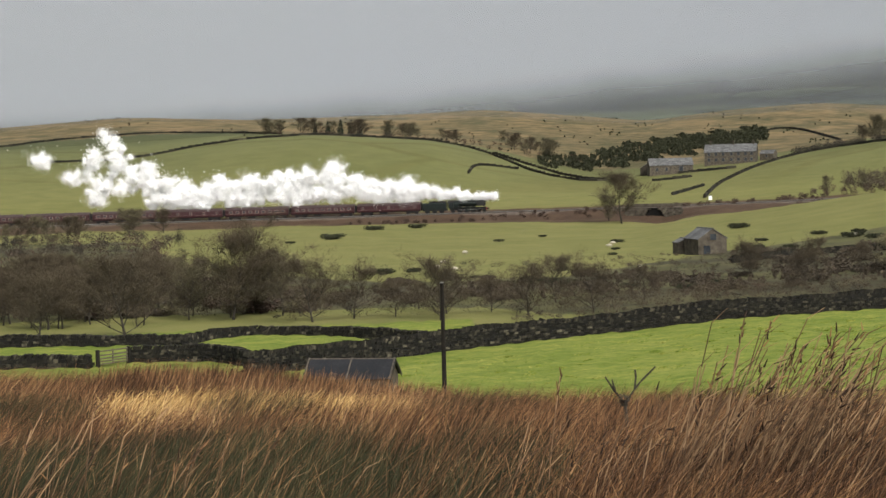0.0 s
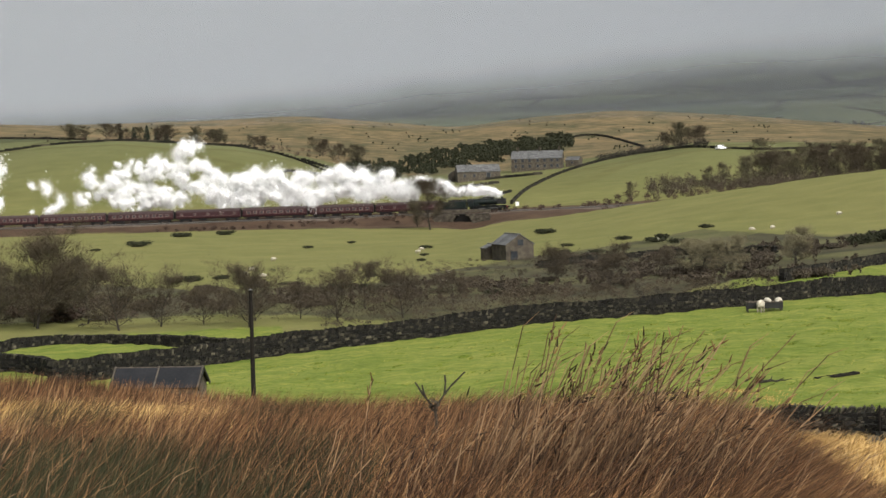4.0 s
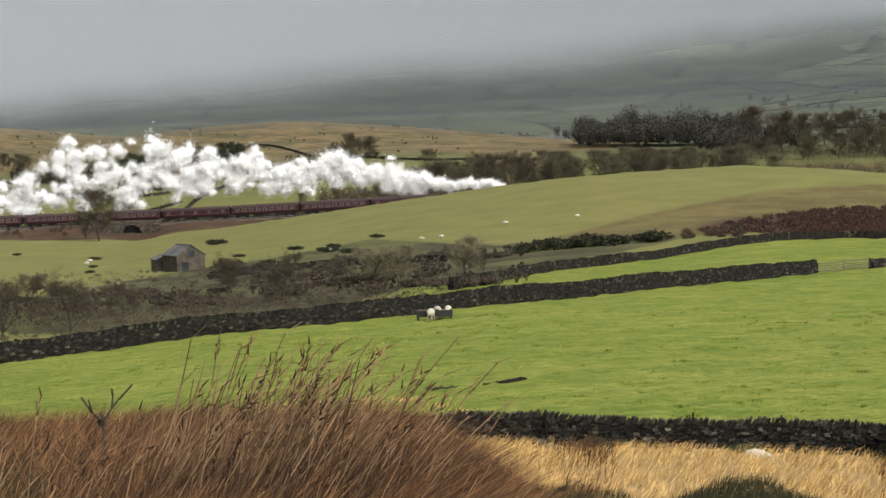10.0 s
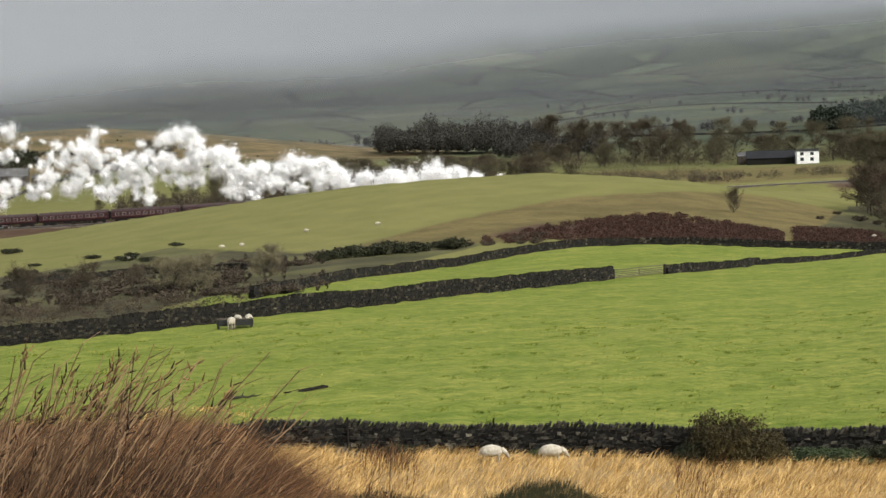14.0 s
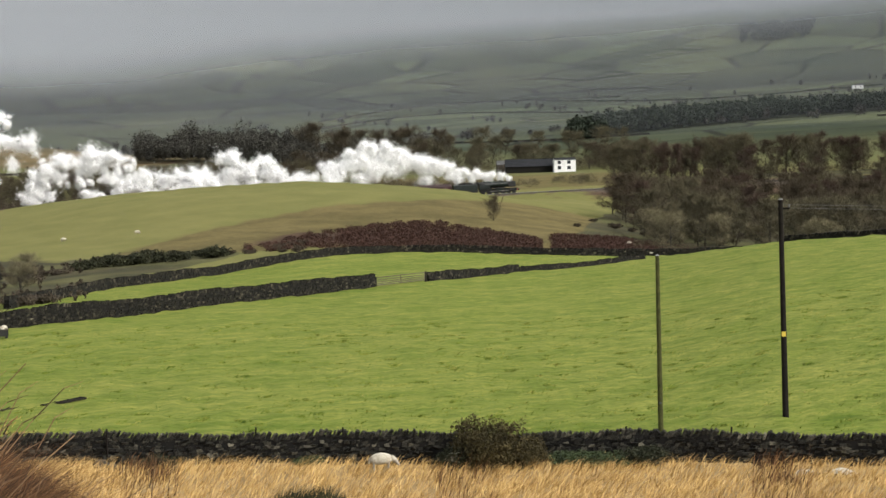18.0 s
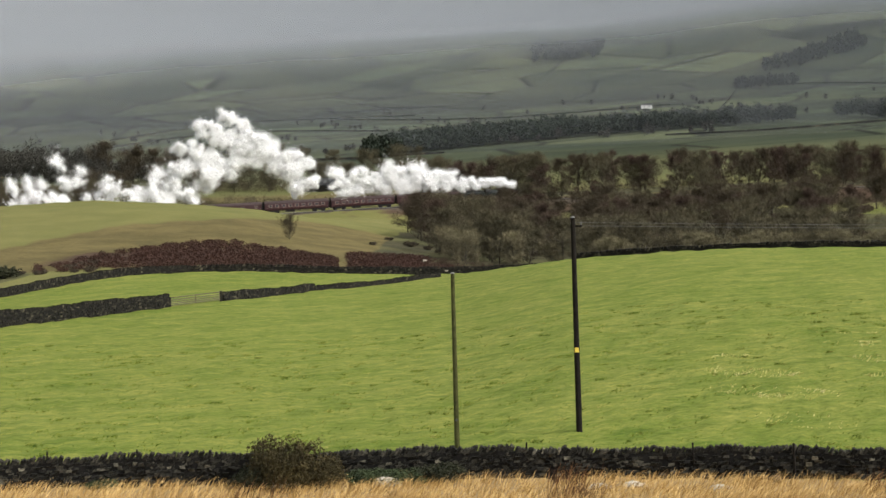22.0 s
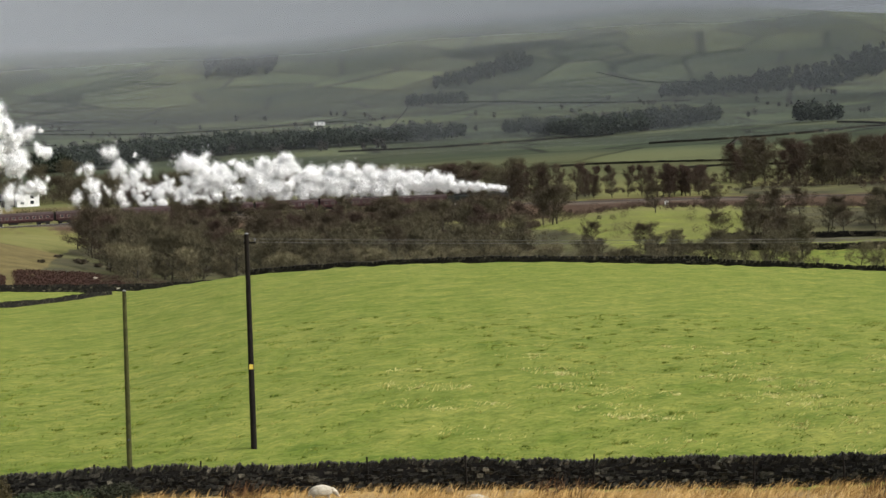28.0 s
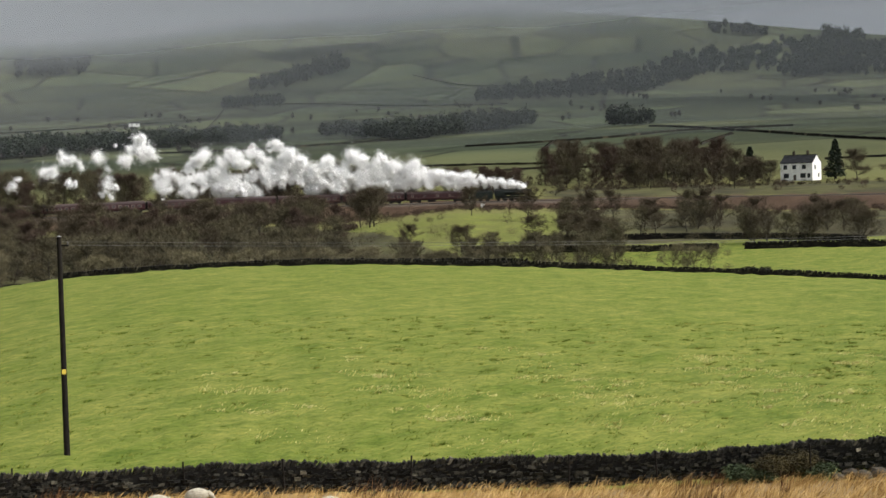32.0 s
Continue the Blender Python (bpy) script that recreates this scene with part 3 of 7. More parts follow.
# ---- dry-stone walls ----
def wall_line(table, step):
    """Points along a wall: table of (bearing, distance)."""
    p = np.array([[d * math.sin(radians(a)), d * math.cos(radians(a))] for a, d in table])
    # soften the corners of the plan
    for i in range(2):
        q = [p[0]]
        for a, b in zip(p[:-1], p[1:]):
            q += [0.75 * a + 0.25 * b, 0.25 * a + 0.75 * b]
        p = np.array(q + [p[-1]])
    s = np.concatenate([[0], np.cumsum(np.hypot(*np.diff(p, axis=0).T))])
    u = np.arange(0, s[-1], step)
    return np.stack([np.interp(u, s, p[:, 0]), np.interp(u, s, p[:, 1])], 1)


STONE_SHAPES = []


def stone_wall(name, table, height, thick, length, label, group="", loose=None, lean=0.5, cope=0.2, sink=0.15, stone=None, rough=0.16):
    """A wall of courses of rough stones with leaning coping stones. loose: a stretch of bearings whose stones are parts."""
    w = thing(name, label, "stone wall", kind="structure")
    core, heap = Heap(), Heap()
    line = wall_line(table, length)
    rng = np.random.RandomState(len(line))
    courses = max(3, int(round((height - cope) / (length * 0.52))))
    ch = (height - cope) / courses
    made = 0
    for i in range(len(line) - 1):
        a, b = line[i], line[i + 1]
        turn = math.atan2(b[1] - a[1], b[0] - a[0])
        z0 = rest(*((a + b) / 2)) - sink
        sag = 0.06 * math.sin(i * 0.13) + 0.04 * math.sin(i * 0.51 + 1)
        top = height + sag
        c = (a + b) / 2
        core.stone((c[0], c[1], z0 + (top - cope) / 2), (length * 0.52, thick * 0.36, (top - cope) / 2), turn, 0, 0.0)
        for k in range(courses):
            taper = 1 - 0.25 * k / courses
            pos = a + (b - a) * ((0.5 if k % 2 else 0.0) + rng.uniform(-0.12, 0.12) + 0.25)
            half = (length * rng.uniform(0.36, 0.6), thick * 0.5 * taper * rng.uniform(0.8, 1.12), ch * (top / height) * rng.uniform(0.38, 0.53))
            place = (pos[0], pos[1], z0 + (k + 0.5) * ch * top / height)
            if loose and loose[0] < bearing(*pos)[0] < loose[1] and made < 300:
                ob = new("stone", STONE_SHAPES[rng.randint(len(STONE_SHAPES))])
                ob.matrix_basis = Matrix.Translation(place) @ Matrix.Rotation(turn + rng.uniform(-0.05, 0.05), 4, "Z") @ Matrix.Rotation(rng.uniform(-0.08, 0.08), 4, "Y") @ Matrix.Diagonal((*half, 1))
                ob.parent = w
                made += 1
            else:
                heap.stone(place, half, turn + rng.uniform(-0.05, 0.05), rng.uniform(-0.08, 0.08), rough)
        n = 2
        for j in range(n):
            pos = a + (b - a) * ((j + rng.uniform(0.2, 0.8)) / n)
            heap.stone((pos[0], pos[1], z0 + top - cope * 0.5 + rng.uniform(-0.03, 0.04)), (length / n * rng.uniform(0.32, 0.5), thick * rng.uniform(0.34, 0.42), cope * rng.uniform(0.55, 0.85)), turn, lean * rng.uniform(0.5, 1.4), 0.2)
    # the core's dark colour paints the shade between the stones
    part("rubble_core", core.mesh("rubble_core", CORE_SHADE), None, w)
    st = part("stones", heap.mesh("stones", stone or STONE), None, w, "dark mossy gritstones and leaning copes")
    st["kind"] = "stuff"
    return w


def make_shapes():
    for i in range(10):
        h = Heap()
        h.stone((0, 0, 0), (1, 1, 1), 0, 0, 0.3)
        STONE_SHAPES.append(h.mesh("stone", LICHEN_STONE))


make_shapes()

stone_wall("wall_near", [(-12, 64), (0, 65), (10, 66), (20, 66), (36, 66), (50, 66), (60, 66.5), (66, 67.5), (74, 70)], 1.22, 0.6, 0.22, "dark mossy dry-stone field wall with leaning copes", loose=(33, 48), cope=0.15, lean=0.6, stone=LICHEN_STONE, rough=0.3)
MIDW = [(a, node(a, MID_D)) for a in (-6.4, -5.5, -4, -2, 0, 3, 6, 9.5, 13, 18, 23, 26, 28.0)]
stone_wall("wall_middle", MIDW, 1.5, 0.65, 0.33, "long dark dry-stone wall running up the pasture", sink=0.2)
stone_wall("wall_middle_far", [(29.7, node(29.7, MID_D) - 0.5), (31, node(31, MID_D) + 0.5), (32.6, node(32.6, MID_D) + 2.5)], 0.98, 0.6, 0.36, "dark dry-stone wall beyond the field gate", sink=0.2)
stone_wall("wall_middle_end", [(32.6, node(32.6, MID_D) + 2.5), (34.5, node(34.5, MID_D) + 5), (36.6, node(36.6, MID_D) + 8)], 0.75, 0.55, 0.36, "low end of the wall sinking behind the brow", sink=0.25, cope=0.18)
stone_wall("wall_second", [(a, node(a, TWO_D)) for a in (16.6, 18, 20, 22, 24, 26, 28, 30, 32, 34, 36, 38, 40.4)], 1.12, 0.65, 0.4, "dark dry-stone wall below the bracken bank", cope=0.25)
stone_wall("wall_crest", [(a, node(a, MID_D) + node(a, [(41, 12), (46, 10), (50, 8), (56, 7)])) for a in (40.8, 43, 46, 49, 52, 55.6)], 1.08, 0.6, 0.5, "dark dry-stone wall behind the field's brow", cope=0.25)
stone_wall("wall_brow", [(a, node(a, MID_D) + 2.5) for a in (49, 52, 56, 60, 64, 68, 72)], 0.75, 0.6, 0.5, "low dark dry-stone wall along the field's brow", cope=0.2)


# ---- the railway ----
TR_AZ = np.arange(-45, 100.1, 0.5)
_d = node(TR_AZ, TRACK_D)
_z = node(TR_AZ, TRACK_Z)
for step in range(60):
    _d[1:-1] = 0.25 * _d[:-2] + 0.5 * _d[1:-1] + 0.25 * _d[2:]
    _z[1:-1] = 0.25 * _z[:-2] + 0.5 * _z[1:-1] + 0.25 * _z[2:]
TR = np.stack([_d * np.sin(np.radians(TR_AZ)), _d * np.cos(np.radians(TR_AZ)), EYE + _z], 1)
TR_S = np.concatenate([[0], np.cumsum(np.linalg.norm(np.diff(TR, axis=0), axis=1))])


def on_track(s, side=0.0, up=0.0):
    """Place and heading at s metres along the line; side is to the left, away from the viewer."""
    p = np.array([np.interp(s, TR_S, TR[:, k]) for k in range(3)])
    q = np.array([np.interp(s + 3, TR_S, TR[:, k]) - np.interp(s - 3, TR_S, TR[:, k]) for k in range(3)])
    yaw, climb = math.atan2(q[1], q[0]), math.atan2(q[2], math.hypot(q[0], q[1]))
    p = p + np.array([-math.sin(yaw) * side, math.cos(yaw) * side, up])
    return p, yaw, climb


FRONT = [(-16, -26.0), (-8, -12.2), (0, 1.47), (3, 6.5), (6, 11.67), (8, 15.15), (9, 16.9), (11, 20.27), (13, 23.5), (17, 30.88), (19, 34.4), (20, 36.06), (21, 37.74), (22, 39.44), (23, 41.09), (24, 42.73), (25, 44.34), (28, 49.2), (30, 52.25), (32, 55.65), (36, 62)]
_ft = np.array(FRONT)
FRONT_FIT = np.polyfit(_ft[:, 0], np.interp(_ft[:, 1], TR_AZ, TR_S), 5)


def front(t):
    """How far along the line the engine's buffers are at t seconds."""
    return float(np.polyval(FRONT_FIT, t))


def build_track():
    bed = bmesh.new()
    prev = None
    for s in np.arange(0, TR_S[-1], 6):
        p, yaw, c = on_track(s)
        ring = []
        for off, z in ((-5.2, -1.6), (-2.6, -0.42), (2.6, -0.42), (5.2, -1.6)):
            ring.append(bed.verts.new((p[0] - math.sin(yaw) * off, p[1] + math.cos(yaw) * off, p[2] + z)))
        if prev:
            for i in range(3):
                bed.faces.new((prev[i], ring[i], ring[i + 1], prev[i + 1]))
        prev = ring
    bmesh.ops.recalc_face_normals(bed, faces=bed.faces)
    tr = thing("railway_track", "single running line on pale stone ballast", "railway track", kind="structure")
    part("ballast", bed, BALLAST, tr)
    for side in (-0.75, 0.75):
        v, f = [], []
        for i, s in enumerate(np.arange(0, TR_S[-1], 6)):
            p, yaw, c = on_track(s, side)
            for off, z in ((-0.05, -0.16), (-0.05, 0), (0.05, 0), (0.05, -0.16)):
                v.append((p[0] - math.sin(yaw) * off, p[1] + math.cos(yaw) * off, p[2] + z))
            if i:
                k = 4 * i
                f += [(k - 4 + j, k - 4 + (j + 1) % 4, k + (j + 1) % 4, k + j) for j in range(4)]
        part("rail", mesh_from("rail", v, f, STEEL), None, tr)
    sl = Heap()
    for s in np.arange(100, TR_S[-1] - 60, 0.75):
        p, yaw, c = on_track(s)
        sl.stone((p[0], p[1], p[2] - 0.26), (0.13, 1.3, 0.12), yaw, 0, 0.05)
    k = part("sleepers", sl.mesh("sleepers", TIMBER), None, tr)
    k["kind"] = "stuff"


build_track()

MOVES = []
TRAIN_TIMES = [i for i in range(0, 33)]


def wheel_pair(parent, x, r, z=None, name="wheel"):
    for y in (-0.72, 0.72):
        bm = bmesh.new()
        add_rod(bm, (x, y - 0.07, r), (x, y + 0.07, r), r, n=18)
        add_rod(bm, (x, y - 0.1, r), (x, y + 0.1, r), r * 0.25, n=8)
        part(name, bm, BLACK, parent)


def build_coach(van=False):
    """A steam-age passenger coach, 19.6 m long, standing on its rails with the front towards +x."""
    c = thing("passenger_coach", "maroon passenger coach with a grey sooty roof", "railway coach", group="coaches of the train")
    side = [(-1.36, 1.05), (-1.41, 1.7), (-1.36, 2.85), (1.36, 2.85), (1.41, 1.7), (1.36, 1.05)]
    part("body", extrude(side, -9.75, 9.75), MAROON, c)
    roof = [(-1.4, 2.85)] + [(-1.4 * math.cos(a), 2.85 + 0.85 * math.sin(a)) for a in np.linspace(0.25, math.pi - 0.25, 9)] + [(1.4, 2.85)]
    part("roof", extrude(roof, -9.8, 9.8), ROOF_GREY, c)
    for x in (-6.5, -2.2, 2.2, 6.5):
        part("roof_vent", box(0.5, 0.35, 0.16, x, 0, 3.62, 0.03), ROOF_GREY, c)
    n = 5 if van else 9
    for sgn in (-1, 1):
        for i in range(n):
            x = -8.0 + 16.0 * i / (n - 1)
            wd = 0.75 if van else 1.15
            w = part("window", box(wd, 0.05, 0.78, x, sgn * 1.395, 1.82, 0.01), CREAM, c, "pale window surround")
            part("pane", box(wd - 0.3, 0.05, 0.56, x, sgn * 1.405, 1.93), GLASS_DARK, w)
        part("waist_line", box(19.3, 0.03, 0.06, 0, sgn * 1.412, 1.62), CREAM, c)
        for x in (-9.2, 9.2):
            part("door", box(0.62, 0.04, 1.7, x, sgn * 1.39, 1.1, 0.01), MAROON, c)
    part("underframe", box(19.4, 2.2, 0.3, 0, 0, 0.78), BLACK, c)
    part("battery_box", box(2.4, 1.9, 0.5, -1.8, 0, 0.32, 0.03), BLACK, c)
    part("truss", box(6.5, 2.0, 0.12, 0.5, 0, 0.5), BLACK, c)
    for x in (-7.0, 7.0):
        b = part("bogie", box(3.6, 2.1, 0.42, x, 0, 0.42, 0.04), BLACK, c)
        for dx in (-1.3, 1.3):
            wheel_pair(b, x + dx, 0.46)
    for x in (-9.95, 9.95):
        part("corridor_gangway", box(0.45, 1.1, 2.2, x, 0, 1.0, 0.05), BLACK, c)
    return c


def build_engine():
    """An express steam engine, 12 m long with the buffers at +6."""
    e = thing("steam_locomotive", "dark green express steam locomotive with black smokebox and deflectors", "steam locomotive")
    part("running_plate", box(11.6, 2.6, 0.14, 0, 0, 1.45), BLACK, e)
    part("frame", box(11.2, 1.2, 0.75, 0, 0, 0.7), BLACK, e)
    part("boiler", rod((-3.0, 0, 2.75), (3.3, 0, 2.72), 1.0, 0.86, 24), LOCO_GREEN, e)
    part("smokebox", rod((3.3, 0, 2.72), (5.2, 0, 2.72), 0.9, n=24), BLACK, e, "black smokebox")
    part("smokebox_door", rod((5.2, 0, 2.72), (5.38, 0, 2.72), 0.78, 0.55, 20), BLACK, e)
    for x in (-1.8, 0.0, 1.7):
        part("boiler_band", rod((x - 0.04, 0, 2.745), (x + 0.04, 0, 2.745), 1.005, n=24), BLACK, e)
    bm = bmesh.new()
    add_rod(bm, (4.3, 0, 3.5), (4.3, 0, 4.0), 0.34, 0.3, 16)
    add_rod(bm, (4.3, 0, 3.97), (4.3, 0, 4.06), 0.37, 0.35, 16)
    part("chimney", bm, BLACK, e)
    bm = bmesh.new()
    bmesh.ops.create_uvsphere(bm, u_segments=14, v_segments=8, radius=0.45, matrix=Matrix.Translation((1.2, 0, 3.6)))
    part("steam_dome", bm, LOCO_GREEN, e)
    fire = [(-1.0, 1.5), (-1.05, 2.7), (-0.75, 3.4), (0, 3.72), (0.75, 3.4), (1.05, 2.7), (1.0, 1.5)]
    part("firebox", extrude(fire, -4.3, -2.6), LOCO_GREEN, e)
    cab = part("cab", extrude([(-1.32, 1.45), (-1.32, 3.0), (-1.32, 3.05), (1.32, 3.05), (1.32, 1.45)], -5.9, -4.2), LOCO_GREEN, e)
    for y in (-1.33, 1.33):
        part("cab_window", box(0.6, 0.03, 0.55, -5.0, y, 2.35), GLASS_DARK, cab)
    croof = [(-1.36, 3.05)] + [(-1.36 * math.cos(a), 3.05 + 0.75 * math.sin(a)) for a in np.linspace(0.2, math.pi - 0.2, 9)] + [(1.36, 3.05)]
    part("cab_roof", extrude(croof, -6.1, -4.1), BLACK, e)
    for y in (-1.22, 1.22):
        part("smoke_deflector", box(2.2, 0.05, 1.6, 4.1, y, 1.9, 0.01), BLACK, e)
        part("cylinder", rod((3.4, y * 0.95, 0.95), (4.7, y * 0.95, 0.95), 0.36, n=14), BLACK, e)
        part("coupling_rod", box(4.4, 0.08, 0.14, -0.6, y * 0.86, 0.75), STEEL, e)
        part("connecting_rod", box(3.6, 0.08, 0.12, 1.7, y * 0.92, 0.86), STEEL, e)
        part("splasher", rod((0.2, y * 0.72, 1.1), (0.2, y * 0.95, 1.1), 0.75, n=18), LOCO_GREEN, e)
    for x in (-2.5, -0.4, 1.7):
        wheel_pair(e, x, 0.94, name="driving_wheel")
    for x in (3.4, 5.0):
        wheel_pair(e, x, 0.46, name="bogie_wheel")
    wheel_pair(e, -4.6, 0.55, name="trailing_wheel")
    part("buffer_beam", box(0.14, 2.5, 0.45, 5.85, 0, 0.85), plain("red_buffer_beam", (0.2, 0.02, 0.02), (0.3, 0.03, 0.03), 3, 0.5), e, "faded red buffer beam")
    for y in (-0.86, 0.86):
        part("buffer", rod((5.9, y, 1.05), (6.35, y, 1.05), 0.22, 0.24, 12), BLACK, e)
        part("handrail", rod((-2.5, y * 1.17, 2.95), (4.8, y * 1.05, 2.95), 0.025, n=6), STEEL, e)
    return e


def build_tender():
    t = thing("coal_tender", "dark green six-wheeled coal tender heaped with coal", "tender")
    part("tank", extrude([(-1.3, 1.2), (-1.3, 2.9), (-1.15, 3.15), (1.15, 3.15), (1.3, 2.9), (1.3, 1.2)], -3.6, 3.6), LOCO_GREEN, t)
    part("frame", box(7.4, 2.3, 0.5, 0, 0, 0.72), BLACK, t)
    h = Heap()
    rng = np.random.RandomState(3)
    for i in range(160):
        h.stone((rng.uniform(-1.5, 3.2), rng.uniform(-0.95, 0.95), 3.15 + rng.uniform(0, 0.35)), np.array((0.16, 0.16, 0.13)) * rng.uniform(0.7, 1.5), rng.uniform(0, 3), rng.uniform(0, 1), 0.3)
    k = part("coal", h.mesh("coal", BLACK), None, t)
    k["kind"] = "stuff"
    for x in (-2.4, -0.2, 2.0):
        wheel_pair(t, x, 0.62)
    part("coal_plate", box(0.08, 2.4, 0.6, -1.7, 0, 3.1), LOCO_GREEN, t)
    return t


def vehicle_rows(centre):
    rows = []
    for t in TRAIN_TIMES:
        p, yaw, c = on_track(front(t) - centre)
        rows.append((t, Matrix.Translation(p) @ Matrix.Rotation(yaw, 4, "Z") @ Matrix.Rotation(-c, 4, "Y")))
    return rows


def build_train():
    MOVES.append((build_engine(), vehicle_rows(6.3)))
    MOVES.append((build_tender(), vehicle_rows(16.4)))
    first = build_coach(True)
    coach = build_coach()
    MOVES.append((first, vehicle_rows(30.5)))
    MOVES.append((coach, vehicle_rows(50.9)))
    for i in range(2, 11):
        MOVES.append((copy_thing(first if i in (3, 8) else coach, Matrix()), vehicle_rows(30.5 + 20.4 * i)))


build_train()


# ---- steam: puffs leave the chimney, swell out and hang over the train ----
def steam_material():
    """White steam: droplets scatter light both back and through."""
    m, n, l, b = mat("white_steam", 1.0)
    n.remove(b)
    out = n["Material Output"]
    di, tl, mx = n.new("ShaderNodeBsdfDiffuse"), n.new("ShaderNodeBsdfTranslucent"), n.new("ShaderNodeMixShader")
    di.inputs[0].default_value = tl.inputs[0].default_value = (0.985, 0.985, 0.985, 1)
    mx.inputs[0].default_value = 0.32
    l.new(di.outputs[0], mx.inputs[1])
    l.new(tl.outputs[0], mx.inputs[2])
    l.new(mx.outputs[0], out.inputs[0])
    return m


STEAM = steam_material()
# exhaust time, how fast that stretch of the plume climbs (m/s), the share of its height where it begins, how dense it is
BLAST = [(-16, 0.8, 0.3, 0.04), (-10.6, 1.2, 0.3, 0.06), (-9.1, 1.6, 0.1, 0.12), (-8.75, 1.9, 0.0, 0.6), (-8.2, 2.3, 0.2, 0.8), (-7.75, 1.6, 0.4, 0.7), (-7.4, 1.0, 0.2, 0.8), (-6.9, 0.55, 0.05, 1.1), (-6.5, 0.55, 0.0, 1.0), (-5, 0.65, 0.0, 1.0), (-4, 1.25, 0.0, 1.0),
         (-3.3, 1.9, 0.05, 1.0), (-2.7, 1.15, 0.0, 0.55), (-2, 0.8, 0.0, 0.9), (-1, 1.0, 0.05, 1.0), (0, 1.5, 0.0, 1.0), (0.7, 2.2, 0.0, 1.0), (1.5, 1.6, 0.1, 0.8), (2.3, 1.85, 0.15, 1.0), (3.2, 1.75, 0.15, 1.0), (4, 1.4, 0.15, 1.0), (4.6, 1.8, 0.15, 1.0), (5.5, 1.3, 0.1, 0.85),
         (6.2, 2.05, 0.1, 1.0), (6.9, 1.9, 0.1, 1.0), (8, 0.95, 0.05, 0.9), (9, 1.3, 0.05, 1.0), (9.7, 0.8, 0.0, 0.9), (10.3, 0.3, 0.0, 0.3), (10.8, 0.6, 0.0, 0.9), (11.4, 0.4, 0.0, 0.7), (12.2, 1.35, 0.0, 1.0), (12.9, 0.4, 0.0, 0.5), (13.4, 0.15, 0.0, 0.25), (14.1, 0.7, 0.0, 0.7),
         (14.6, 1.9, 0.0, 1.2), (15.1, 3.1, 0.1, 1.4), (15.6, 2.9, 0.55, 1.2), (16.3, 2.3, 0.5, 1.1), (17.0, 1.9, 0.2, 1.0), (17.4, 1.0, 0.1, 0.7), (17.75, 0.6, 0.0, 0.6), (18.2, 0.6, 0.0, 0.7), (18.7, 0.8, 0.0, 1.0), (19.6, 1.6, 0.0, 1.1), (20.4, 1.45, 0.0, 1.0), (21.2, 1.1, 0.0, 1.0),
         (22.1, 1.1, 0.0, 1.0), (23, 1.9, 0.0, 1.0), (24.3, 0.7, 0.0, 0.85), (25.2, 1.9, 0.0, 1.05), (26.1, 1.95, 0.1, 1.0), (27.2, 1.35, 0.05, 1.0), (28.5, 2.2, 0.05, 1.0), (29.6, 1.0, 0.05, 1.0), (30.5, 1.4, 0.05, 1.0), (33, 1.4, 0.05, 1.0)]


def puff_mesh(seed, core, shreds, reach):
    """A puff about one metre in radius: a curled, cauliflower-like heart and a fringe of fine streaks that thins outwards."""
    rng = np.random.RandomState(seed)
    v, f, lobes = [], [], []
    for i in range(4):
        way = rng.normal(size=3)
        c = way / np.linalg.norm(way) * (0.0 if i == 0 else rng.uniform(0.45, 0.75)) * np.array((1.2, 0.8, 0.9))
        lobes.append((c, 0.54 if i == 0 else rng.uniform(0.22, 0.36)))
    for i, (c, rad) in enumerate(lobes if core else ()):
        bm = bmesh.new()
        bmesh.ops.create_icosphere(bm, subdivisions=3 if i == 0 else 2, radius=1)
        off = Vector((seed * 7.3, c[0] * 9, c[1] * 9))
        k = len(v)
        for p in bm.verts:
            q = p.co * rad * (0.55 + 0.35 * noise.noise(p.co * 1.2 + off) + 0.55 * abs(noise.noise(p.co * 2.2 + off)) + 0.34 * abs(noise.noise(p.co * 4.6 + off)) + 0.2 * abs(noise.noise(p.co * 9.5 + off)))
            v.append((q.x + c[0], q.y + c[1], q.z + c[2]))
        f += [tuple(k + p.index for p in q.verts) for q in bm.faces]
        bm.free()
    solid = len(f)
    swirl = rng.normal(size=(4, 3))
    for i in range(shreds):
        j = rng.randint(4)
        c, rad = lobes[j]
        d = rng.normal(size=3)
        d /= np.linalg.norm(d)
        p = c + d * (rad * (0.35 if core else 0.12) + min(abs(rng.normal()), 2.2) * reach * (0.5 + 1.5 * abs(noise.noise(Vector(d * 1.9 + c) + Vector((seed, 0, 0))))))
        s = rng.uniform(0.017, 0.039)
        a = np.cross(d, swirl[j]) + rng.normal(size=3) * 0.35
        a = a / (np.linalg.norm(a) + 1e-6) * s * rng.uniform(1.2, 4.0)
        b = rng.normal(size=3) * s * 0.7
        k = len(v)
        v += [tuple(p + a), tuple(p + b), tuple(p - a * 0.8 - b)]
        f.append((k, k + 1, k + 2))
    me = mesh_from("puff", v, f, STEAM)
    me.polygons.foreach_set("use_smooth", [i < solid for i in range(len(f))])
    return me


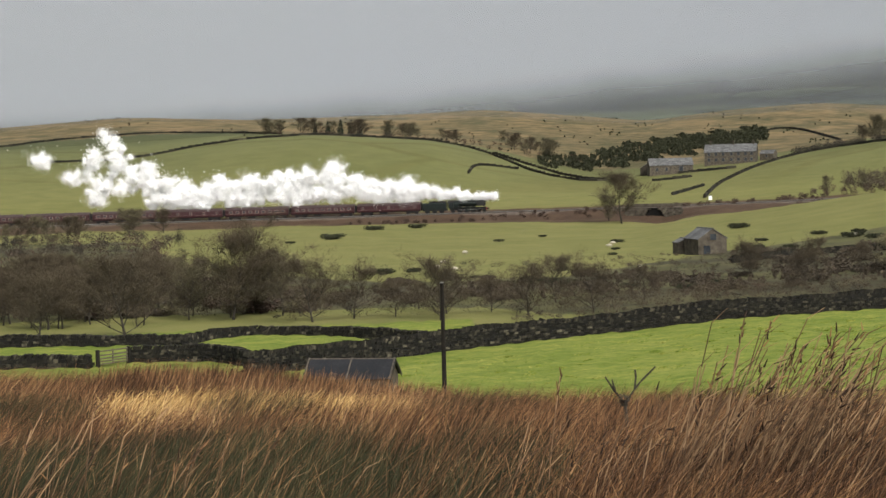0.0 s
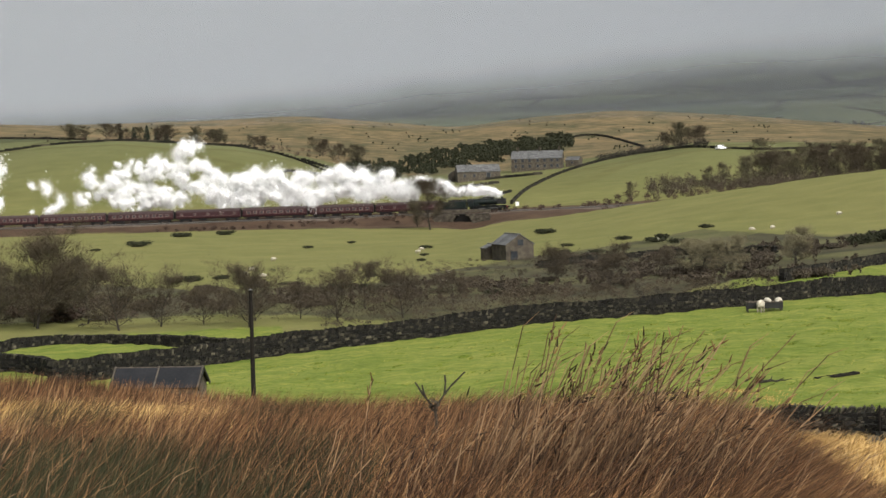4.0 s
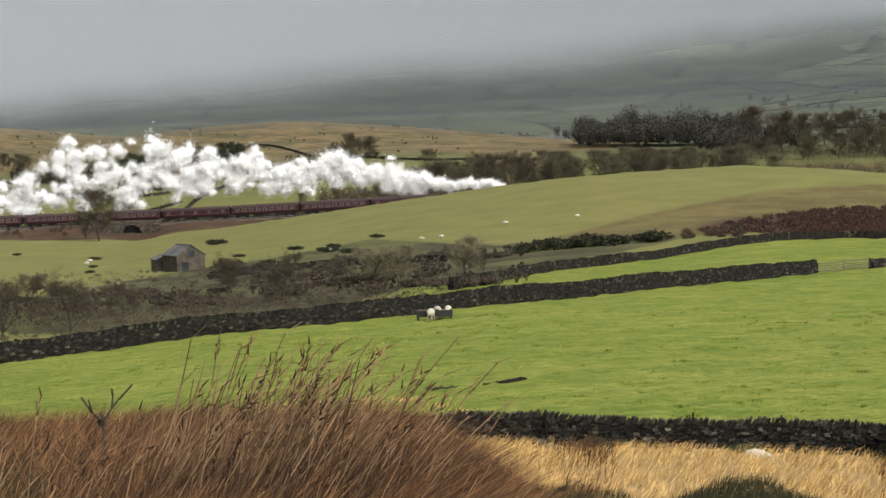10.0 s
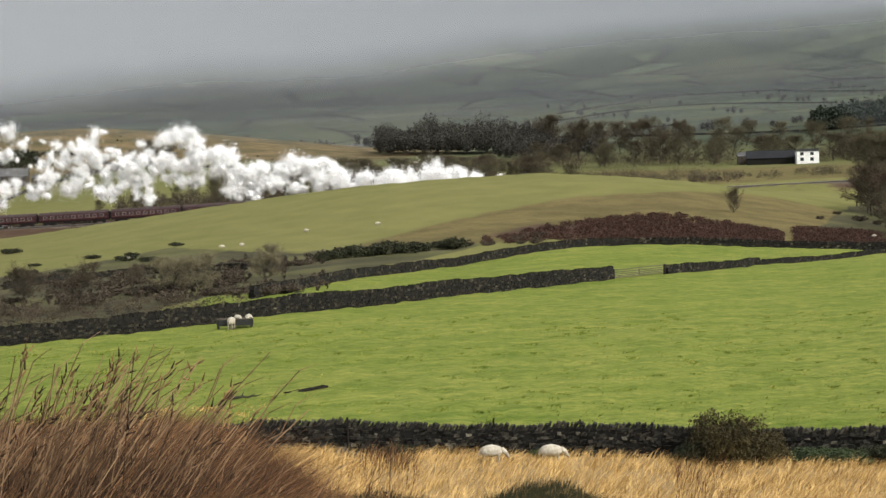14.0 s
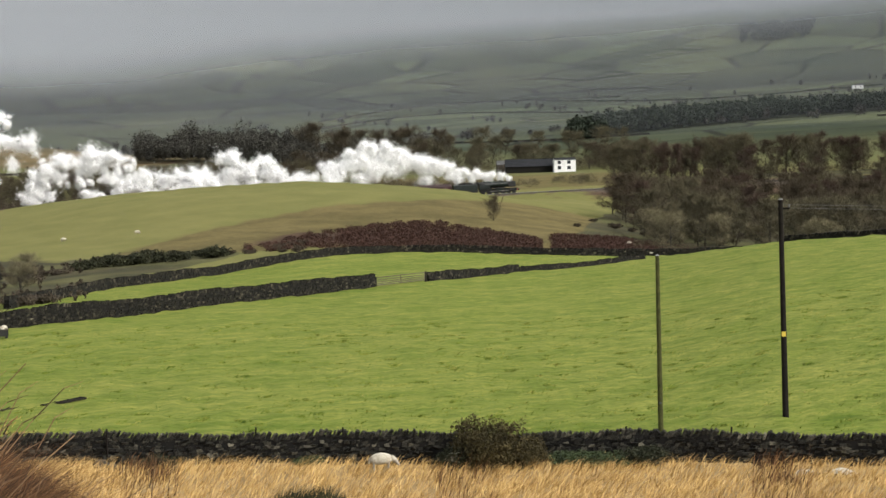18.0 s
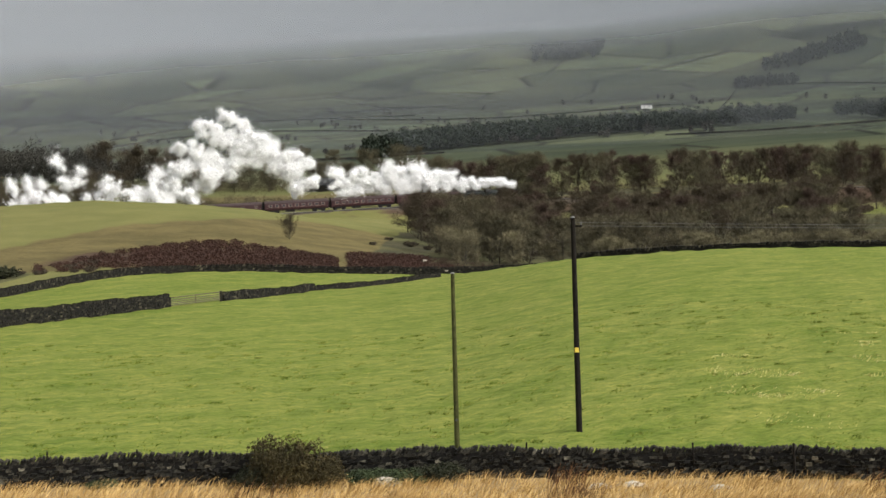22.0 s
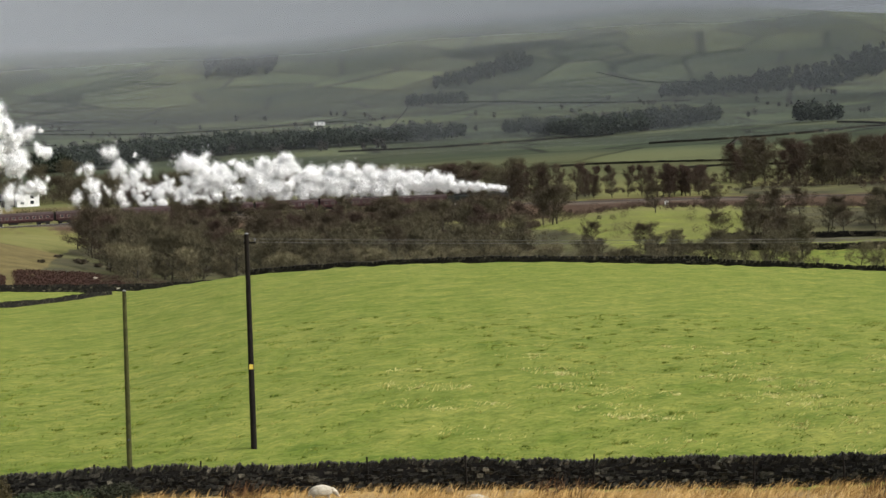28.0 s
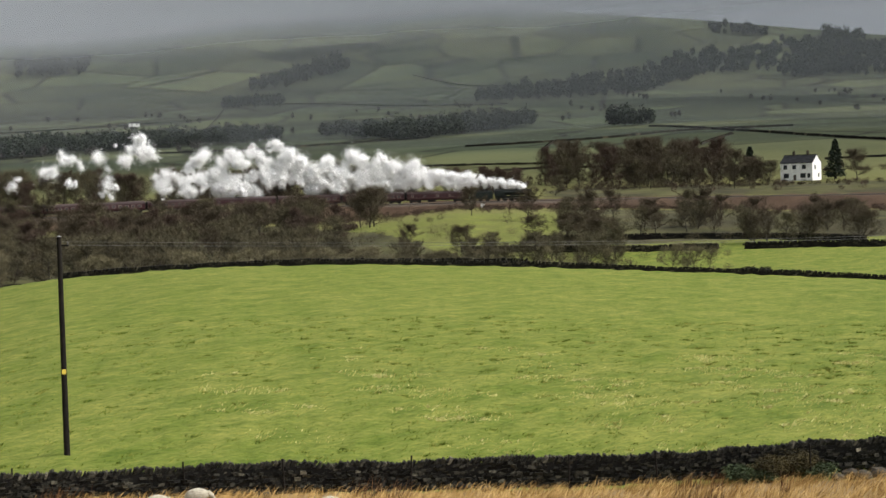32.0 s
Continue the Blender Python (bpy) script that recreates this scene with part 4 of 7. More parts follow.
def build_steam():
    """Billows leave the chimney in turn; each is a handful of puffs that part slowly, climb, lean with the wind and thin out."""
    rng = np.random.RandomState(11)
    b = np.array(BLAST)
    dense = [puff_mesh(i, True, 4800, 0.4) for i in range(10)]
    wisps = [puff_mesh(20 + i, False, 3000, 0.5) for i in range(6)]
    e, cloud, last, turn_no = -13.0, None, -99, 0
    while e < 32.2:
        if e - last > 1.5:
            cloud = thing("steam_cloud", "billowing white exhaust steam drifting over the train", "steam", group="exhaust steam of the locomotive")
            last = e
        k, low, dens = (np.interp(e, b[:, 0], b[:, c]) for c in (1, 2, 3))
        turn_no += 1
        share = (turn_no * 0.618 + rng.uniform(-0.12, 0.12)) % 1.0  # how high this billow rides in the plume
        size, sway, wind = rng.uniform(0.75, 1.3), rng.uniform(-1, 1), 2.75 + rng.uniform(-0.3, 0.3)
        span = rng.uniform(8.0, 13.0) if e < 18 else rng.uniform(6.5, 10.5)
        span *= (0.7 + 0.3 * min(dens, 1.0)) * (1.45 if e < -7 or 14.2 < e < 17.5 else 1.0)
        if 17.45 < e < 18.35:
            span = rng.uniform(3.2, 4.6)
        elif -7.2 < e < -5.2:
            span = rng.uniform(7.0, 9.5)
        for member in range(8):
            way = rng.normal(size=3)
            way = way / np.linalg.norm(way) * rng.uniform(0.15, 1.0) ** 0.6
            out = float(np.linalg.norm(way))
            broad = rng.uniform() < 0.42  # a broad puff that fills out farther back
            wisp = rng.uniform() < ((0.42 if broad else 0.2) + 0.3 * (out > 0.8) if dens > 0.5 else 0.8)
            r = (rng.uniform(1.7, 3.0) if wisp else rng.uniform(1.5, 2.4)) if broad else rng.uniform(0.8, 1.5)
            s0 = front(e) - 3.0
            ob = new("puff", wisps[rng.randint(6)] if wisp else dense[rng.randint(10)])
            ob.scale = (r * rng.uniform(0.9, 1.25), r * rng.uniform(0.85, 1.1), r * rng.uniform(0.8, 1.1))
            ob.parent = cloud
            ob["kind"] = "stuff"
            start = (1.2 if r < 2.2 else 1.9) if broad else 0.0
            turn = rng.uniform(-1, 1, 3)
            life = span * rng.uniform(0.8, 1.15) * (1.12 if wisp else 0.95) * (1.1 - 0.2 * out)

            def spot(age):
                tall = 4.4 * (1 - math.exp(-age / 1.1)) + k * min(age, 11.5) * min(1.0, max(age, 0.0) / 4) ** 0.6
                ball = size * (0.2 + 0.3 * min(age, 8.0))
                held = low + (0.45 * math.exp(-age / 6) if 2 < e < 10.5 else 0.15 * math.exp(-age / 2.5))  # the young plume rides clear of the roofs
                up = 4.2 + r * 0.3 + max(0.0, (held + (1 - held) * share) * tall - 0.45 * ball) + way[2] * ball
                up = max(up, 3.9 + r * 0.45)
                if age > life:  # spent vapour settles behind the line
                    up -= min(34.0, 500 * (age - life))
                go = (wind + 0.02 * share * tall) * age + way[0] * ball * 1.5 + 0.8 * math.sin(0.9 * age + 6 * sway) * min(1, age / 4)
                p, yaw, c = on_track(s0 + go, way[1] * ball + 0.3 * age, up)
                return p

            def row(t, p):
                return (t, Matrix.Translation(p) @ Euler([g * 0.12 * (t - e) for g in turn]).to_matrix().to_4x4())

            rows = []
            below, yaw, c = on_track(s0 + 3 * start, 7.0 if broad else 0.0, -7.0)
            t0 = e + start
            if t0 > 0.35:
                rows += [row(0, below), row(t0 - (0.3 if broad else 0.035), below)]
            for age in sorted([start, start + 0.6, 2.6, 4.5, 7, 10.5, life, life + 0.07, 24]):
                t = e + age
                if 0 <= t < 32 and (not rows or t > rows[-1][0] + 0.03):
                    if not rows and t > 0.05:
                        rows.append(row(0, spot(-e)))
                    rows.append(row(t, spot(age)))
            if not rows:
                rows.append(row(0, spot(max(-e, start)) if t0 <= 0.35 else below))
            if t0 >= 32:
                rows = [row(0, below)]
            rows.append(row(32, spot(32 - e) if t0 < 32 else below))
            if rows[0][0] > 0:
                rows.insert(0, row(0, rows[0][1].translation))
            MOVES.append((ob, rows))
        e += 0.086 * rng.uniform(0.7, 1.3) / max(dens, 0.05)


build_steam()


# ---- trees and bushes ----
def limb_faces(v, f, p, q, r, s, n=5):
    """A tapered limb from p to q."""
    d = (q - p).normalized()
    a = d.orthogonal().normalized()
    b = d.cross(a)
    k = len(v)
    for c, w in ((p, r), (q, s)):
        for i in range(n):
            t = 2 * math.pi * i / n
            v.append(tuple(c + (a * math.cos(t) + b * math.sin(t)) * w))
    f += [(k + i, k + (i + 1) % n, k + n + (i + 1) % n, k + n + i) for i in range(n)]


def tree_meshes(seed, h, spread, clear, twigs, twig_mat, fine=0.002, droop=0.0):
    """A bare tree h metres high: a stem that carries limbs from the height clear (a share of h), boughs on those, and a haze of twigs."""
    rng = random.Random(seed)
    v, f, tv, tf, tips = [], [], [], [], []

    def bough(p, d, length, r, depth, segs):
        for i in range(segs):
            d = (d + Vector((rng.uniform(-0.22, 0.22), rng.uniform(-0.22, 0.22), rng.uniform(-0.04, 0.2) - droop))).normalized()
            q = p + d * length / segs
            limb_faces(v, f, p, q, r, r * 0.8, 4 if depth == 1 else 3)
            p, r = q, r * 0.8
            tips.append((p, d, length))
            if depth < 3:
                for j in range(2):
                    side = Vector((rng.uniform(-1, 1), rng.uniform(-1, 1), rng.uniform(-0.35, 0.7)))
                    bough(p, (d * 0.7 + side * 0.8).normalized(), length * rng.uniform(0.35, 0.55), r * 0.6, depth + 1, 2)

    segs = 9
    p, d, r = Vector((0, 0, -0.02 * h)), Vector((rng.uniform(-0.08, 0.08), rng.uniform(-0.08, 0.08), 1)).normalized(), 0.017 * h
    for i in range(segs):
        u = (i + 1) / segs
        d = (d + Vector((rng.uniform(-0.16, 0.16), rng.uniform(-0.16, 0.16), 0.12))).normalized()
        q = p + d * 0.86 * h / segs
        limb_faces(v, f, p, q, r, r * 0.86, 6)
        p, r = q, r * 0.86
        if u > clear:
            w = (u - clear) / (1 - clear)
            reach = spread * h * (0.5 + 1.1 * w - 1.35 * w * w)
            for j in range(2 if u < 0.95 else 4):
                a = rng.uniform(0, 6.28)
                out = Vector((math.cos(a), math.sin(a), rng.uniform(0.15, 0.75) + 0.8 * w))
                bough(p, out.normalized(), reach * rng.uniform(0.75, 1.25) + 0.06 * h, r * 0.6, 1, 3)
    for i in range(twigs):
        p, d, ln = tips[rng.randrange(len(tips))]
        w = (d * 0.7 + Vector((rng.uniform(-1, 1), rng.uniform(-1, 1), rng.uniform(-0.5, 0.9) - droop))).normalized()
        o = w.orthogonal().normalized()
        o.rotate(Matrix.Rotation(rng.uniform(0, 6.3), 3, w))
        s = p + Vector((rng.uniform(-1, 1), rng.uniform(-1, 1), rng.uniform(-1, 1))) * 0.035 * h
        n = len(tv)
        tv += [tuple(s + o * fine * h), tuple(s - o * fine * h), tuple(s + w * rng.uniform(0.06, 0.16) * h)]
        tf.append((n, n + 1, n + 2))
    return mesh_from("trunk", v, f, BARK), mesh_from("crown", tv, tf, twig_mat)


def tree_kind(name, seed, h, spread, bole, twigs, twig_mat, label, category="tree", fine=0.05, droop=0.0, group=""):
    t = thing(name, label, category, group=group)
    a, b = tree_meshes(seed, h, spread, bole, twigs, twig_mat, fine, droop)
    part("trunk", a, None, t)
    part("crown", b, None, t)
    t["h"] = h
    return t


def leaf_heap(v, f, rng, c, radii, n, size, shell=0.55):
    """n small leaves round c, filling an uneven ellipsoid."""
    ph = rng.uniform(0, 6.3, 6)
    d = rng.normal(size=(n, 3))
    d /= np.linalg.norm(d, axis=1)[:, None]
    lump = 0.8 + 0.22 * np.sin(3 * d[:, 0] + ph[0]) * np.sin(4 * d[:, 1] + ph[1]) + 0.16 * np.sin(7 * d[:, 2] + 5 * d[:, 0] + ph[2])
    p = np.array(c) + d * np.array(radii) * (lump * rng.uniform(shell, 1.0, n) ** 0.6)[:, None]
    a, b = rng.normal(size=(n, 3)), rng.normal(size=(n, 3))
    s = (size * rng.uniform(0.5, 1.3, n))[:, None]
    unit = lambda w: w / (np.linalg.norm(w, axis=1)[:, None] + 1e-6)
    k = len(v)
    v.extend(np.stack([p + unit(a) * s, p + unit(b) * s, p - unit(a + b) * s], 1).reshape(-1, 3).tolist())
    f.extend([(k + 3 * i, k + 3 * i + 1, k + 3 * i + 2) for i in range(n)])


def thicket(material, label, n, az, d, h, seed, leaf=0.2, clump=110, wide=1.0, name="thicket"):
    """Tangled scrub that nobody could count: many twiggy mounds in one mesh."""
    rng = np.random.RandomState(seed)
    v, f = [], []
    for i in range(n):
        hh = rng.uniform(*h)
        p = at(rng.uniform(*az), rng.uniform(*d))
        leaf_heap(v, f, rng, (p.x, p.y, p.z + hh * 0.42), (hh * 0.7 * wide, hh * 0.7 * wide, hh * 0.55), clump, leaf, 0.25)
    tagged(new(name, mesh_from(name, v, f, material)), label, "scrub", kind="stuff")


def bush_kind(name, seed, material, label, n=1300, size=0.07, flat=0.55, category="bush", group=""):
    """A bush one metre in radius: leafy clumps over short stems."""
    rng = np.random.RandomState(seed)
    t = thing(name, label, category, group=group)
    v, f = [], []
    k = 6
    for i in range(k):
        a = 2 * math.pi * i / k + rng.uniform(-0.4, 0.4)
        r = rng.uniform(0.2, 0.55)
        leaf_heap(v, f, rng, (r * math.cos(a), r * math.sin(a), flat * rng.uniform(0.45, 0.75)), (0.5, 0.5, flat * rng.uniform(0.45, 0.65)), n // k, size, 0.35)
    part("foliage", mesh_from("foliage", v, f, material), None, t)
    sv, sf = [], []
    for i in range(5):
        a = 1.3 * i
        limb_faces(sv, sf, Vector((0, 0, -0.1)), Vector((0.4 * math.cos(a), 0.4 * math.sin(a), flat * 0.8)), 0.05, 0.02, 4)
    part("stem", mesh_from("stem", sv, sf, BARK), None, t)
    return t


USED = set()


def plant(kind, az, d, h, seed, wide=1.0, native=None):
    """Stands a tree or bush of that height (or radius) on the ground."""
    s = h / (native or kind["h"])
    rng = random.Random(seed)
    m = Matrix.Translation(at(az, d, -0.05 * s)) @ Matrix.Rotation(rng.uniform(0, 6.28), 4, "Z") @ Matrix.Diagonal((s * wide, s * wide, s, 1))
    if kind.name not in USED:
        USED.add(kind.name)
        kind.matrix_basis = m
        return kind
    c = copy_thing(kind, Matrix())
    c.matrix_basis = m
    return c


G1, G2, G3 = "bare trees by the stream", "trees along the railway", "gorse bushes in the valley field"
BROAD = [tree_kind("bare_tree", 10 + i, 8, 0.46, 0.16, 5400, TWIG, "bare brown winter tree with spreading limbs", group=G1, fine=0.002) for i in range(4)]
OLIVE = [tree_kind("mossy_tree", 30 + i, 8, 0.42, 0.08, 3900, TWIG_OLIVE, "bushy mossy-twigged bare tree", group=G2, fine=0.0024) for i in range(3)]
RED = [tree_kind("birch_tree", 40 + i, 10, 0.28, 0.1, 3600, TWIG_RED, "reddish bare birch with upright twigs", group=G2, fine=0.0022, droop=0.03) for i in range(2)]
LOW = [tree_kind("thorn_tree", 50 + i, 5, 0.66, 0.06, 4000, TWIG, "low bare hawthorn with crooked limbs", group=G1, fine=0.0022) for i in range(3)]
GORSES = [bush_kind("gorse_bush", 60 + i, GORSE, "dark low gorse bush on pasture", group=G3) for i in range(3)]
HEATHS = [bush_kind("heather_bush", 70 + i, HEATHER, "brown heathery scrub bush beside the stream", flat=0.6, group="scrub by the stream") for i in range(3)]
SCRUBS = [bush_kind("bramble_bush", 80 + i, TWIG_RED, "reddish-brown bramble scrub on the bank", flat=0.7, group="scrub on the railway bank") for i in range(2)]
HEDGES = [bush_kind("hedge_bush", 85 + i, TWIG_OLIVE, "olive-brown bare hedgerow thorn", n=1400, size=0.06, flat=0.9, group="hedgerow scrub") for i in range(2)]
for kinds, native in ((GORSES, 1), (HEATHS, 1), (SCRUBS, 1), (HEDGES, 1)):
    for k in kinds:
        k["h"] = 1.0


def scatter(kinds, n, az, d, h, seed, wide=(0.9, 1.25)):
    rng = random.Random(seed)
    for i in range(n):
        plant(kinds[rng.randrange(len(kinds))], rng.uniform(*az), rng.uniform(*d), rng.uniform(*h), seed * 1000 + i, rng.uniform(*wide))


# the stream wood
scatter(HEATHS + SCRUBS, 46, (-16, -4), (165, 270), (0.8, 1.9), 40, (1.1, 2.0))
thicket(TWIG, "brown undergrowth below the wood", 240, (36, 50), (310, 540), (1.6, 3.6), 41, 0.11, 220)
scatter(SCRUBS, 30, (36, 50), (310, 500), (1.4, 2.6), 41, (1.2, 1.8))
thicket(TWIG_RED, "reddish-brown bramble and thorn scrub", 46, (37, 51), (588, 640), (2.0, 4.2), 42)
scatter(BROAD, 34, (-15.5, -8.2), (156, 205), (3.6, 5.0), 1, (1.15, 1.5))
scatter(OLIVE, 12, (-15.5, -9), (165, 210), (3.5, 4.7), 2, (1.1, 1.4))
scatter(BROAD + OLIVE, 9, (-8.4, -4.4), (160, 200), (3.5, 4.8), 3, (1.1, 1.4))
OAK = tree_kind("oak_tree", 23, 8.5, 0.66, 0.16, 9000, TWIG, "large round-headed bare oak by the stream", fine=0.0017)
plant(OAK, -6.75, 158, 6.7, 4, 1.25)
thicket(TWIG, "grey-brown tangle of bare wood", 110, (-16, -7.5), (165, 225), (2.0, 3.4), 36, 0.09, 200)
thicket(TWIG, "grey-brown tangle of bare bushes", 40, (-8, -3.5), (165, 230), (1.6, 3.0), 37, 0.08, 160)
plant(OLIVE[0], -5.2, 160, 5.2, 5, 1.15)
for az, d, h in ((-4.2, 155, 4.6), (-3.2, 150, 4.3), (-2.0, 150, 4.8), (-1.1, 156, 3.9), (-0.6, 148, 4.2), (0.5, 150, 4.8), (1.4, 150, 3.8), (2.2, 154, 4.0), (4.5, 152, 4.4), (3.0, 160, 3.6), (5.8, 166, 3.2), (-12.6, 146, 5.8), (-10.4, 146, 6.2)):
    plant(LOW[int(d) % 3], az + 0.5 * math.sin(9 * az), d + 6 * math.sin(5 * az), h * (0.8 + 0.25 * math.sin(7 * az)), int(az * 10 + 900), 1.3)
thicket(TWIG, "tangled bare scrub by the stream", 80, (-5, 10), (150, 176), (0.8, 2.4), 35, 0.06, 170, 1.2)
thicket(HEATHER, "low heathery scrub beside the stream", 420, (2, 17), (140, 262), (0.35, 1.0), 65, 0.055, 130, 1.5)
thicket(BARK, "dark low thorn beside the stream", 130, (-6, 17), (150, 262), (0.5, 1.3), 66, 0.06, 130, 1.4)
thicket(TWIG, "low brown scrub above the long wall", 120, (3.5, 15), (138, 172), (0.6, 1.5), 63, 0.05, 200, 1.3)
thicket(TWIG_RED, "reddish scrub by the stream", 46, (-5, 16), (156, 190), (0.7, 1.8), 34, 0.06, 150, 1.3)
scatter(LOW, 5, (8, 14), (168, 205), (2.6, 3.6), 6)
scatter(HEATHS, 90, (-8, 18), (170, 215), (0.9, 1.7), 8, (1.0, 1.8))
scatter(HEATHS, 40, (9.5, 18.5), (215, 262), (0.9, 1.8), 9, (1.0, 1.8))
thicket(TWIG_RED, "reddish-brown bramble and thorn scrub", 46, (-16, -8.6), (270, 420), (2.0, 4.4), 10)
thicket(BARK, "dark bare scrub above the stream wood", 150, (-16, -8.2), (250, 440), (1.4, 3.2), 73, 0.12, 200)
scatter(OLIVE + BROAD, 16, (-16, -8.8), (400, 500), (4, 6.5), 11, (1.1, 1.6))
# gorse on the valley pasture: bearing, distance, half width
for az, d, w in ((-3.6, 383, 3.6), (-2.2, 455, 3.4), (-0.9, 476, 3.4), (-4.87, 364, 1.1), (1.73, 368, 1.2), (3.1, 394, 1.2), (5.41, 343, 1.6), (-2.0, 238, 2.2), (-1.0, 240, 1.5), (0.92, 217, 0.8), (1.3, 200, 0.6),
                 (3.69, 228, 1.1), (9.22, 352, 3.0), (9.94, 292, 1.2), (11.7, 300, 1.8), (12.7, 287, 2.4), (13.4, 280, 2.0), (13.9, 276, 1.5), (14.3, 309, 1.7)):
    plant(GORSES[int(d) % 3], az, d, 0.55 * w + 0.25, int(d), 1.5)
for az, d, w in ((1.95, 195, 1.6), (2.7, 203, 1.9), (3.3, 200, 1.5), (3.75, 194, 1.7), (4.3, 192, 1.5), (4.8, 190, 1.5), (5.85, 184, 1.2), (7.6, 179, 1.2), (8.7, 184, 1.4), (13.8, 264, 1.1), (9.85, 270, 1.4), (10.85, 265, 1.8), (5.4, 300, 0.8), (12.9, 297, 1.6), (5.3, 274, 0.9)):
    plant(GORSES[int(d) % 3], az, d, 0.55 * w + 0.3, int(d) + 7, 1.4)
# dark gorse and thorn under the bracken bank
for az, d, w in ((19.0, 240, 2.0), (19.6, 243, 2.3), (20.2, 245, 2.4), (20.8, 246, 2.5), (21.4, 247, 2.4), (22.0, 250, 1.8), (23.0, 252, 2.4), (22.6, 256, 1.5), (19.8, 252, 2.0), (21.0, 255, 2.1)):
    plant(GORSES[int(d) % 3], az, d, w * 1.15, int(d * 3), 1.1)
scatter(HEATHS, 26, (18, 26), (250, 268), (0.7, 1.3), 12)
for az, d, w in ((35.0, 350, 1.2), (35.7, 341, 1.8), (36.2, 338, 1.3), (37.0, 334, 2.6), (36.6, 330, 1.2), (34.5, 330, 1.0)):
    plant(HEATHS[int(d) % 3], az, d, w, int(d * 5))
plant(LOW[1], 31.84, 318, 3.8, 77, 0.8)
plant(LOW[2], 31.86, 318.3, 3.3, 76, 0.7)
thicket(HEATHER, "dark continuous hedge and thorn behind the hill", 420, (14.5, 27.5), (556, 585), (2.6, 5.4), 38, 0.2, 120)
thicket(TWIG_OLIVE, "bare thorn scrub before the cottage", 130, (26, 36.5), (575, 640), (1.6, 4.0), 39, 0.2, 120)
thicket(TWIG_OLIVE, "olive thorn scrub at the bank's end", 90, (36.3, 40.6), (258, 300), (0.7, 2.0), 72, 0.06, 220)
# by the bridge and along the line
plant(BROAD[2], 5.6, 488, 12.5, 78, 1.35)
plant(OLIVE[1], 5.2, 505, 7, 79, 1.2)
thicket(TWIG_RED, "reddish-brown bramble and thorn scrub", 90, (-3, 12), (524, 538), (0.8, 1.9), 13)
thicket(TWIG_RED, "reddish-brown bramble and thorn scrub", 36, (11, 15), (498, 512), (1.2, 2.5), 14)
for az, d, h in ((12.0, 545, 5), (13.1, 560, 4.5), (14.35, 600, 6), (14.9, 600, 7), (15.6, 560, 5), (16.4, 590, 8)):
    plant(OLIVE[int(d) % 3], az, d, h, int(az * 100))
thicket(TWIG_RED, "reddish-brown bramble and thorn scrub", 46, (11.5, 17), (530, 570), (1.5, 3.2), 15)
scatter(OLIVE + BROAD, 56, (16, 26), (575, 690), (6.5, 10), 16, (1.1, 1.5))
thicket(TWIG_RED, "reddish-brown bramble and thorn scrub", 43, (24, 32), (560, 600), (1.5, 3.7), 17)
thicket(HEATHER, "dark heathery scrub and thorn along the line", 420, (12.5, 26.5), (548, 660), (2.0, 4.2), 52, 0.24)
scatter(OLIVE, 30, (15, 27), (600, 720), (6, 9.5), 53, (1.2, 1.6))
# the dense wood below the line
WILLOW = [tree_kind("willow_tree", 90 + i, 6, 0.5, 0.06, 3600, TWIG_PALE, "pale olive bushy willow at the wood's edge", group=G2, fine=0.0026) for i in range(2)]
scatter(WILLOW, 7, (13.6, 17.2), (182, 225), (2.8, 4.0), 7, (1.2, 1.6))
scatter(WILLOW, 36, (37, 50.8), (286, 322), (3.8, 5.6), 57, (1.2, 1.5))
scatter(WILLOW, 10, (52, 62), (268, 300), (2.6, 4.0), 58, (1.2, 1.5))
scatter(OLIVE, 30, (36.5, 50), (300, 345), (6.0, 8.5), 18, (1.1, 1.45))
scatter(OLIVE + BROAD + RED, 70, (35.5, 51), (345, 470), (7.0, 9.5), 19, (1.1, 1.45))
scatter(RED + BROAD, 44, (36, 49), (470, 540), (6.0, 8.0), 20, (1.1, 1.5))
scatter(RED + OLIVE, 34, (36, 50.5), (592, 650), (9, 13), 21, (0.9, 1.3))
for az, d, h in ((49.3, 594, 11.5), (50.3, 598, 10.5), (51.3, 592, 11.5), (52.4, 596, 10.5), (52.9, 602, 10.0), (50.8, 606, 11), (53.5, 600, 9.5), (54.0, 592, 10.5), (54.35, 600, 8.5), (54.7, 596, 10.0), (55.1, 602, 8.5), (51.8, 612, 10)):
    plant(RED[int(d) % 2], az, d, h, int(az * 100), 0.95)
scatter(RED, 18, (48.8, 55.3), (591, 618), (7, 10), 64, (0.95, 1.2))
thicket(TWIG_RED, "reddish-brown bramble and thorn scrub", 61, (49, 56), (528, 560), (1.2, 2.9), 22)
scatter(RED + OLIVE, 46, (38.5, 49.5), (536, 556), (4.5, 6.5), 43, (1.1, 1.6))
thicket(TWIG_RED, "reddish-brown bramble and thorn scrub", 72, (38, 50), (540, 558), (1.6, 2.9), 44)
thicket(TWIG_OLIVE, "olive-brown mass of bare twigs in the wood", 300, (36, 50.5), (330, 480), (3.6, 6.4), 31, 0.09, 190)
thicket(TWIG, "brown understorey beyond the line", 280, (36, 51.5), (592, 645), (2.6, 6.0), 32, 0.14, 150)
thicket(TWIG, "grey-brown bare trees round the cottage", 260, (25, 36.5), (772, 835), (4, 8.5), 30, 0.2, 150)
thicket(TWIG, "grey-brown bare trees behind the hill", 150, (23.5, 31), (590, 680), (3, 6.5), 29, 0.16, 150)
scatter(OLIVE + BROAD, 22, (24, 37), (774, 830), (8, 12), 60, (1.2, 1.6))
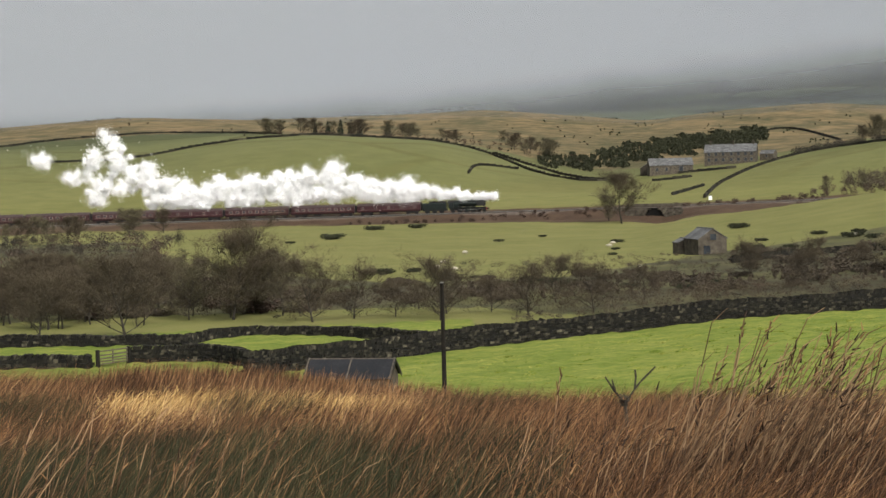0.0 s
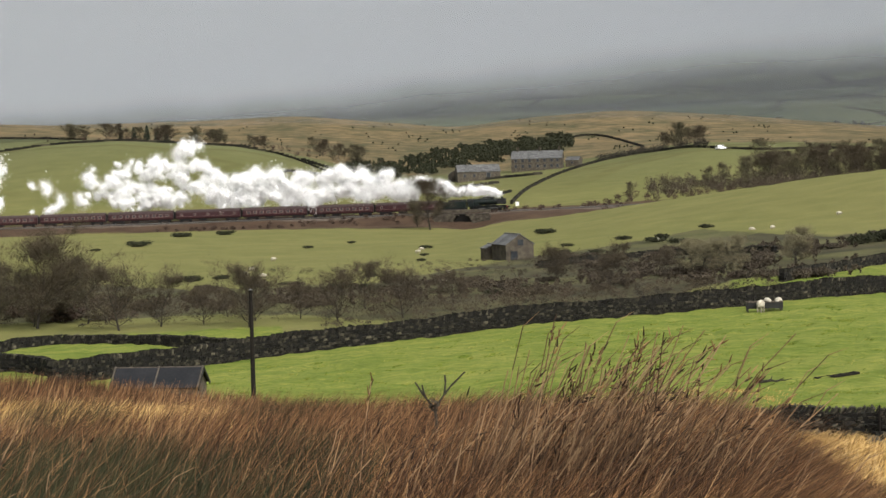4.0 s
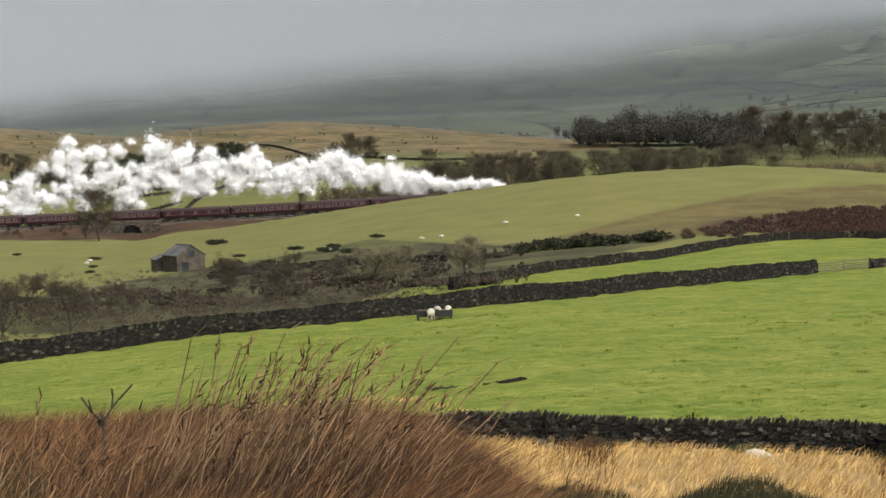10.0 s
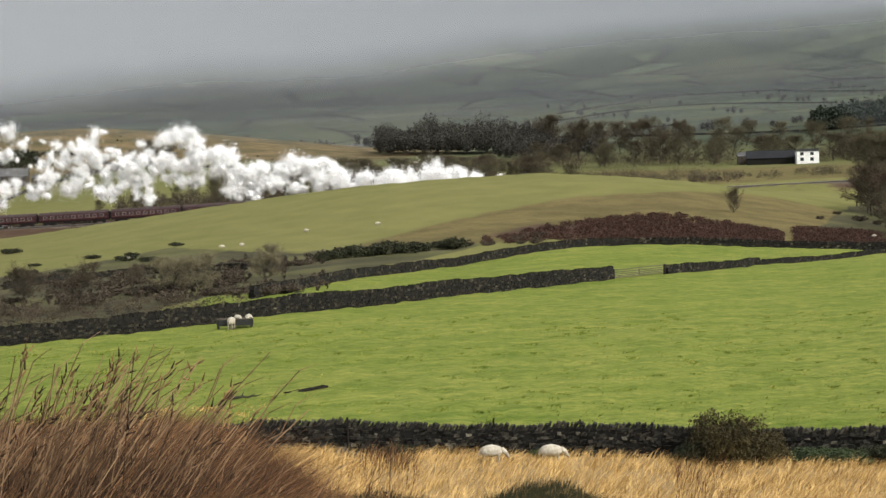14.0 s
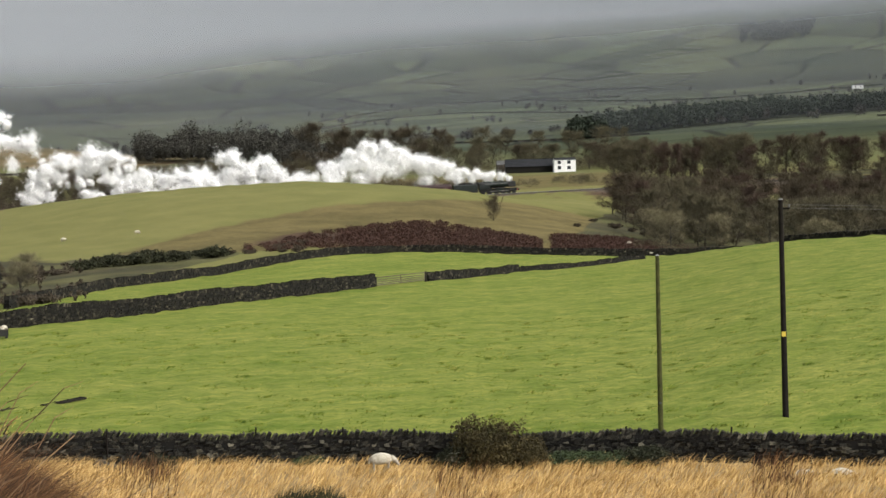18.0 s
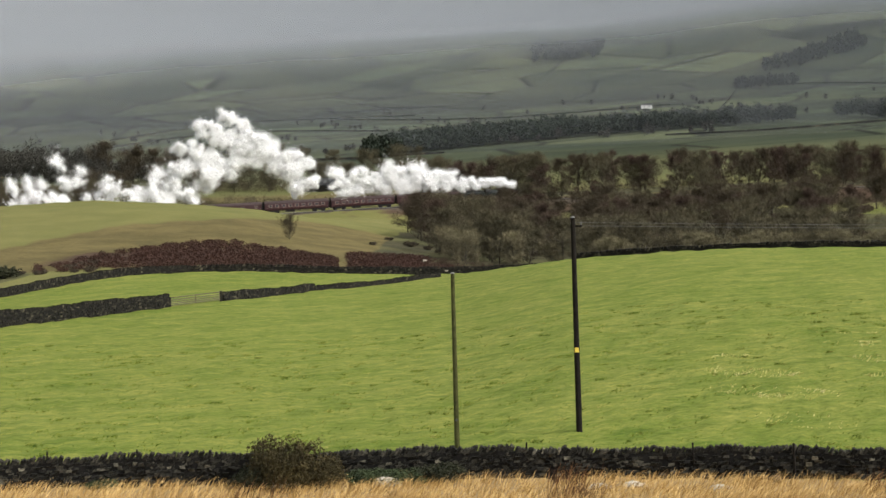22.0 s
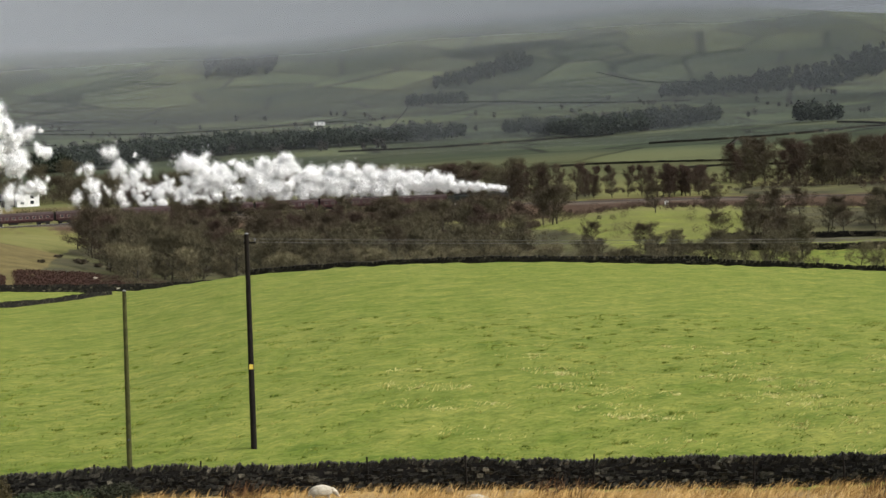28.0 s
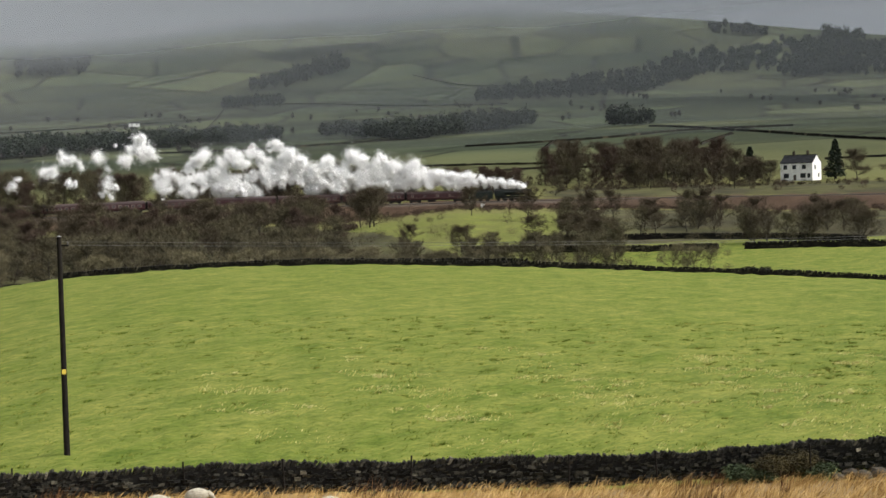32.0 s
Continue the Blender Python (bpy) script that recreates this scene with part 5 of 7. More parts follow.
# hedgerow trees behind the brow
scatter(OLIVE, 26, (48, 58.5), (275, 345), (4.2, 6.2), 23, (1.0, 1.4))
scatter(OLIVE + LOW, 14, (58.5, 66), (330, 395), (4.2, 6.0), 24, (1.0, 1.3))
plant(LOW[0], 60.5, 283, 3.4, 90, 1.0)
plant(LOW[2], 61.2, 285, 2.6, 91, 1.0)
for az, d, w in ((62.4, 268, 1.9), (62.9, 270, 1.5), (53.0, 262, 0.8), (55.6, 262, 0.8)):
    plant(GORSES[1], az, d, w, int(az * 100), 0.9)
scatter(OLIVE + BROAD, 34, (51.5, 66), (335, 430), (4.6, 6.6), 45, (1.1, 1.5))
scatter(OLIVE, 16, (47, 56), (262, 300), (3.2, 4.6), 46, (1.1, 1.5))
thicket(TWIG_RED, "low brown scrub below the railway", 150, (50, 68), (480, 560), (1.2, 2.8), 47, 0.13, 200)
scatter(RED + OLIVE + BROAD, 48, (35.5, 51), (590, 700), (8, 12), 48, (1.0, 1.4))
thicket(TWIG_OLIVE, "olive-brown bare hedgerow thorns", 126, (46, 62), (262, 345), (1.3, 2.9), 54, 0.075, 330)
thicket(TWIG_OLIVE, "olive-brown bare hedgerow thorns", 108, (50, 68), (345, 430), (1.4, 2.9), 55, 0.09, 300)
thicket(TWIG_OLIVE, "olive-brown bare hedgerow thorns", 90, (37, 50), (300, 420), (1.8, 3.6), 56, 0.09, 300)
# round the house
thicket(TWIG_RED, "brown undergrowth below the house trees", 90, (55.2, 61.8), (664, 735), (2.0, 4.2), 49)
thicket(TWIG, "bare hedge across the fields", 120, (50, 69), (644, 647), (1.2, 2.6), 58)
thicket(TWIG, "bare hedge across the fields", 150, (49, 69), (780, 784), (1.4, 3.2), 59, 0.26)
scatter(BROAD + OLIVE, 16, (56.5, 61.8), (690, 730), (9, 14), 49, (1.1, 1.5))
scatter(BROAD + RED, 22, (55.4, 61.6), (672, 740), (11, 16.5), 25, (1.0, 1.35))
scatter(BROAD, 5, (65.6, 69), (610, 700), (8, 12), 26, (1.1, 1.4))
scatter(BROAD + OLIVE, 18, (58.5, 63.2), (640, 668), (6, 10.5), 59, (1.2, 1.5))
thicket(TWIG, "brown undergrowth before the house", 110, (57, 63.6), (630, 668), (2.0, 4.6), 33)
plant(OLIVE[2], 56.4, 606, 6.5, 92, 1.1)
thicket(TWIG_RED, "reddish-brown bramble and thorn scrub", 72, (56, 70), (540, 562), (1.0, 2.5), 27)
thicket(TWIG_RED, "reddish-brown bramble and thorn scrub", 21, (60, 66), (606, 650), (1.5, 3.2), 28)
plant(BROAD[0], 62.0, 628, 12, 93, 0.8)
# moor edge
scatter(BROAD + OLIVE, 34, (-5.6, 3.6), (868, 960), (4.5, 8), 50, (1.2, 1.7))
thicket(TWIG_RED, "reddish-brown bramble and thorn scrub", 46, (-5.6, 4.5), (862, 950), (1.6, 3.4), 51)
scatter(BROAD, 5, (12.3, 14.5), (810, 850), (5, 7.5), 29, (1.2, 1.5))
plant(OLIVE[1], 13.45, 806, 10.5, 69, 1.25)
plant(OLIVE[2], 13.6, 809, 9, 70, 1.2)
thicket(BARK, "dark thorn scrub along the moor wall", 90, (10.9, 14.4), (794, 812), (1.6, 4.2), 71, 0.2, 130)
scatter(OLIVE, 16, (27.5, 36), (800, 980), (9, 15), 30, (1.0, 1.3))
scatter(BROAD, 8, (26, 31), (850, 960), (14, 20), 31, (1.0, 1.3))


def conifer_kind(seed, h, label):
    rng = np.random.RandomState(seed)
    t = thing("conifer", label, "conifer", group="conifers")
    v, f = [], []
    for i in range(22):
        u = i / 21
        r = 0.19 * h * (1 - u) ** 0.75 + 0.15
        for j in range(7):
            a = rng.uniform(0, 6.28)
            leaf_heap(v, f, rng, (r * 0.6 * math.cos(a), r * 0.6 * math.sin(a), h * (0.08 + 0.9 * u)), (r * 0.55, r * 0.55, h * 0.035), 14, 0.032 * h, 0.2)
    part("foliage", mesh_from("foliage", v, f, CONIFER), None, t)
    tv, tf = [], []
    limb_faces(tv, tf, Vector((0, 0, -0.2)), Vector((0, 0, h * 0.95)), 0.025 * h, 0.01, 6)
    part("trunk", mesh_from("trunk", tv, tf, BARK), None, t)
    t["h"] = h
    return t


CON = conifer_kind(5, 14, "tall dark pointed conifer")
plant(CON, 62.5, 700, 12.5, 95, 1.7)
plant(CON, 65.1, 690, 14.5, 96, 1.5)
for i, az in enumerate((-4.0, -3.6, -3.2, -2.9, -2.6, -1.7)):
    plant(CON, az, 960 + 4 * i, 6.5 + (i % 3), 97 + i, 1.3)


def wood(name, label, az, d, h, n, seed, material=TWIG, shape=None, leaf=1.7, clump=30):
    """A far wood: many crowns of twigs in one mesh."""
    rng = np.random.RandomState(seed)
    v, f = [], []
    i = 0
    while i < n:
        a, k = rng.uniform(*az), rng.uniform(*d)
        if shape and not shape(a, k):
            continue
        i += 1
        hh = rng.uniform(0.6, 1.1) * h * (0.8 + 0.25 * math.sin(a * 7.1) * math.sin(a * 3.3 + k * 0.05))
        p = at(a, k)
        leaf_heap(v, f, rng, (p.x, p.y, p.z + hh * 0.58), (hh * 0.3, hh * 0.3, hh * 0.45), clump, leaf, 0.3)
    ob = new(name, mesh_from(name, v, f, material))
    tagged(ob, label, "woodland", kind="stuff")


wood("far_wood", "dark bare wood beyond the railway", (20.7, 26.2), (1000, 1100), 19, 420, 41, FAR_TWIG, lambda a, k: k > 1000 + abs(a - 23.5) * 6, 0.55, 320)
wood("far_wood", "taller bare trees in the heart of the wood", (21.9, 25.0), (1030, 1090), 25, 130, 39, FAR_TWIG, None, 0.6, 300)
wood("far_wood", "dark bare wood on the valley side", (24.4, 27.6), (890, 960), 13, 110, 40, FAR_TWIG, None, 0.6, 230)
wood("far_wood", "dark gorse scrub above the farm", (3.0, 10.2), (790, 1060), 2.3, 2000, 42, GORSE, lambda a, k: abs(k - (845 + 19 * (a - 3))) < (22 + 9 * min(a - 2, 5)) * (0.6 + 0.6 * math.sin(a * 2.3 + k * 0.05) ** 2), 0.75, 20)
def along(centre, half):
    """Keeps to a strip: centre and half width by bearing."""
    return lambda a, k: abs(k - node(a, centre)) < node(a, half)


wood("far_wood", "dark plantation on the fell", (34.3, 47.8), (1050, 1640), 17, 1700, 43, CONIFER, along([(34, 1130), (37, 1290), (40, 1390), (44, 1470), (47.5, 1510)], [(34, 25), (35.5, 60), (38, 75), (42, 60), (46, 45), (47.8, 15)]), 1.3, 90)
wood("far_wood", "dark plantation on the fell", (49.0, 55.8), (1280, 1760), 19, 620, 44, CONIFER, along([(49, 1590), (51.5, 1410), (53, 1500), (55.5, 1610)], [(49, 15), (51, 45), (53, 100), (54.5, 70), (55.8, 20)]), 1.4, 90)
wood("far_wood", "dark hillside wood climbing the fell", (54.0, 69), (1950, 2750), 20, 1100, 45, CONIFER, along([(54, 2120), (57, 2180), (59, 2230), (61, 2420), (63, 2480), (65.5, 2500), (69, 2500)], [(54, 50), (57, 100), (59, 120), (61, 100), (63, 90), (63.6, 180), (69, 180)]), 1.5, 170)
wood("far_wood", "small dark copse high on the fell", (39.7, 41.9), (2560, 2680), 24, 90, 46, CONIFER, lambda a, k: True, 1.6, 240)
wood("far_wood", "dark copse on the open fell", (46.9, 50.0), (2330, 2520), 20, 120, 47, CONIFER, lambda a, k: abs(k - (2350 + 50 * (a - 47))) < 40, 1.5, 220)
wood("far_wood", "dark copse on the open fell", (46.0, 47.9), (2150, 2230), 17, 60, 48, CONIFER, None, 1.4, 220)
wood("far_wood", "square dark copse below the fell", (58.15, 59.5), (1400, 1450), 18, 60, 49, CONIFER, None, 1.5, 90)
wood("far_wood", "misty bare trees in the valley bottom", (6, 22), (1500, 1750), 14, 150, 50, FAR_TWIG, lambda a, k: math.sin(a * 3.1) + math.sin(a * 7.3 + 1) > 0.1, 1.1, 70)
wood("far_wood", "misty bare trees along far field edges", (20, 46), (1250, 1320), 11, 110, 51, FAR_TWIG, lambda a, k: math.sin(a * 4.1) + math.sin(a * 9.3 + 2) > 0.3, 0.9, 60)
wood("far_wood", "misty hedgerow trees across the fell fields", (24, 68), (1600, 2100), 11, 170, 52, FAR_TWIG, lambda a, k: math.sin(a * 2.1 + k * 0.02) > 0.75, 1.1, 60)
wood("far_wood", "trees on the skyline of the fell", (61.3, 63.1), (2730, 2800), 19, 50, 54, CONIFER, None, 2.0, 120)
wood("far_wood", "trees on the skyline of the fell", (64.0, 70), (2700, 2800), 26, 70, 55, CONIFER, lambda a, k: math.sin(a * 3) > -0.3, 2.0, 90)


wood("moor_scrub", "dark gorse tufts dotted over the moor", (-12, 22), (880, 1270), 0.7, 60, 56, HEATHER, lambda a, k: math.sin(a * 1.7) + math.sin(k * 0.021 + a) > 0.6, 0.7, 16)
wood("moor_scrub", "dark gorse and heather patches on the moor", (-2, 17), (870, 1260), 0.9, 200, 58, GORSE, lambda a, k: math.sin(a * 2.9 + 2) * math.sin(k * 0.035 + a) > 0.55, 0.5, 24)
wood("moor_scrub", "dark scrub along the stream banks", (-16, 19), (168, 262), 1.2, 560, 57, HEATHER, lambda a, k: math.sin(a * 2.3 + 1) + math.sin(k * 0.11) > -0.2 and (k < 203 or a < -8 or a > 9), 0.2, 30)


# bracken: rust-brown stand on the bank
def bracken(az, d, n, seed, gap=None):
    rng = np.random.RandomState(seed)
    v, f = [], []
    for i in range(n):
        a, k = rng.uniform(*az), rng.uniform(*d)
        if gap and gap(a, k):
            continue
        p = at(a, k)
        leaf_heap(v, f, rng, (p.x, p.y, p.z + 0.28), (0.9, 0.9, 0.42), 52, 0.13, 0.2)
    tagged(new("bracken", mesh_from("bracken", v, f, BRACKEN)), "dead rust-brown bracken on the bank", "bracken", kind="stuff")


bracken((24.0, 33.3), (255, 312), 2600, 61, lambda a, k: k < node(a, TWO_D) + 7 + 6 * max(0, 27 - a) or k > 272 + 32 * max(0, 1 - abs(a - 29.6) / 4.4) ** 0.5 + 2 * math.sin(a * 9) or (a < 27 and random.Random(int(a * 90 + k)).random() < 0.6))
bracken((33.7, 39.3), (260, 318), 1300, 62, lambda a, k: k > 275 + 36 * max(0, 1 - abs(a - 35.8) / 3.4) ** 0.5)


# ---- more walls, near and far ----
stone_wall("wall_pen", [(-10, 117), (-9, 116.8), (-8, 116.2), (-7, 115), (-6.35, 111.5)], 1.15, 0.6, 0.33, "dark dry-stone wall beside the field gate")
stone_wall("wall_paddock", [(-8.3, 131), (-7.88, 133.5), (-7, 137), (-6.2, 139), (-4.15, 136), (-1.65, 129), (-0.5, 125.5)], 0.8, 0.55, 0.36, "low dark dry-stone wall curving behind the paddock", cope=0.18)
stone_wall("wall_stream", [(-15.5, 139.5), (-13.9, 137.5), (-11, 134), (-8.3, 131)], 0.95, 0.6, 0.4, "dark dry-stone wall before the stream wood", cope=0.18)
stone_wall("wall_gateway", [(-15.5, 117), (-12.3, 115), (-11.05, 113.8)], 0.9, 0.6, 0.4, "low dark dry-stone wall by the gateway")
FIELD_WALLS = "far field walls"
for table, h in (([(9.0, 232), (10.8, 244), (13.7, 252), (16.5, 232)], 1.0), ([(53.4, 352), (56.7, 346), (61.6, 332)], 1.3), ([(62.3, 331), (64.6, 326), (70, 325)], 1.3), ([(55.5, 366), (58, 364), (60.3, 363), (63.7, 350), (66, 340)], 1.3)):
    stone_wall("wall_field", table, h, 0.6, 0.9, "dark dry-stone wall dividing the valley fields", cope=0.25)


def field_wall(table, h=1.5, piece=2.2, label="dark dry-stone field wall seen far off"):
    """A far wall in coarse pieces."""
    heap = Heap()
    line = wall_line(table, piece)
    rng = np.random.RandomState(len(line) + int(table[0][1]))
    for a, b in zip(line[:-1], line[1:]):
        c = (a + b) / 2
        heap.stone((c[0], c[1], rest(*c) + h * 0.4), (piece * 0.54, 0.4, h * rng.uniform(0.5, 0.72)), math.atan2(b[1] - a[1], b[0] - a[0]), 0, 0.08)
    if heap.v:
        tagged(new("field_wall", heap.mesh("field_wall", STONE)), label, "stone wall", group=FIELD_WALLS, kind="structure")


for table in ([(-12.8, 782), (-11.5, 786), (-10.3, 789), (-9.1, 810), (-7.7, 832), (-5.9, 834), (-4.0, 833), (-2.5, 840), (-0.7, 846)], [(-16, 925), (-13.7, 943), (-12.4, 990), (-11.2, 1000), (-8.5, 993), (-6.1, 974), (-5.0, 930)],
              [(-0.8, 850), (0.7, 858), (2.1, 812), (2.7, 780), (3.9, 750), (5.4, 742)], [(1.6, 845), (3.1, 800), (4.0, 772), (5.2, 752)], [(0.8, 725), (1.0, 760), (1.7, 772), (2.5, 778)],
              [(8.2, 566), (8.5, 640), (8.8, 678), (9.7, 750), (10.8, 789), (12.0, 805), (13.8, 790), (14.7, 772), (16.7, 764), (18.3, 790), (20, 800)], [(9.5, 985), (10.5, 1030), (11.2, 1015), (11.9, 943), (12.4, 860)],
              [(6.6, 716), (7.3, 716), (8.0, 722)], [(7.4, 752), (8.8, 752), (9.3, 756)], [(7.2, 600), (7.9, 640), (8.2, 655)],
                                          [(26.0, 1860), (28.5, 1950), (31.2, 1958), (35, 1800)], [(28.4, 1319), (31.2, 1200), (33.8, 1150), (37, 1160)], [(26.4, 1966), (29.5, 2104), (32, 2104), (36, 2060)], [(33.4, 2073), (36.8, 1952), (39.4, 1906), (44, 1990)],
              [(43.8, 1279), (47.4, 1275), (51, 1385), (52.5, 1420)], [(53.6, 1121), (58, 1125), (60.9, 1214), (64, 1230)], [(49.7, 907), (52.2, 922), (57, 900)], [(47, 2200), (48.8, 2183), (51, 2090), (55, 2054)],
              [(52, 2403), (53.7, 2300), (55, 2300)], [(54.6, 867), (56.7, 881), (57.8, 870), (61.1, 860)], [(64.8, 880), (66.6, 888), (70, 890)], [(59.4, 1335), (62.9, 1129), (66.6, 985), (70, 960)], [(36.5, 1300), (37.2, 1500), (38, 1900)], [(45, 1600), (45.4, 1800), (46, 2150)], [(21, 1500), (26, 1560), (30, 1620)], [(56, 1000), (56.4, 1120)], [(61, 1000), (62, 1120)]):
    field_wall(table, 0.95 if table[0][1] < 1000 else 1.3, 2.2 if table[0][1] < 700 else 4.0)


# ---- buildings ----
def building(name, label, category, az, d, w, depth, eave, ridge, wall, roof, turn=0.0, windows=(), gable=(), chimneys=(), door=None, lift=0.0):
    """A gabled building, its long front towards the viewer when turn is 0. windows: x, z, width, height on the front; gable: y, z, width, height on the +x end."""
    t = thing(name, label, category, Matrix.Translation(at(az, d, lift)) @ Matrix.Rotation(radians(turn - az), 4, "Z"))
    out = [(-depth / 2, -1.2), (-depth / 2, eave), (0, ridge), (depth / 2, eave), (depth / 2, -1.2)]
    part("wall", extrude(out, -w / 2, w / 2), wall, t)
    slope = math.hypot(depth / 2, ridge - eave)
    tilt = math.atan2(ridge - eave, depth / 2)
    for s in (-1, 1):
        h = Heap()
        rows = max(4, int(slope / 0.55))
        for i in range(rows):
            u = (i + 0.5) / rows * 1.06 - 0.06
            y, z = s * (depth / 2) * (1 - u), eave + (ridge - eave) * u
            n = max(3, int(w / 1.6))
            for j in range(n):
                h.stone((-w / 2 - 0.15 + (j + 0.5) * (w + 0.3) / n, y, z + 0.1), ((w + 0.3) / n * 0.49, slope / rows * 0.6, 0.05), 0, 0, 0.04)
        me = h.mesh("roof", roof)
        # tilt each course into the plane of the roof
        co = np.array([v.co for v in me.vertices]).reshape(-1, 8, 3)
        mid = co.mean(1, keepdims=True)
        rel = co - mid
        ca, sa = math.cos(tilt), math.sin(tilt) * -s
        rel = np.stack([rel[..., 0], rel[..., 1] * ca - rel[..., 2] * sa, rel[..., 1] * sa + rel[..., 2] * ca], -1)
        me.vertices.foreach_set("co", (mid + rel).ravel())
        part("roof", me, None, t)["kind"] = "stuff"
    part("ridge", box(w + 0.3, 0.35, 0.14, 0, 0, ridge + 0.06, 0.03), roof, t)
    for x in chimneys:
        c = part("chimney", box(0.9, 0.7, 1.9, x, 0, ridge - 0.5, 0.05), wall if wall is not WHITEWASH else FARM_STONE, t)
        for dx in (-0.22, 0.22):
            part("chimney_pot", rod((x + dx, 0, ridge + 1.4), (x + dx, 0, ridge + 1.8), 0.13, 0.11), BRACKEN, c)
    for x, z, ww, hh in windows:
        k = part("window", box(ww + 0.2, 0.1, hh + 0.2, x, -depth / 2 - 0.02, z, 0.02), SLATE if wall is not WHITEWASH else STONE, t)
        part("pane", box(ww, 0.06, hh, x, -depth / 2 - 0.06, z + 0.1), GLASS_DARK, k)
    for y, z, ww, hh in gable:
        k = part("window", box(0.1, ww + 0.15, hh + 0.15, w / 2 + 0.02, y, z, 0.02), FARM_STONE, t)
        part("pane", box(0.06, ww, hh, w / 2 + 0.06, y, z + 0.07), GLASS_DARK, k)
    if door is not None:
        part("door", box(1.1, 0.1, 2.1, door, -depth / 2 - 0.03, 0, 0.02), TIMBER, t)
    return t


building("field_barn", "ruined stone field barn with a gable loft opening", "barn", 8.2, 262, 5.4, 4.3, 2.2, 3.6, FARM_STONE, SLATE, -68, gable=((0.1, 2.0, 0.9, 0.85), (-0.9, 0.0, 1.0, 1.2)))
building("barn_lean_to", "low stone lean-to against the field barn", "barn", 7.52, 266, 2.0, 2.6, 1.6, 2.2, FARM_STONE, SLATE, -68)
building("farmhouse", "long grey stone farmhouse with stone-slate roof and chimneys", "farmhouse", 9.05, 785, 22, 8, 5.0, 8.2, FARM_STONE, SLATE, -6, [(x, z, 1.0, 1.2) for z in (1.0, 3.4) for x in (-9, -6, -3, 0.5, 3.5, 6.5, 9)], chimneys=(-8.5, 1.0, 9.5), door=2.0)
building("stone_barn", "long grey stone barn with stone-slate roof", "barn", 7.15, 757, 18, 8, 3.6, 6.4, FARM_STONE, SLATE, 8, [(-6, 1.2, 0.9, 1.2), (-2, 1.2, 0.9, 1.2), (4, 1.0, 1.6, 2.0)], door=0.8)
building("stone_barn", "small stone outbuilding at the farm", "barn", 10.2, 788, 6, 5, 2.4, 3.8, FARM_STONE, SLATE, -20, [(0, 0.8, 0.8, 0.9)])
building("stone_barn", "narrow stone building joining the farm range", "barn", 6.5, 764, 4.5, 7, 2.8, 5.0, FARM_STONE, SLATE, 80)
building("white_house", "white rendered two-storey house with slate roof and chimneys", "house", 64.05, 680, 12.6, 8, 6.4, 9.3, WHITEWASH, DARK_SLATE, -24, [(x, 4.1, 1.3, 1.4) for x in (-4.3, -0.8, 3.0)] + [(x, 0.9, 1.9, 1.5) for x in (-4.0, 2.6)] + [(4.9, 0.9, 0.9, 1.4)], gable=((-1.5, 4.0, 0.9, 1.3), (1.5, 1.2, 0.9, 1.3)), chimneys=(-2.6, 2.9), door=-0.6)
building("white_cottage", "white gabled cottage at the end of a dark barn", "cottage", 34.12, 764, 9.0, 7, 5.0, 5.8, WHITEWASH, DARK_SLATE, 6, [(-2.4, 3.3, 1.2, 1.1), (1.6, 3.3, 1.2, 1.1), (-2.4, 1.0, 1.2, 1.2), (1.6, 1.0, 1.2, 1.2)])
building("long_barn", "long dark slate-roofed barn beside the cottage", "barn", 33.0, 772, 20, 10, 2.6, 5.6, STONE, DARK_SLATE, 2)
building("stone_barn", "small pale stone barn beside the trees", "barn", 32.15, 780, 4.6, 5, 3.4, 5.0, FARM_STONE, SLATE, 4)
building("white_cottage", "tiny white cottage high on the fell", "cottage", 43.23, 1940, 11, 6, 3.2, 4.6, WHITEWASH, DARK_SLATE, 5, [(-2.5, 1.2, 1.2, 1.2), (2.5, 1.2, 1.2, 1.2)], lift=0.5)
building("stone_barn", "pale barn beneath the dark plantation", "barn", 53.4, 1500, 9, 6, 3.5, 6, FARM_STONE, SLATE, 20)
for i, (a, d) in enumerate(((15.4, 1560), (16.1, 1540), (16.7, 1590), (17.3, 1550), (17.9, 1600), (18.6, 1570), (19.2, 1590), (20.1, 1560), (19.7, 1630))):
    building("village_house", "grey stone village house half lost in mist", "house", a, d, 11, 7, 5, 7.5, FARM_STONE, SLATE, 40 * (i % 3) - 40, [(-2.5, 1.0, 1.1, 1.3), (2.5, 1.0, 1.1, 1.3), (0, 3.4, 1.1, 1.2)], chimneys=(4.5,))


def build_bridge():
    """The stone under-bridge that carries the line over the stream lane."""
    p, yaw, c = on_track(np.interp(6.95, TR_AZ, TR_S), -11.0)
    t = thing("railway_bridge", "stone arched underbridge through the embankment", "bridge", Matrix.Translation((p[0], p[1], p[2])) @ Matrix.Rotation(yaw, 4, "Z"))
    h = Heap()
    for i in range(24):
        for k in range(11):
            x, z = -8.4 + i * 0.7 + (k % 2) * 0.35, -6.6 + k * 0.6
            if abs(x) < 3.2 and (z < -3.6 or math.hypot(x, z + 3.6) < 3.2):
                continue
            h.stone((x, -1.0, z), (0.34, 0.5, 0.29), 0, 0, 0.06)
    st = part("abutment", h.mesh("abutment", FARM_STONE), None, t)
    st["kind"] = "stuff"
    # no open vault: a solid dark block imitates the shade under the arch
    part("arch_shade", box(6.6, 2.6, 6.2, 0, 0.8, -6.6), CORE_SHADE, t, "solid dark block painting the shade in the arch")
    part("parapet", box(16.6, 0.5, 0.9, 0, -1.05, 0.0, 0.05), FARM_STONE, t)


build_bridge()


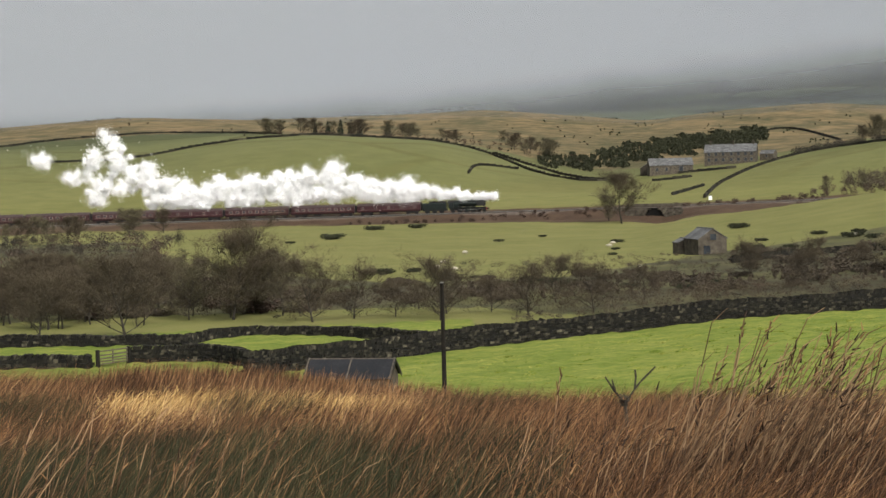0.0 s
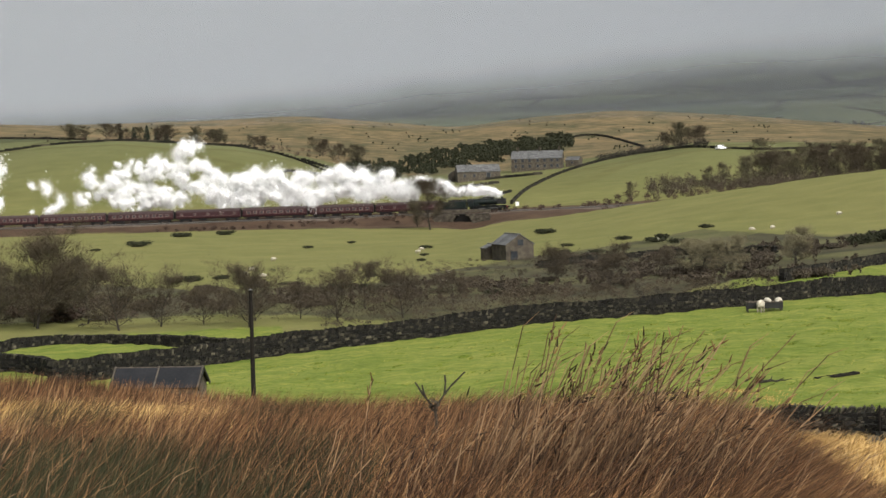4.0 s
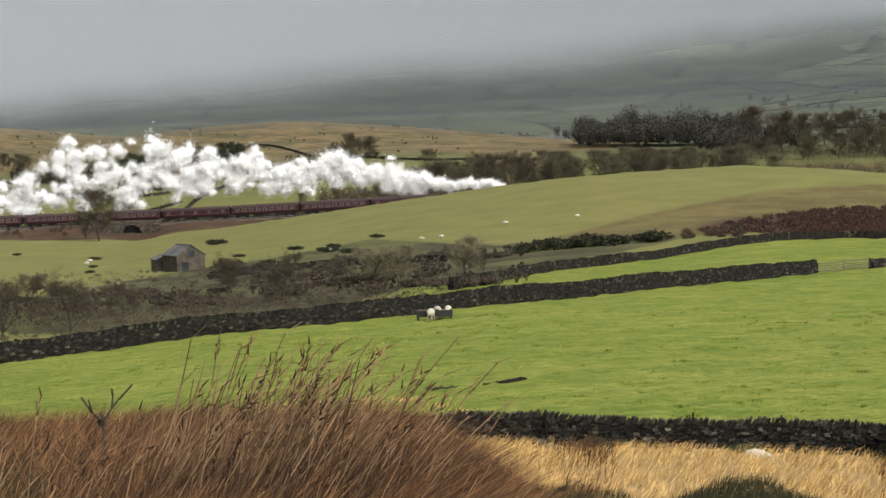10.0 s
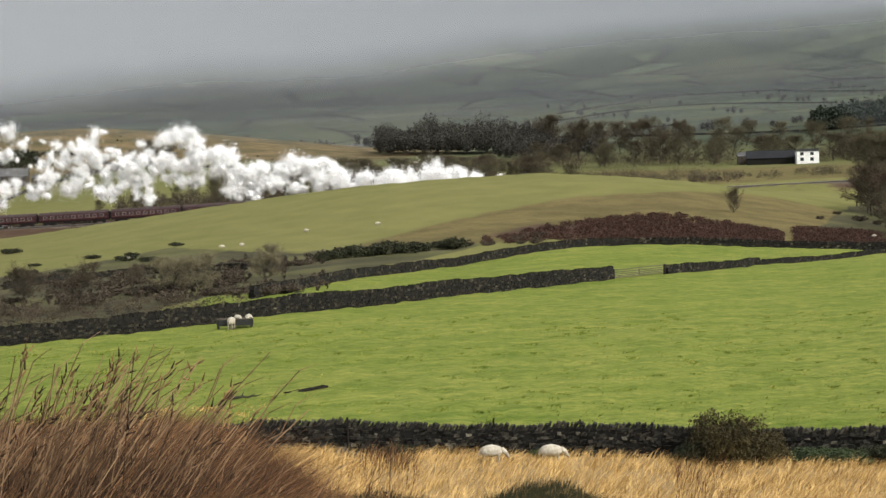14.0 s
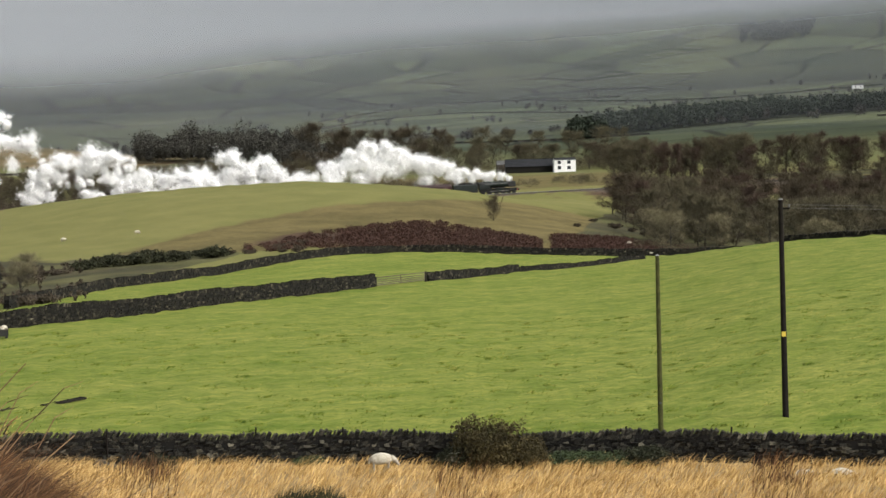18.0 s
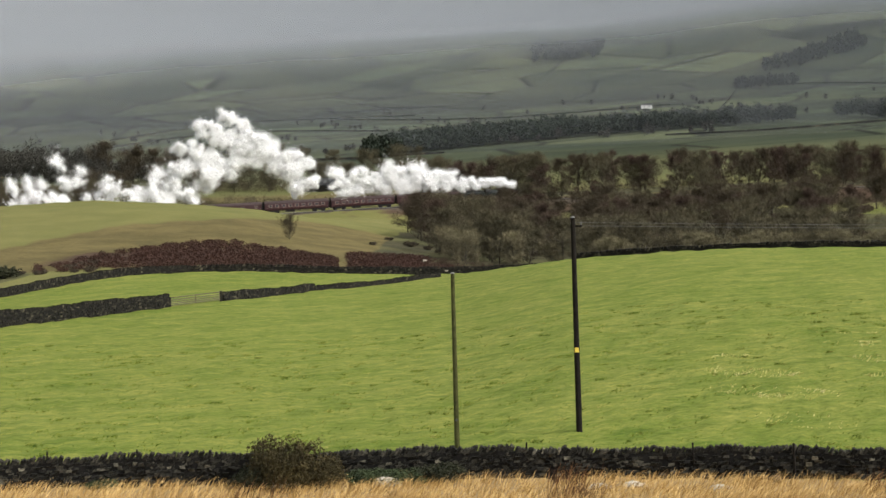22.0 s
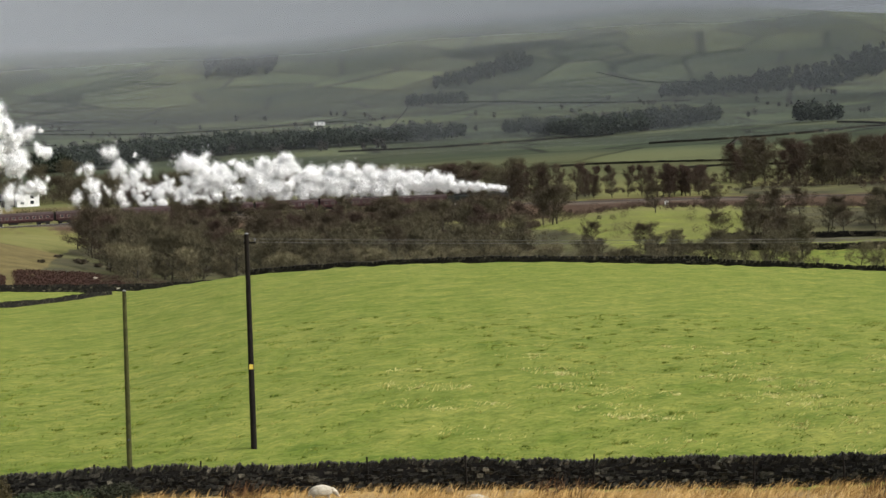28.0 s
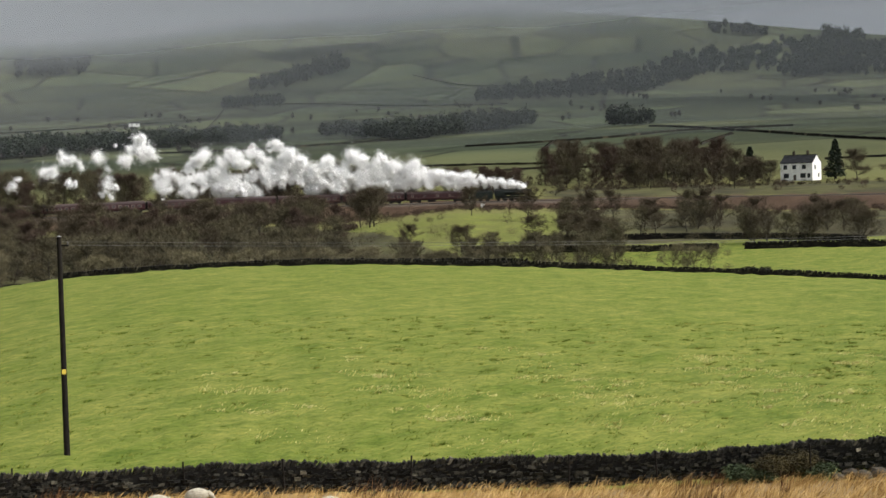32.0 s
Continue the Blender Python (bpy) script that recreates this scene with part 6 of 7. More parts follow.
def build_shed():
    t = thing("field_shelter", "low timber field shelter with a dark sheet roof", "shed", Matrix.Translation(at(-3.05, 86)) @ Matrix.Rotation(radians(3.05 - 13), 4, "Z"))
    for y in (-1.2, 1.2):
        part("side_wall", box(3.9, 0.06, 1.1, 0, y, 0), TIMBER, t)
    for x in (-1.95, 1.95):
        part("gable_wall", extrude([(-1.2, 0), (-1.2, 1.1), (0, 1.85), (1.2, 1.1), (1.2, 0)], x - 0.03, x + 0.03), TIMBER, t)
    for s in (-1, 1):
        m = Matrix.Translation((0, s * 0.66, 1.5)) @ Matrix.Rotation(radians(-32 * s), 4, "X")
        for i in range(2):
            r = part("roof_sheet", box(2.0, 1.62, 0.04, -1.03 + 2.06 * i, 0, 0.02, 0, m), DARK_SLATE, t, "dark bitumen roof sheet")
        for x in (-2.08, 0, 2.08):
            part("batten", box(0.06, 1.66, 0.04, x, 0, 0.06, 0, m), TIMBER, t)
    part("ridge_board", box(4.2, 0.12, 0.06, 0, 0, 1.92), TIMBER, t)
    for s in (-1, 1):
        part("bargeboard", box(0.05, 1.66, 0.16, 2.12, 0, -0.1, 0, Matrix.Translation((0, s * 0.66, 1.5)) @ Matrix.Rotation(radians(-32 * s), 4, "X")), BLACK, t, "black bargeboard")


build_shed()


def build_pole(name, label, az, d, h, r, material, lean=0.0, plate=None, marker=None):
    t = thing(name, label, "utility pole", Matrix.Translation(at(az, d, -0.1)) @ Matrix.Rotation(radians(-az), 4, "Z") @ Matrix.Rotation(radians(lean), 4, "Y"))
    part("shaft", rod((0, 0, 0), (0, 0, h), r, r * 0.72, 14), material, t)
    part("cap", rod((0, 0, h), (0, 0, h + 0.06), r * 0.8, r * 0.3, 14), STEEL, t)
    if plate:
        part("warning_plate", box(0.17, 0.02, 0.2, 0, -r * 0.93, plate, 0.005), YELLOW, t, "yellow warning plate")
    if marker:
        part("number_plate", box(0.1, 0.02, 0.09, 0, -r * 0.97, marker, 0.005), SLATE, t, "small pale plate")
    return t


build_pole("utility_pole", "dark creosoted wooden pole standing in pasture", -0.13, 88, 5.55, 0.125, POLE_WOOD, 0.0, marker=0.25)
build_pole("utility_pole", "thin moss-green wooden pole behind the wall", 36.98, 71.5, 7.3, 0.11, POLE_MOSS, -0.0, marker=1.45)
pole = build_pole("utility_pole", "tall dark creosoted pole with yellow plate", 40.87, 76, 9.15, 0.135, POLE_WOOD, -0.35, plate=3.5)
part("insulator_arm", box(0.5, 0.08, 0.08, 0.12, 0, 8.75), POLE_WOOD, pole)
for x in (-0.08, 0.34):
    part("insulator", rod((x, 0, 8.83), (x, 0, 8.96), 0.03, 0.025), WIRE, pole)


def build_wires():
    for k, dz in enumerate((0.0, -0.14)):
        a, b = at(40.87, 76, 8.85 + dz), at(80, 165, 8.2 + dz)
        v, f = [], []
        for i in range(25):
            u = i / 24
            p = a.lerp(b, u) - Vector((0, 0, 0.9 * 4 * u * (1 - u)))
            v += [tuple(p + Vector(o) * 0.007) for o in ((0, -1, 0), (0, 0, 1), (0, 1, 0), (0, 0, -1))]
            if i:
                f += [(4 * i - 4 + j, 4 * i - 4 + (j + 1) % 4, 4 * i + (j + 1) % 4, 4 * i + j) for j in range(4)]
        tagged(new("overhead_wire", mesh_from("overhead_wire", v, f, WIRE)), "thin sagging overhead wire", "cable", group="overhead wires")


build_wires()


def build_gate(az0, d0, az1, d1, name="field_gate", label="grey five-barred field gate, shut", h=1.1):
    a, b = at(az0, d0), at(az1, d1)
    w = (b - a).length
    ux = (b - a).normalized()
    m = Matrix.Translation(a) @ Matrix.Rotation(math.atan2(ux.y, ux.x), 4, "Z") @ Matrix.Rotation(-math.asin(ux.z), 4, "Y")
    t = thing(name, label, "gate", m)
    for z in (0.16 * h, 0.33 * h, 0.51 * h, 0.73 * h, h):
        part("bar", box(w - 0.1, 0.04, 0.08, w / 2, 0, z), TIMBER, t)
    for x in (0.1, w / 2, w - 0.1):
        part("upright", box(0.09, 0.05, h, x, 0.03, 0.12), TIMBER, t)
    for x in (0, w):
        part("gatepost", box(0.22, 0.22, h + 0.25, x, 0, -0.1, 0.03), STONE, t, "rough stone gatepost")


build_gate(28.05, 178, 29.65, 186, h=0.9)
build_gate(-11.0, 113.8, -10.05, 116.6, h=0.95)


# ---- sheep and feeding things ----
def build_sheep():
    """A grazing ewe, about 1.15 m long, facing +x."""
    t = thing("sheep", "off-white woolly sheep grazing", "sheep", group="sheep in the fields")
    bm = bmesh.new()
    bmesh.ops.create_icosphere(bm, subdivisions=3, radius=1)
    for v in bm.verts:
        k = 1 + 0.07 * noise.noise(v.co * 4) + 0.05 * noise.noise(v.co * 9)
        v.co = Vector((v.co.x * 0.52 * k, v.co.y * 0.27 * k, v.co.z * 0.3 * k + 0.58))
        if v.co.z < 0.45:
            v.co.z = 0.45 - (0.45 - v.co.z) * 0.6
    part("fleece", bm, FLEECE, t)
    bm = bmesh.new()
    add_rod(bm, (0.44, 0, 0.68), (0.66, 0, 0.5), 0.13, 0.1, 10)
    part("neck", bm, FLEECE, t)
    bm = bmesh.new()
    add_rod(bm, (0.62, 0, 0.54), (0.8, 0, 0.3), 0.1, 0.055, 10)
    hd = part("head", bm, SHEEP_FACE, t, "pale sheep's head")
    for y in (-0.1, 0.1):
        part("ear", box(0.04, 0.13, 0.05, 0.64, y * 1.2, 0.53, 0.01), SHEEP_FACE, hd)
    for x in (-0.34, 0.32):
        for y in (-0.14, 0.14):
            part("leg", rod((x, y, -0.02), (x, y, 0.45), 0.035, 0.06, 8), SHEEP_FACE, t)
    part("tail", rod((-0.5, 0, 0.65), (-0.56, 0, 0.4), 0.05, 0.04, 8), FLEECE, t)
    return t


SHEEP = build_sheep()
FLOCK = [
         (0.62, 300, 20), (-0.06, 261, 160), (-0.26, 246, 30), (0.27, 238, 10), (6.13, 223, 80), (5.93, 203, 20), (5.3, 328, 0), (5.2, 312, 170), (18.37, 306, 20), (20.65, 304, 200), (16.33, 292, 40), (15.7, 292, 0)]
FLOCK2 = [(16.3, 790, 0), (16.45, 800, 90), (17.4, 860, 30), (16.1, 770, 140), (-12.6, 900, 0), (-12.4, 890, 60), (-12.0, 905, 20), (-13.5, 880, 20), (-9.5, 900, 90), (12.8, 286, 120), (36.1, 290, 20), (38.0, 262, 170), (36.8, 250, 10), (64.2, 430, 30), (56.5, 400, 0), (57.1, 404, 50),
          (15.93, 129.1, 75), (16.14, 130.95, -70), (16.48, 130.95, -100)]
for i, (a, d, turn) in enumerate(FLOCK + FLOCK2):
    m = Matrix.Translation(at(a, d, 0.0)) @ Matrix.Rotation(radians(turn - a), 4, "Z") @ Matrix.Scale(1.0 if 125 < d < 135 else 0.78, 4)
    if i == 0:
        SHEEP.matrix_basis = m
    else:
        copy_thing(SHEEP, Matrix()).matrix_basis = m


# a few of them wander along the wall: time, bearing
for far, walk_rows in ((63.6, [(0, 26.1, -0.42), (13, 26.0, -0.3), (14, 25.95, -0.05), (16.6, 29.05, -0.05), (17, 29.55, -0.05), (17.4, 29.95, -0.05), (19, 31.6, -0.05), (21, 34.4, -0.2), (21.4, 34.65, -0.3), (32, 34.7, -0.45)]),
                       (63.4, [(0, 21.5, -0.75), (10.6, 21.5, -0.75), (12, 23.5, -0.2), (14, 24.05, -0.05), (16.6, 26.6, -0.05), (17.4, 27.5, -0.05), (18.2, 28.3, -0.05), (19, 29.2, -0.05), (20, 29.85, -0.05), (22, 31.3, -0.2), (32, 31.4, -0.3)]),
                       (62.8, [(0, 42.85, -0.45), (26, 42.5, -0.45), (28, 42.95, -0.05), (29, 44.2, -0.05), (30, 44.6, -0.05), (31, 44.75, -0.05), (32, 44.85, -0.05)]), (62.6, [(0, 41.4, -0.5), (29, 41.5, -0.5), (30, 41.9, -0.4), (31, 42.6, -0.3), (32, 43.6, -0.2)]),
                       (62.3, [(0, 45.1, -0.45), (25, 45.3, -0.5), (29, 48.6, -0.42), (31, 48.9, -0.42), (32, 49.0, -0.42)])):
    MOVES.append((copy_thing(SHEEP, Matrix()), [(t, Matrix.Translation(at(a, far, up)) @ Matrix.Rotation(radians(-a), 4, "Z")) for t, a, up in walk_rows]))


def build_trough():
    t = thing("feed_trough", "dark wooden sheep feeder with a pale rim", "feed trough", Matrix.Translation(at(16.04, 130)) @ Matrix.Rotation(radians(-16 + 6), 4, "Z"))
    part("front_board", box(2.5, 0.05, 0.42, 0, -0.4, 0.22), BLACK, t)
    part("back_board", box(2.5, 0.05, 0.42, 0, 0.4, 0.22), BLACK, t)
    part("bottom", box(2.5, 0.8, 0.05, 0, 0, 0.2), TIMBER, t)
    for x in (-1.25, 1.25):
        part("end_board", box(0.05, 0.85, 0.42, x, 0, 0.22), BLACK, t)
        for y in (-0.36, 0.36):
            part("leg", box(0.09, 0.09, 0.24, x * 0.95, y, -0.02), BLACK, t)
    for y in (-0.42, 0.42):
        part("rim", box(2.6, 0.08, 0.06, 0, y, 0.64), TIMBER, t, "pale weathered rim")


build_trough()


def build_hurdle():
    p = at(18.22, 88)
    t = thing("sheep_hurdle", "dark timber hurdle lying on the grass", "hurdle", Matrix.Translation(p) @ Matrix.Rotation(radians(14), 4, "Z") @ Matrix.Rotation(radians(-4), 4, "Y"))
    for y in (-0.2, 0.2):
        part("rail", box(2.3, 0.09, 0.09, 0, y, 0.02, 0.01), POLE_WOOD, t)
    for x in (-1.05, -0.35, 0.35, 1.05):
        part("rung", box(0.09, 0.44, 0.08, x, 0, 0.05), POLE_WOOD, t)


build_hurdle()


def build_branch(az, d, length, turn, seed):
    rng = random.Random(seed)
    t = thing("fallen_branch", "dark fallen branch lying on the pasture", "branch", Matrix.Translation(at(az, d, 0.1)) @ Matrix.Rotation(radians(turn), 4, "Z"))
    way = [Vector((-length / 2 + length * i / 6, rng.uniform(-0.08, 0.08), rng.uniform(0.0, 0.06))) for i in range(7)]
    v, f = [], []
    for i, p in enumerate(way):
        r = 0.09 - 0.01 * i
        v += [(p.x, p.y + r * math.cos(g), p.z + r * math.sin(g)) for g in np.linspace(0, 2 * math.pi, 7)[:-1]]
        if i:
            f += [(6 * i - 6 + j, 6 * i - 6 + (j + 1) % 6, 6 * i + (j + 1) % 6, 6 * i + j) for j in range(6)]
    f += [tuple(range(5, -1, -1)), tuple(range(36, 42))]
    part("stem", mesh_from("stem", v, f, BARK), None, t)
    for p in way[1:]:
        v, f = [], []
        limb_faces(v, f, p, p + Vector((rng.uniform(0.1, 0.4), rng.uniform(-0.3, 0.3), rng.uniform(0.05, 0.25))), 0.03, 0.01, 4)
        part("twig", mesh_from("twig", v, f, BARK), None, t)


build_branch(16.2, 86, 1.6, 12, 1)
build_branch(12.8, 82, 2.2, 10, 2)


def build_van():
    t = thing("white_van", "small white van parked on the moor lane", "van", Matrix.Translation(at(14.79, 768, 0.05)) @ Matrix.Rotation(radians(-14.8 + 35), 4, "Z"))
    part("body", extrude([(-0.9, 0.35), (-0.92, 1.2), (-0.8, 1.9), (0.8, 1.9), (0.92, 1.2), (0.9, 0.35)], -2.1, 1.0), VAN_WHITE, t)
    part("bonnet", extrude([(-0.9, 0.35), (-0.9, 1.1), (0.9, 1.1), (0.9, 0.35)], 1.0, 2.2), VAN_WHITE, t)
    part("windscreen", box(0.05, 1.5, 0.6, 1.02, 0, 1.2), GLASS_DARK, t)
    part("rear_window", box(0.05, 1.4, 0.5, -2.11, 0, 1.25), GLASS_DARK, t)
    for y in (-0.88, 0.88):
        part("side_window", box(0.9, 0.05, 0.5, 0.4, y, 1.25), GLASS_DARK, t)
        for x in (-1.4, 1.4):
            w = part("wheel", rod((x, y - 0.08, 0.32), (x, y + 0.08, 0.32), 0.32, n=16), BLACK, t)
            part("hubcap", rod((x, y * 1.1 - 0.01, 0.32), (x, y * 1.1 + 0.01, 0.32), 0.16, n=12), STEEL, w)


build_van()


def build_hut(az, d):
    t = thing("lineside_cabinet", "small white lineside cabinet beside the railway", "cabinet", Matrix.Translation(at(az, d)) @ Matrix.Rotation(radians(-az), 4, "Z"))
    part("case", box(1.1, 0.7, 1.3, 0, 0, 0, 0.03), VAN_WHITE, t)
    part("lid", box(1.25, 0.85, 0.1, 0, 0, 1.3, 0.02), ROOF_GREY, t)


build_hut(54.1, 562)
build_hut(61.2, 570)
build_hut(8.38, 552)

# ---- along the near wall: stakes, bushes, boulders ----
for i in range(13):
    az = 19.5 + 4.05 * i + 0.7 * math.sin(i * 2.3)
    t = thing("fence_stake", "thin weathered stake against the stone wall", "fence post", Matrix.Translation(at(az, 65.3)) @ Matrix.Rotation(radians(4 * math.sin(i * 1.7)), 4, "Y"), group="stakes along the wall")
    part("stake", rod((0, 0, -0.1), (0, 0, 1.3), 0.04, 0.033, 7), POLE_WOOD, t)

BIG = bush_kind("wall_bush", 91, GORSE, "dense dark-green gorse growing at the wall", n=7000, size=0.045, flat=0.75)
GREEN = bush_kind("wall_bush", 92, plain("green_bramble_leaf", (0.02, 0.03, 0.012), (0.06, 0.08, 0.03), 2, 0.9, jitter=0.35), "low green bramble growing at the wall", n=4500, size=0.05, flat=0.6)
OLIVEB = bush_kind("wall_bush", 93, plain("brown_gorse_leaf", (0.024, 0.021, 0.0075), (0.082, 0.064, 0.023), 2, 0.9, jitter=0.4), "brownish-green gorse beside the stone wall", n=11000, size=0.03, flat=0.8)
for k in (BIG, GREEN, OLIVEB):
    k["h"] = 1.0
for kind, az, d, r, wide in ((OLIVEB, 31.55, 63.6, 2.0, 0.85), (OLIVEB, 32.5, 63.8, 1.25, 1.0), (BIG, 30.6, 64.0, 0.95, 1.3), (GREEN, 34.2, 64.2, 0.8, 1.6), (GREEN, 35.3, 64.3, 0.75, 1.7), (BIG, 36.4, 64.3, 0.8, 1.4), (OLIVEB, 16.6, 67, 1.1, 1.5), (BIG, 17.5, 66.5, 0.85, 1.3), (OLIVEB, 15.6, 67, 0.8, 1.5),
                             (GREEN, 62.3, 65.5, 0.9, 1.6), (OLIVEB, 63.3, 65.8, 1.1, 1.4), (GREEN, 64.3, 66, 0.8, 1.5), (BIG, 21.0, 64.6, 0.55, 1.6), (GREEN, 25.8, 64.8, 0.5, 1.6), (BIG, 1.0, 62.5, 1.0, 1.6)):
    plant(kind, az, d, r, int(az * 10), wide)


def boulder(az, d, r, seed, pale=True):
    bm = bmesh.new()
    bmesh.ops.create_icosphere(bm, subdivisions=2, radius=r)
    off = Vector((seed * 3.3, 0, 0))
    for v in bm.verts:
        v.co *= 1 + 0.3 * noise.noise(v.co / r * 1.4 + off)
        v.co.z *= 0.7
    me = bpy.data.meshes.new("boulder")
    bm.to_mesh(me)
    bm.free()
    me.materials.append(FARM_STONE if pale else STONE)
    ob = tagged(new("boulder", me), "pale fallen boulder at the wall foot", "boulder", group="fallen stones")
    ob.matrix_basis = Matrix.Translation(at(az, d, r * 0.3)) @ Matrix.Rotation(seed, 4, "Z")


for i, (a, d, r) in enumerate(((65.4, 65.6, 0.34), (65.8, 65.4, 0.3), (66.2, 65.6, 0.36), (65.0, 65.3, 0.24), (19.3, 64.6, 0.3), (19.6, 64.4, 0.22), (20.6, 64.5, 0.25), (47.0, 64.8, 0.2), (54.0, 64.9, 0.22), (24.0, 64.6, 0.16))):
    boulder(a, d, r, i)


# ---- grass: blades bent by the wind ----
def blades(name, label, material, az, d, n, height, width, seed, lean=0.45, keep=None, clump=0.0, category="grass", curve=0.5):
    """Many tapered blades in one mesh; they bow to the viewer's right."""
    rng = np.random.RandomState(seed)
    a = rng.uniform(az[0], az[1], n)
    k = np.sqrt(rng.uniform(d[0] ** 2, d[1] ** 2, n))
    if clump:
        # gather the blades in tussocks
        ca, ck = rng.uniform(az[0], az[1], n // 55 + 1), np.sqrt(rng.uniform(d[0] ** 2, d[1] ** 2, n // 55 + 1))
        pick = rng.randint(0, len(ca), n)
        on = rng.uniform(size=n) < 0.75
        off = np.abs(rng.normal(size=n)) * clump
        th = rng.uniform(0, 6.283, n)
        k = np.where(on, ck[pick] + off * np.sin(th), k)
        a = np.where(on, ca[pick] + np.degrees(off * np.cos(th) / ck[pick]), a)
    if keep is not None:
        on = keep(a, k, rng)
        a, k = a[on], k[on]
    n = len(a)
    z = np.array([ground(p, q) for p, q in zip(a, k)])
    x, y = k * np.sin(np.radians(a)), k * np.cos(np.radians(a))
    h = rng.uniform(height[0], height[1], n)
    wd = rng.uniform(width[0], width[1], n) / 2
    swing = rng.normal(0, 0.85, n) - np.radians(a)
    ln = lean * h * rng.uniform(0.35, 1.5, n)
    dx, dy = np.cos(swing) * ln, np.sin(swing) * ln
    sx, sy = np.cos(np.radians(a)) * wd, -np.sin(np.radians(a)) * wd
    lev = ((0.0, 0.0, 1.0), (0.5, 0.5 ** (1 + curve), 0.8), (1.0, 1.0, 0.0))
    v = np.zeros((n, 5, 3))
    for i, (u, b, w) in enumerate(lev[:2]):
        for j, s in enumerate((-1, 1)):
            v[:, 2 * i + j] = np.stack([x + dx * b + s * sx * w, y + dy * b + s * sy * w, z - 0.03 + h * u], 1)
    v[:, 4] = np.stack([x + dx, y + dy, z + h * (1 - 0.25 * lean)], 1)
    base = 5 * np.arange(n)
    me = bpy.data.meshes.new(name)
    me.vertices.add(5 * n)
    me.vertices.foreach_set("co", v.ravel())
    loops = np.concatenate([np.stack([base, base + 1, base + 3, base + 2], 1), ], 1)
    tri = np.stack([base + 2, base + 3, base + 4], 1)
    me.loops.add(7 * n)
    me.loops.foreach_set("vertex_index", np.concatenate([loops, tri], 1).ravel())
    me.polygons.add(2 * n)
    st = (7 * np.arange(n))[:, None] + np.array([0, 4])
    me.polygons.foreach_set("loop_start", st.ravel())
    me.update(calc_edges=True)
    me.materials.append(material)
    tagged(new(name, me), label, category, kind="stuff")


def in_straw(a, k):
    """The pale dry patch on the bank."""
    return (a > -11) & (a < -1.2) & (k > 18.3 + 0.3 * np.abs(a + 5.5)) & (k < 22.6)


PALE_STRAW = grass_mat("pale_dead_grass", [(0.1, (0.3, 0.27, 0.08)), (0.5, (0.5, 0.46, 0.17)), (0.95, (0.66, 0.6, 0.3))])
blades("moor_grass", "windblown russet moor grass on the bank", RUSH_BROWN, (-18, 24), (7, 30), 120000, (0.26, 0.66), (0.003, 0.0075), 1, 0.62, lambda a, k, r: (~in_straw(a, k) | (r.uniform(size=len(a)) < 0.35)) & (k > 7 + 0.6 * np.maximum(0, a - 14.5)) & (r.uniform(size=len(a)) < 1.15 - 0.1 * np.maximum(0, a - 13) - 0.6 * (k < 15 + 0.8 * np.sin(a)) * (a < -1 + np.sin(k))), 0.35)
blades("moor_grass", "tall windblown russet grass on the near bank", RUSH_BROWN, (4.5, 16.5), (8, 14), 20000, (0.4, 0.78), (0.003, 0.007), 2, 0.8, None, 0.3)
blades("straw_grass", "pale dry straw grass on the bank", STRAW, (-11.5, -0.8), (17, 24), 8000, (0.25, 0.5), (0.007, 0.014), 3, 0.8, lambda a, k, r: in_straw(a, k) | (r.uniform(size=len(a)) < 0.15), 0.3)
blades("green_rush", "dark green rushes among the dry grass", RUSH_GREEN, (-18, 8), (7.5, 26), 80000, (0.28, 0.58), (0.0035, 0.0075), 4, 0.55, lambda a, k, r: (np.sin(a * 0.9 + 1) + np.sin(k * 0.7) + (12 - k) * 0.12 - 0.1 * np.maximum(0, a) > 0.0), 0.3)
blades("green_rush", "dark green rushes near at hand", RUSH_GREEN, (-18, -3), (7.5, 15), 26000, (0.28, 0.55), (0.0035, 0.007), 16, 0.6, None, 0.3)
blades("moor_grass", "dark brown rushes on the brow", RUSH_BROWN, (-10.5, 0), (24, 31), 11000, (0.4, 0.75), (0.008, 0.014), 5, 0.3, None, 0.5)
blades("straw_grass", "tall pale straw grass before the wall", STRAW, (12, 74), (46, 65.2), 66000, (0.2, 0.58), (0.009, 0.023), 6, 0.95, lambda a, k, r: k > 47 + np.maximum(0, (18 - a)) * 0.8, 0.7)
blades("green_rush", "dark rushes among the straw grass", RUSH_GREEN, (22.5, 29), (48, 57), 9000, (0.4, 0.75), (0.012, 0.024), 7, 0.3, lambda a, k, r: (np.abs(a - 25.6) < 3.0 - 0.25 * (k - 48)), 0.6)
blades("moor_grass", "russet grass tufts among the straw grass", RUSH_BROWN, (14, 74), (50, 65), 9000, (0.5, 0.95), (0.012, 0.024), 8, 0.4, lambda a, k, r: np.sin(a * 0.62 + 1.2) + 0.5 * np.sin(a * 1.9) > 0.75, 0.8)
blades("straw_grass", "thin straw grass on the lower bank", STRAW, (16, 74), (14, 46), 12000, (0.3, 0.55), (0.008, 0.016), 9, 0.5, None, 0.5)
blades("moor_grass", "russet grass thinning out down the bank", RUSH_BROWN, (12, 25), (24, 54), 16000, (0.3, 0.62), (0.007, 0.016), 14, 0.6, lambda a, k, r: r.uniform(size=len(a)) < np.clip((25 - a) / 9, 0, 1) * np.clip((56 - k) / 22, 0.1, 1), 0.6)
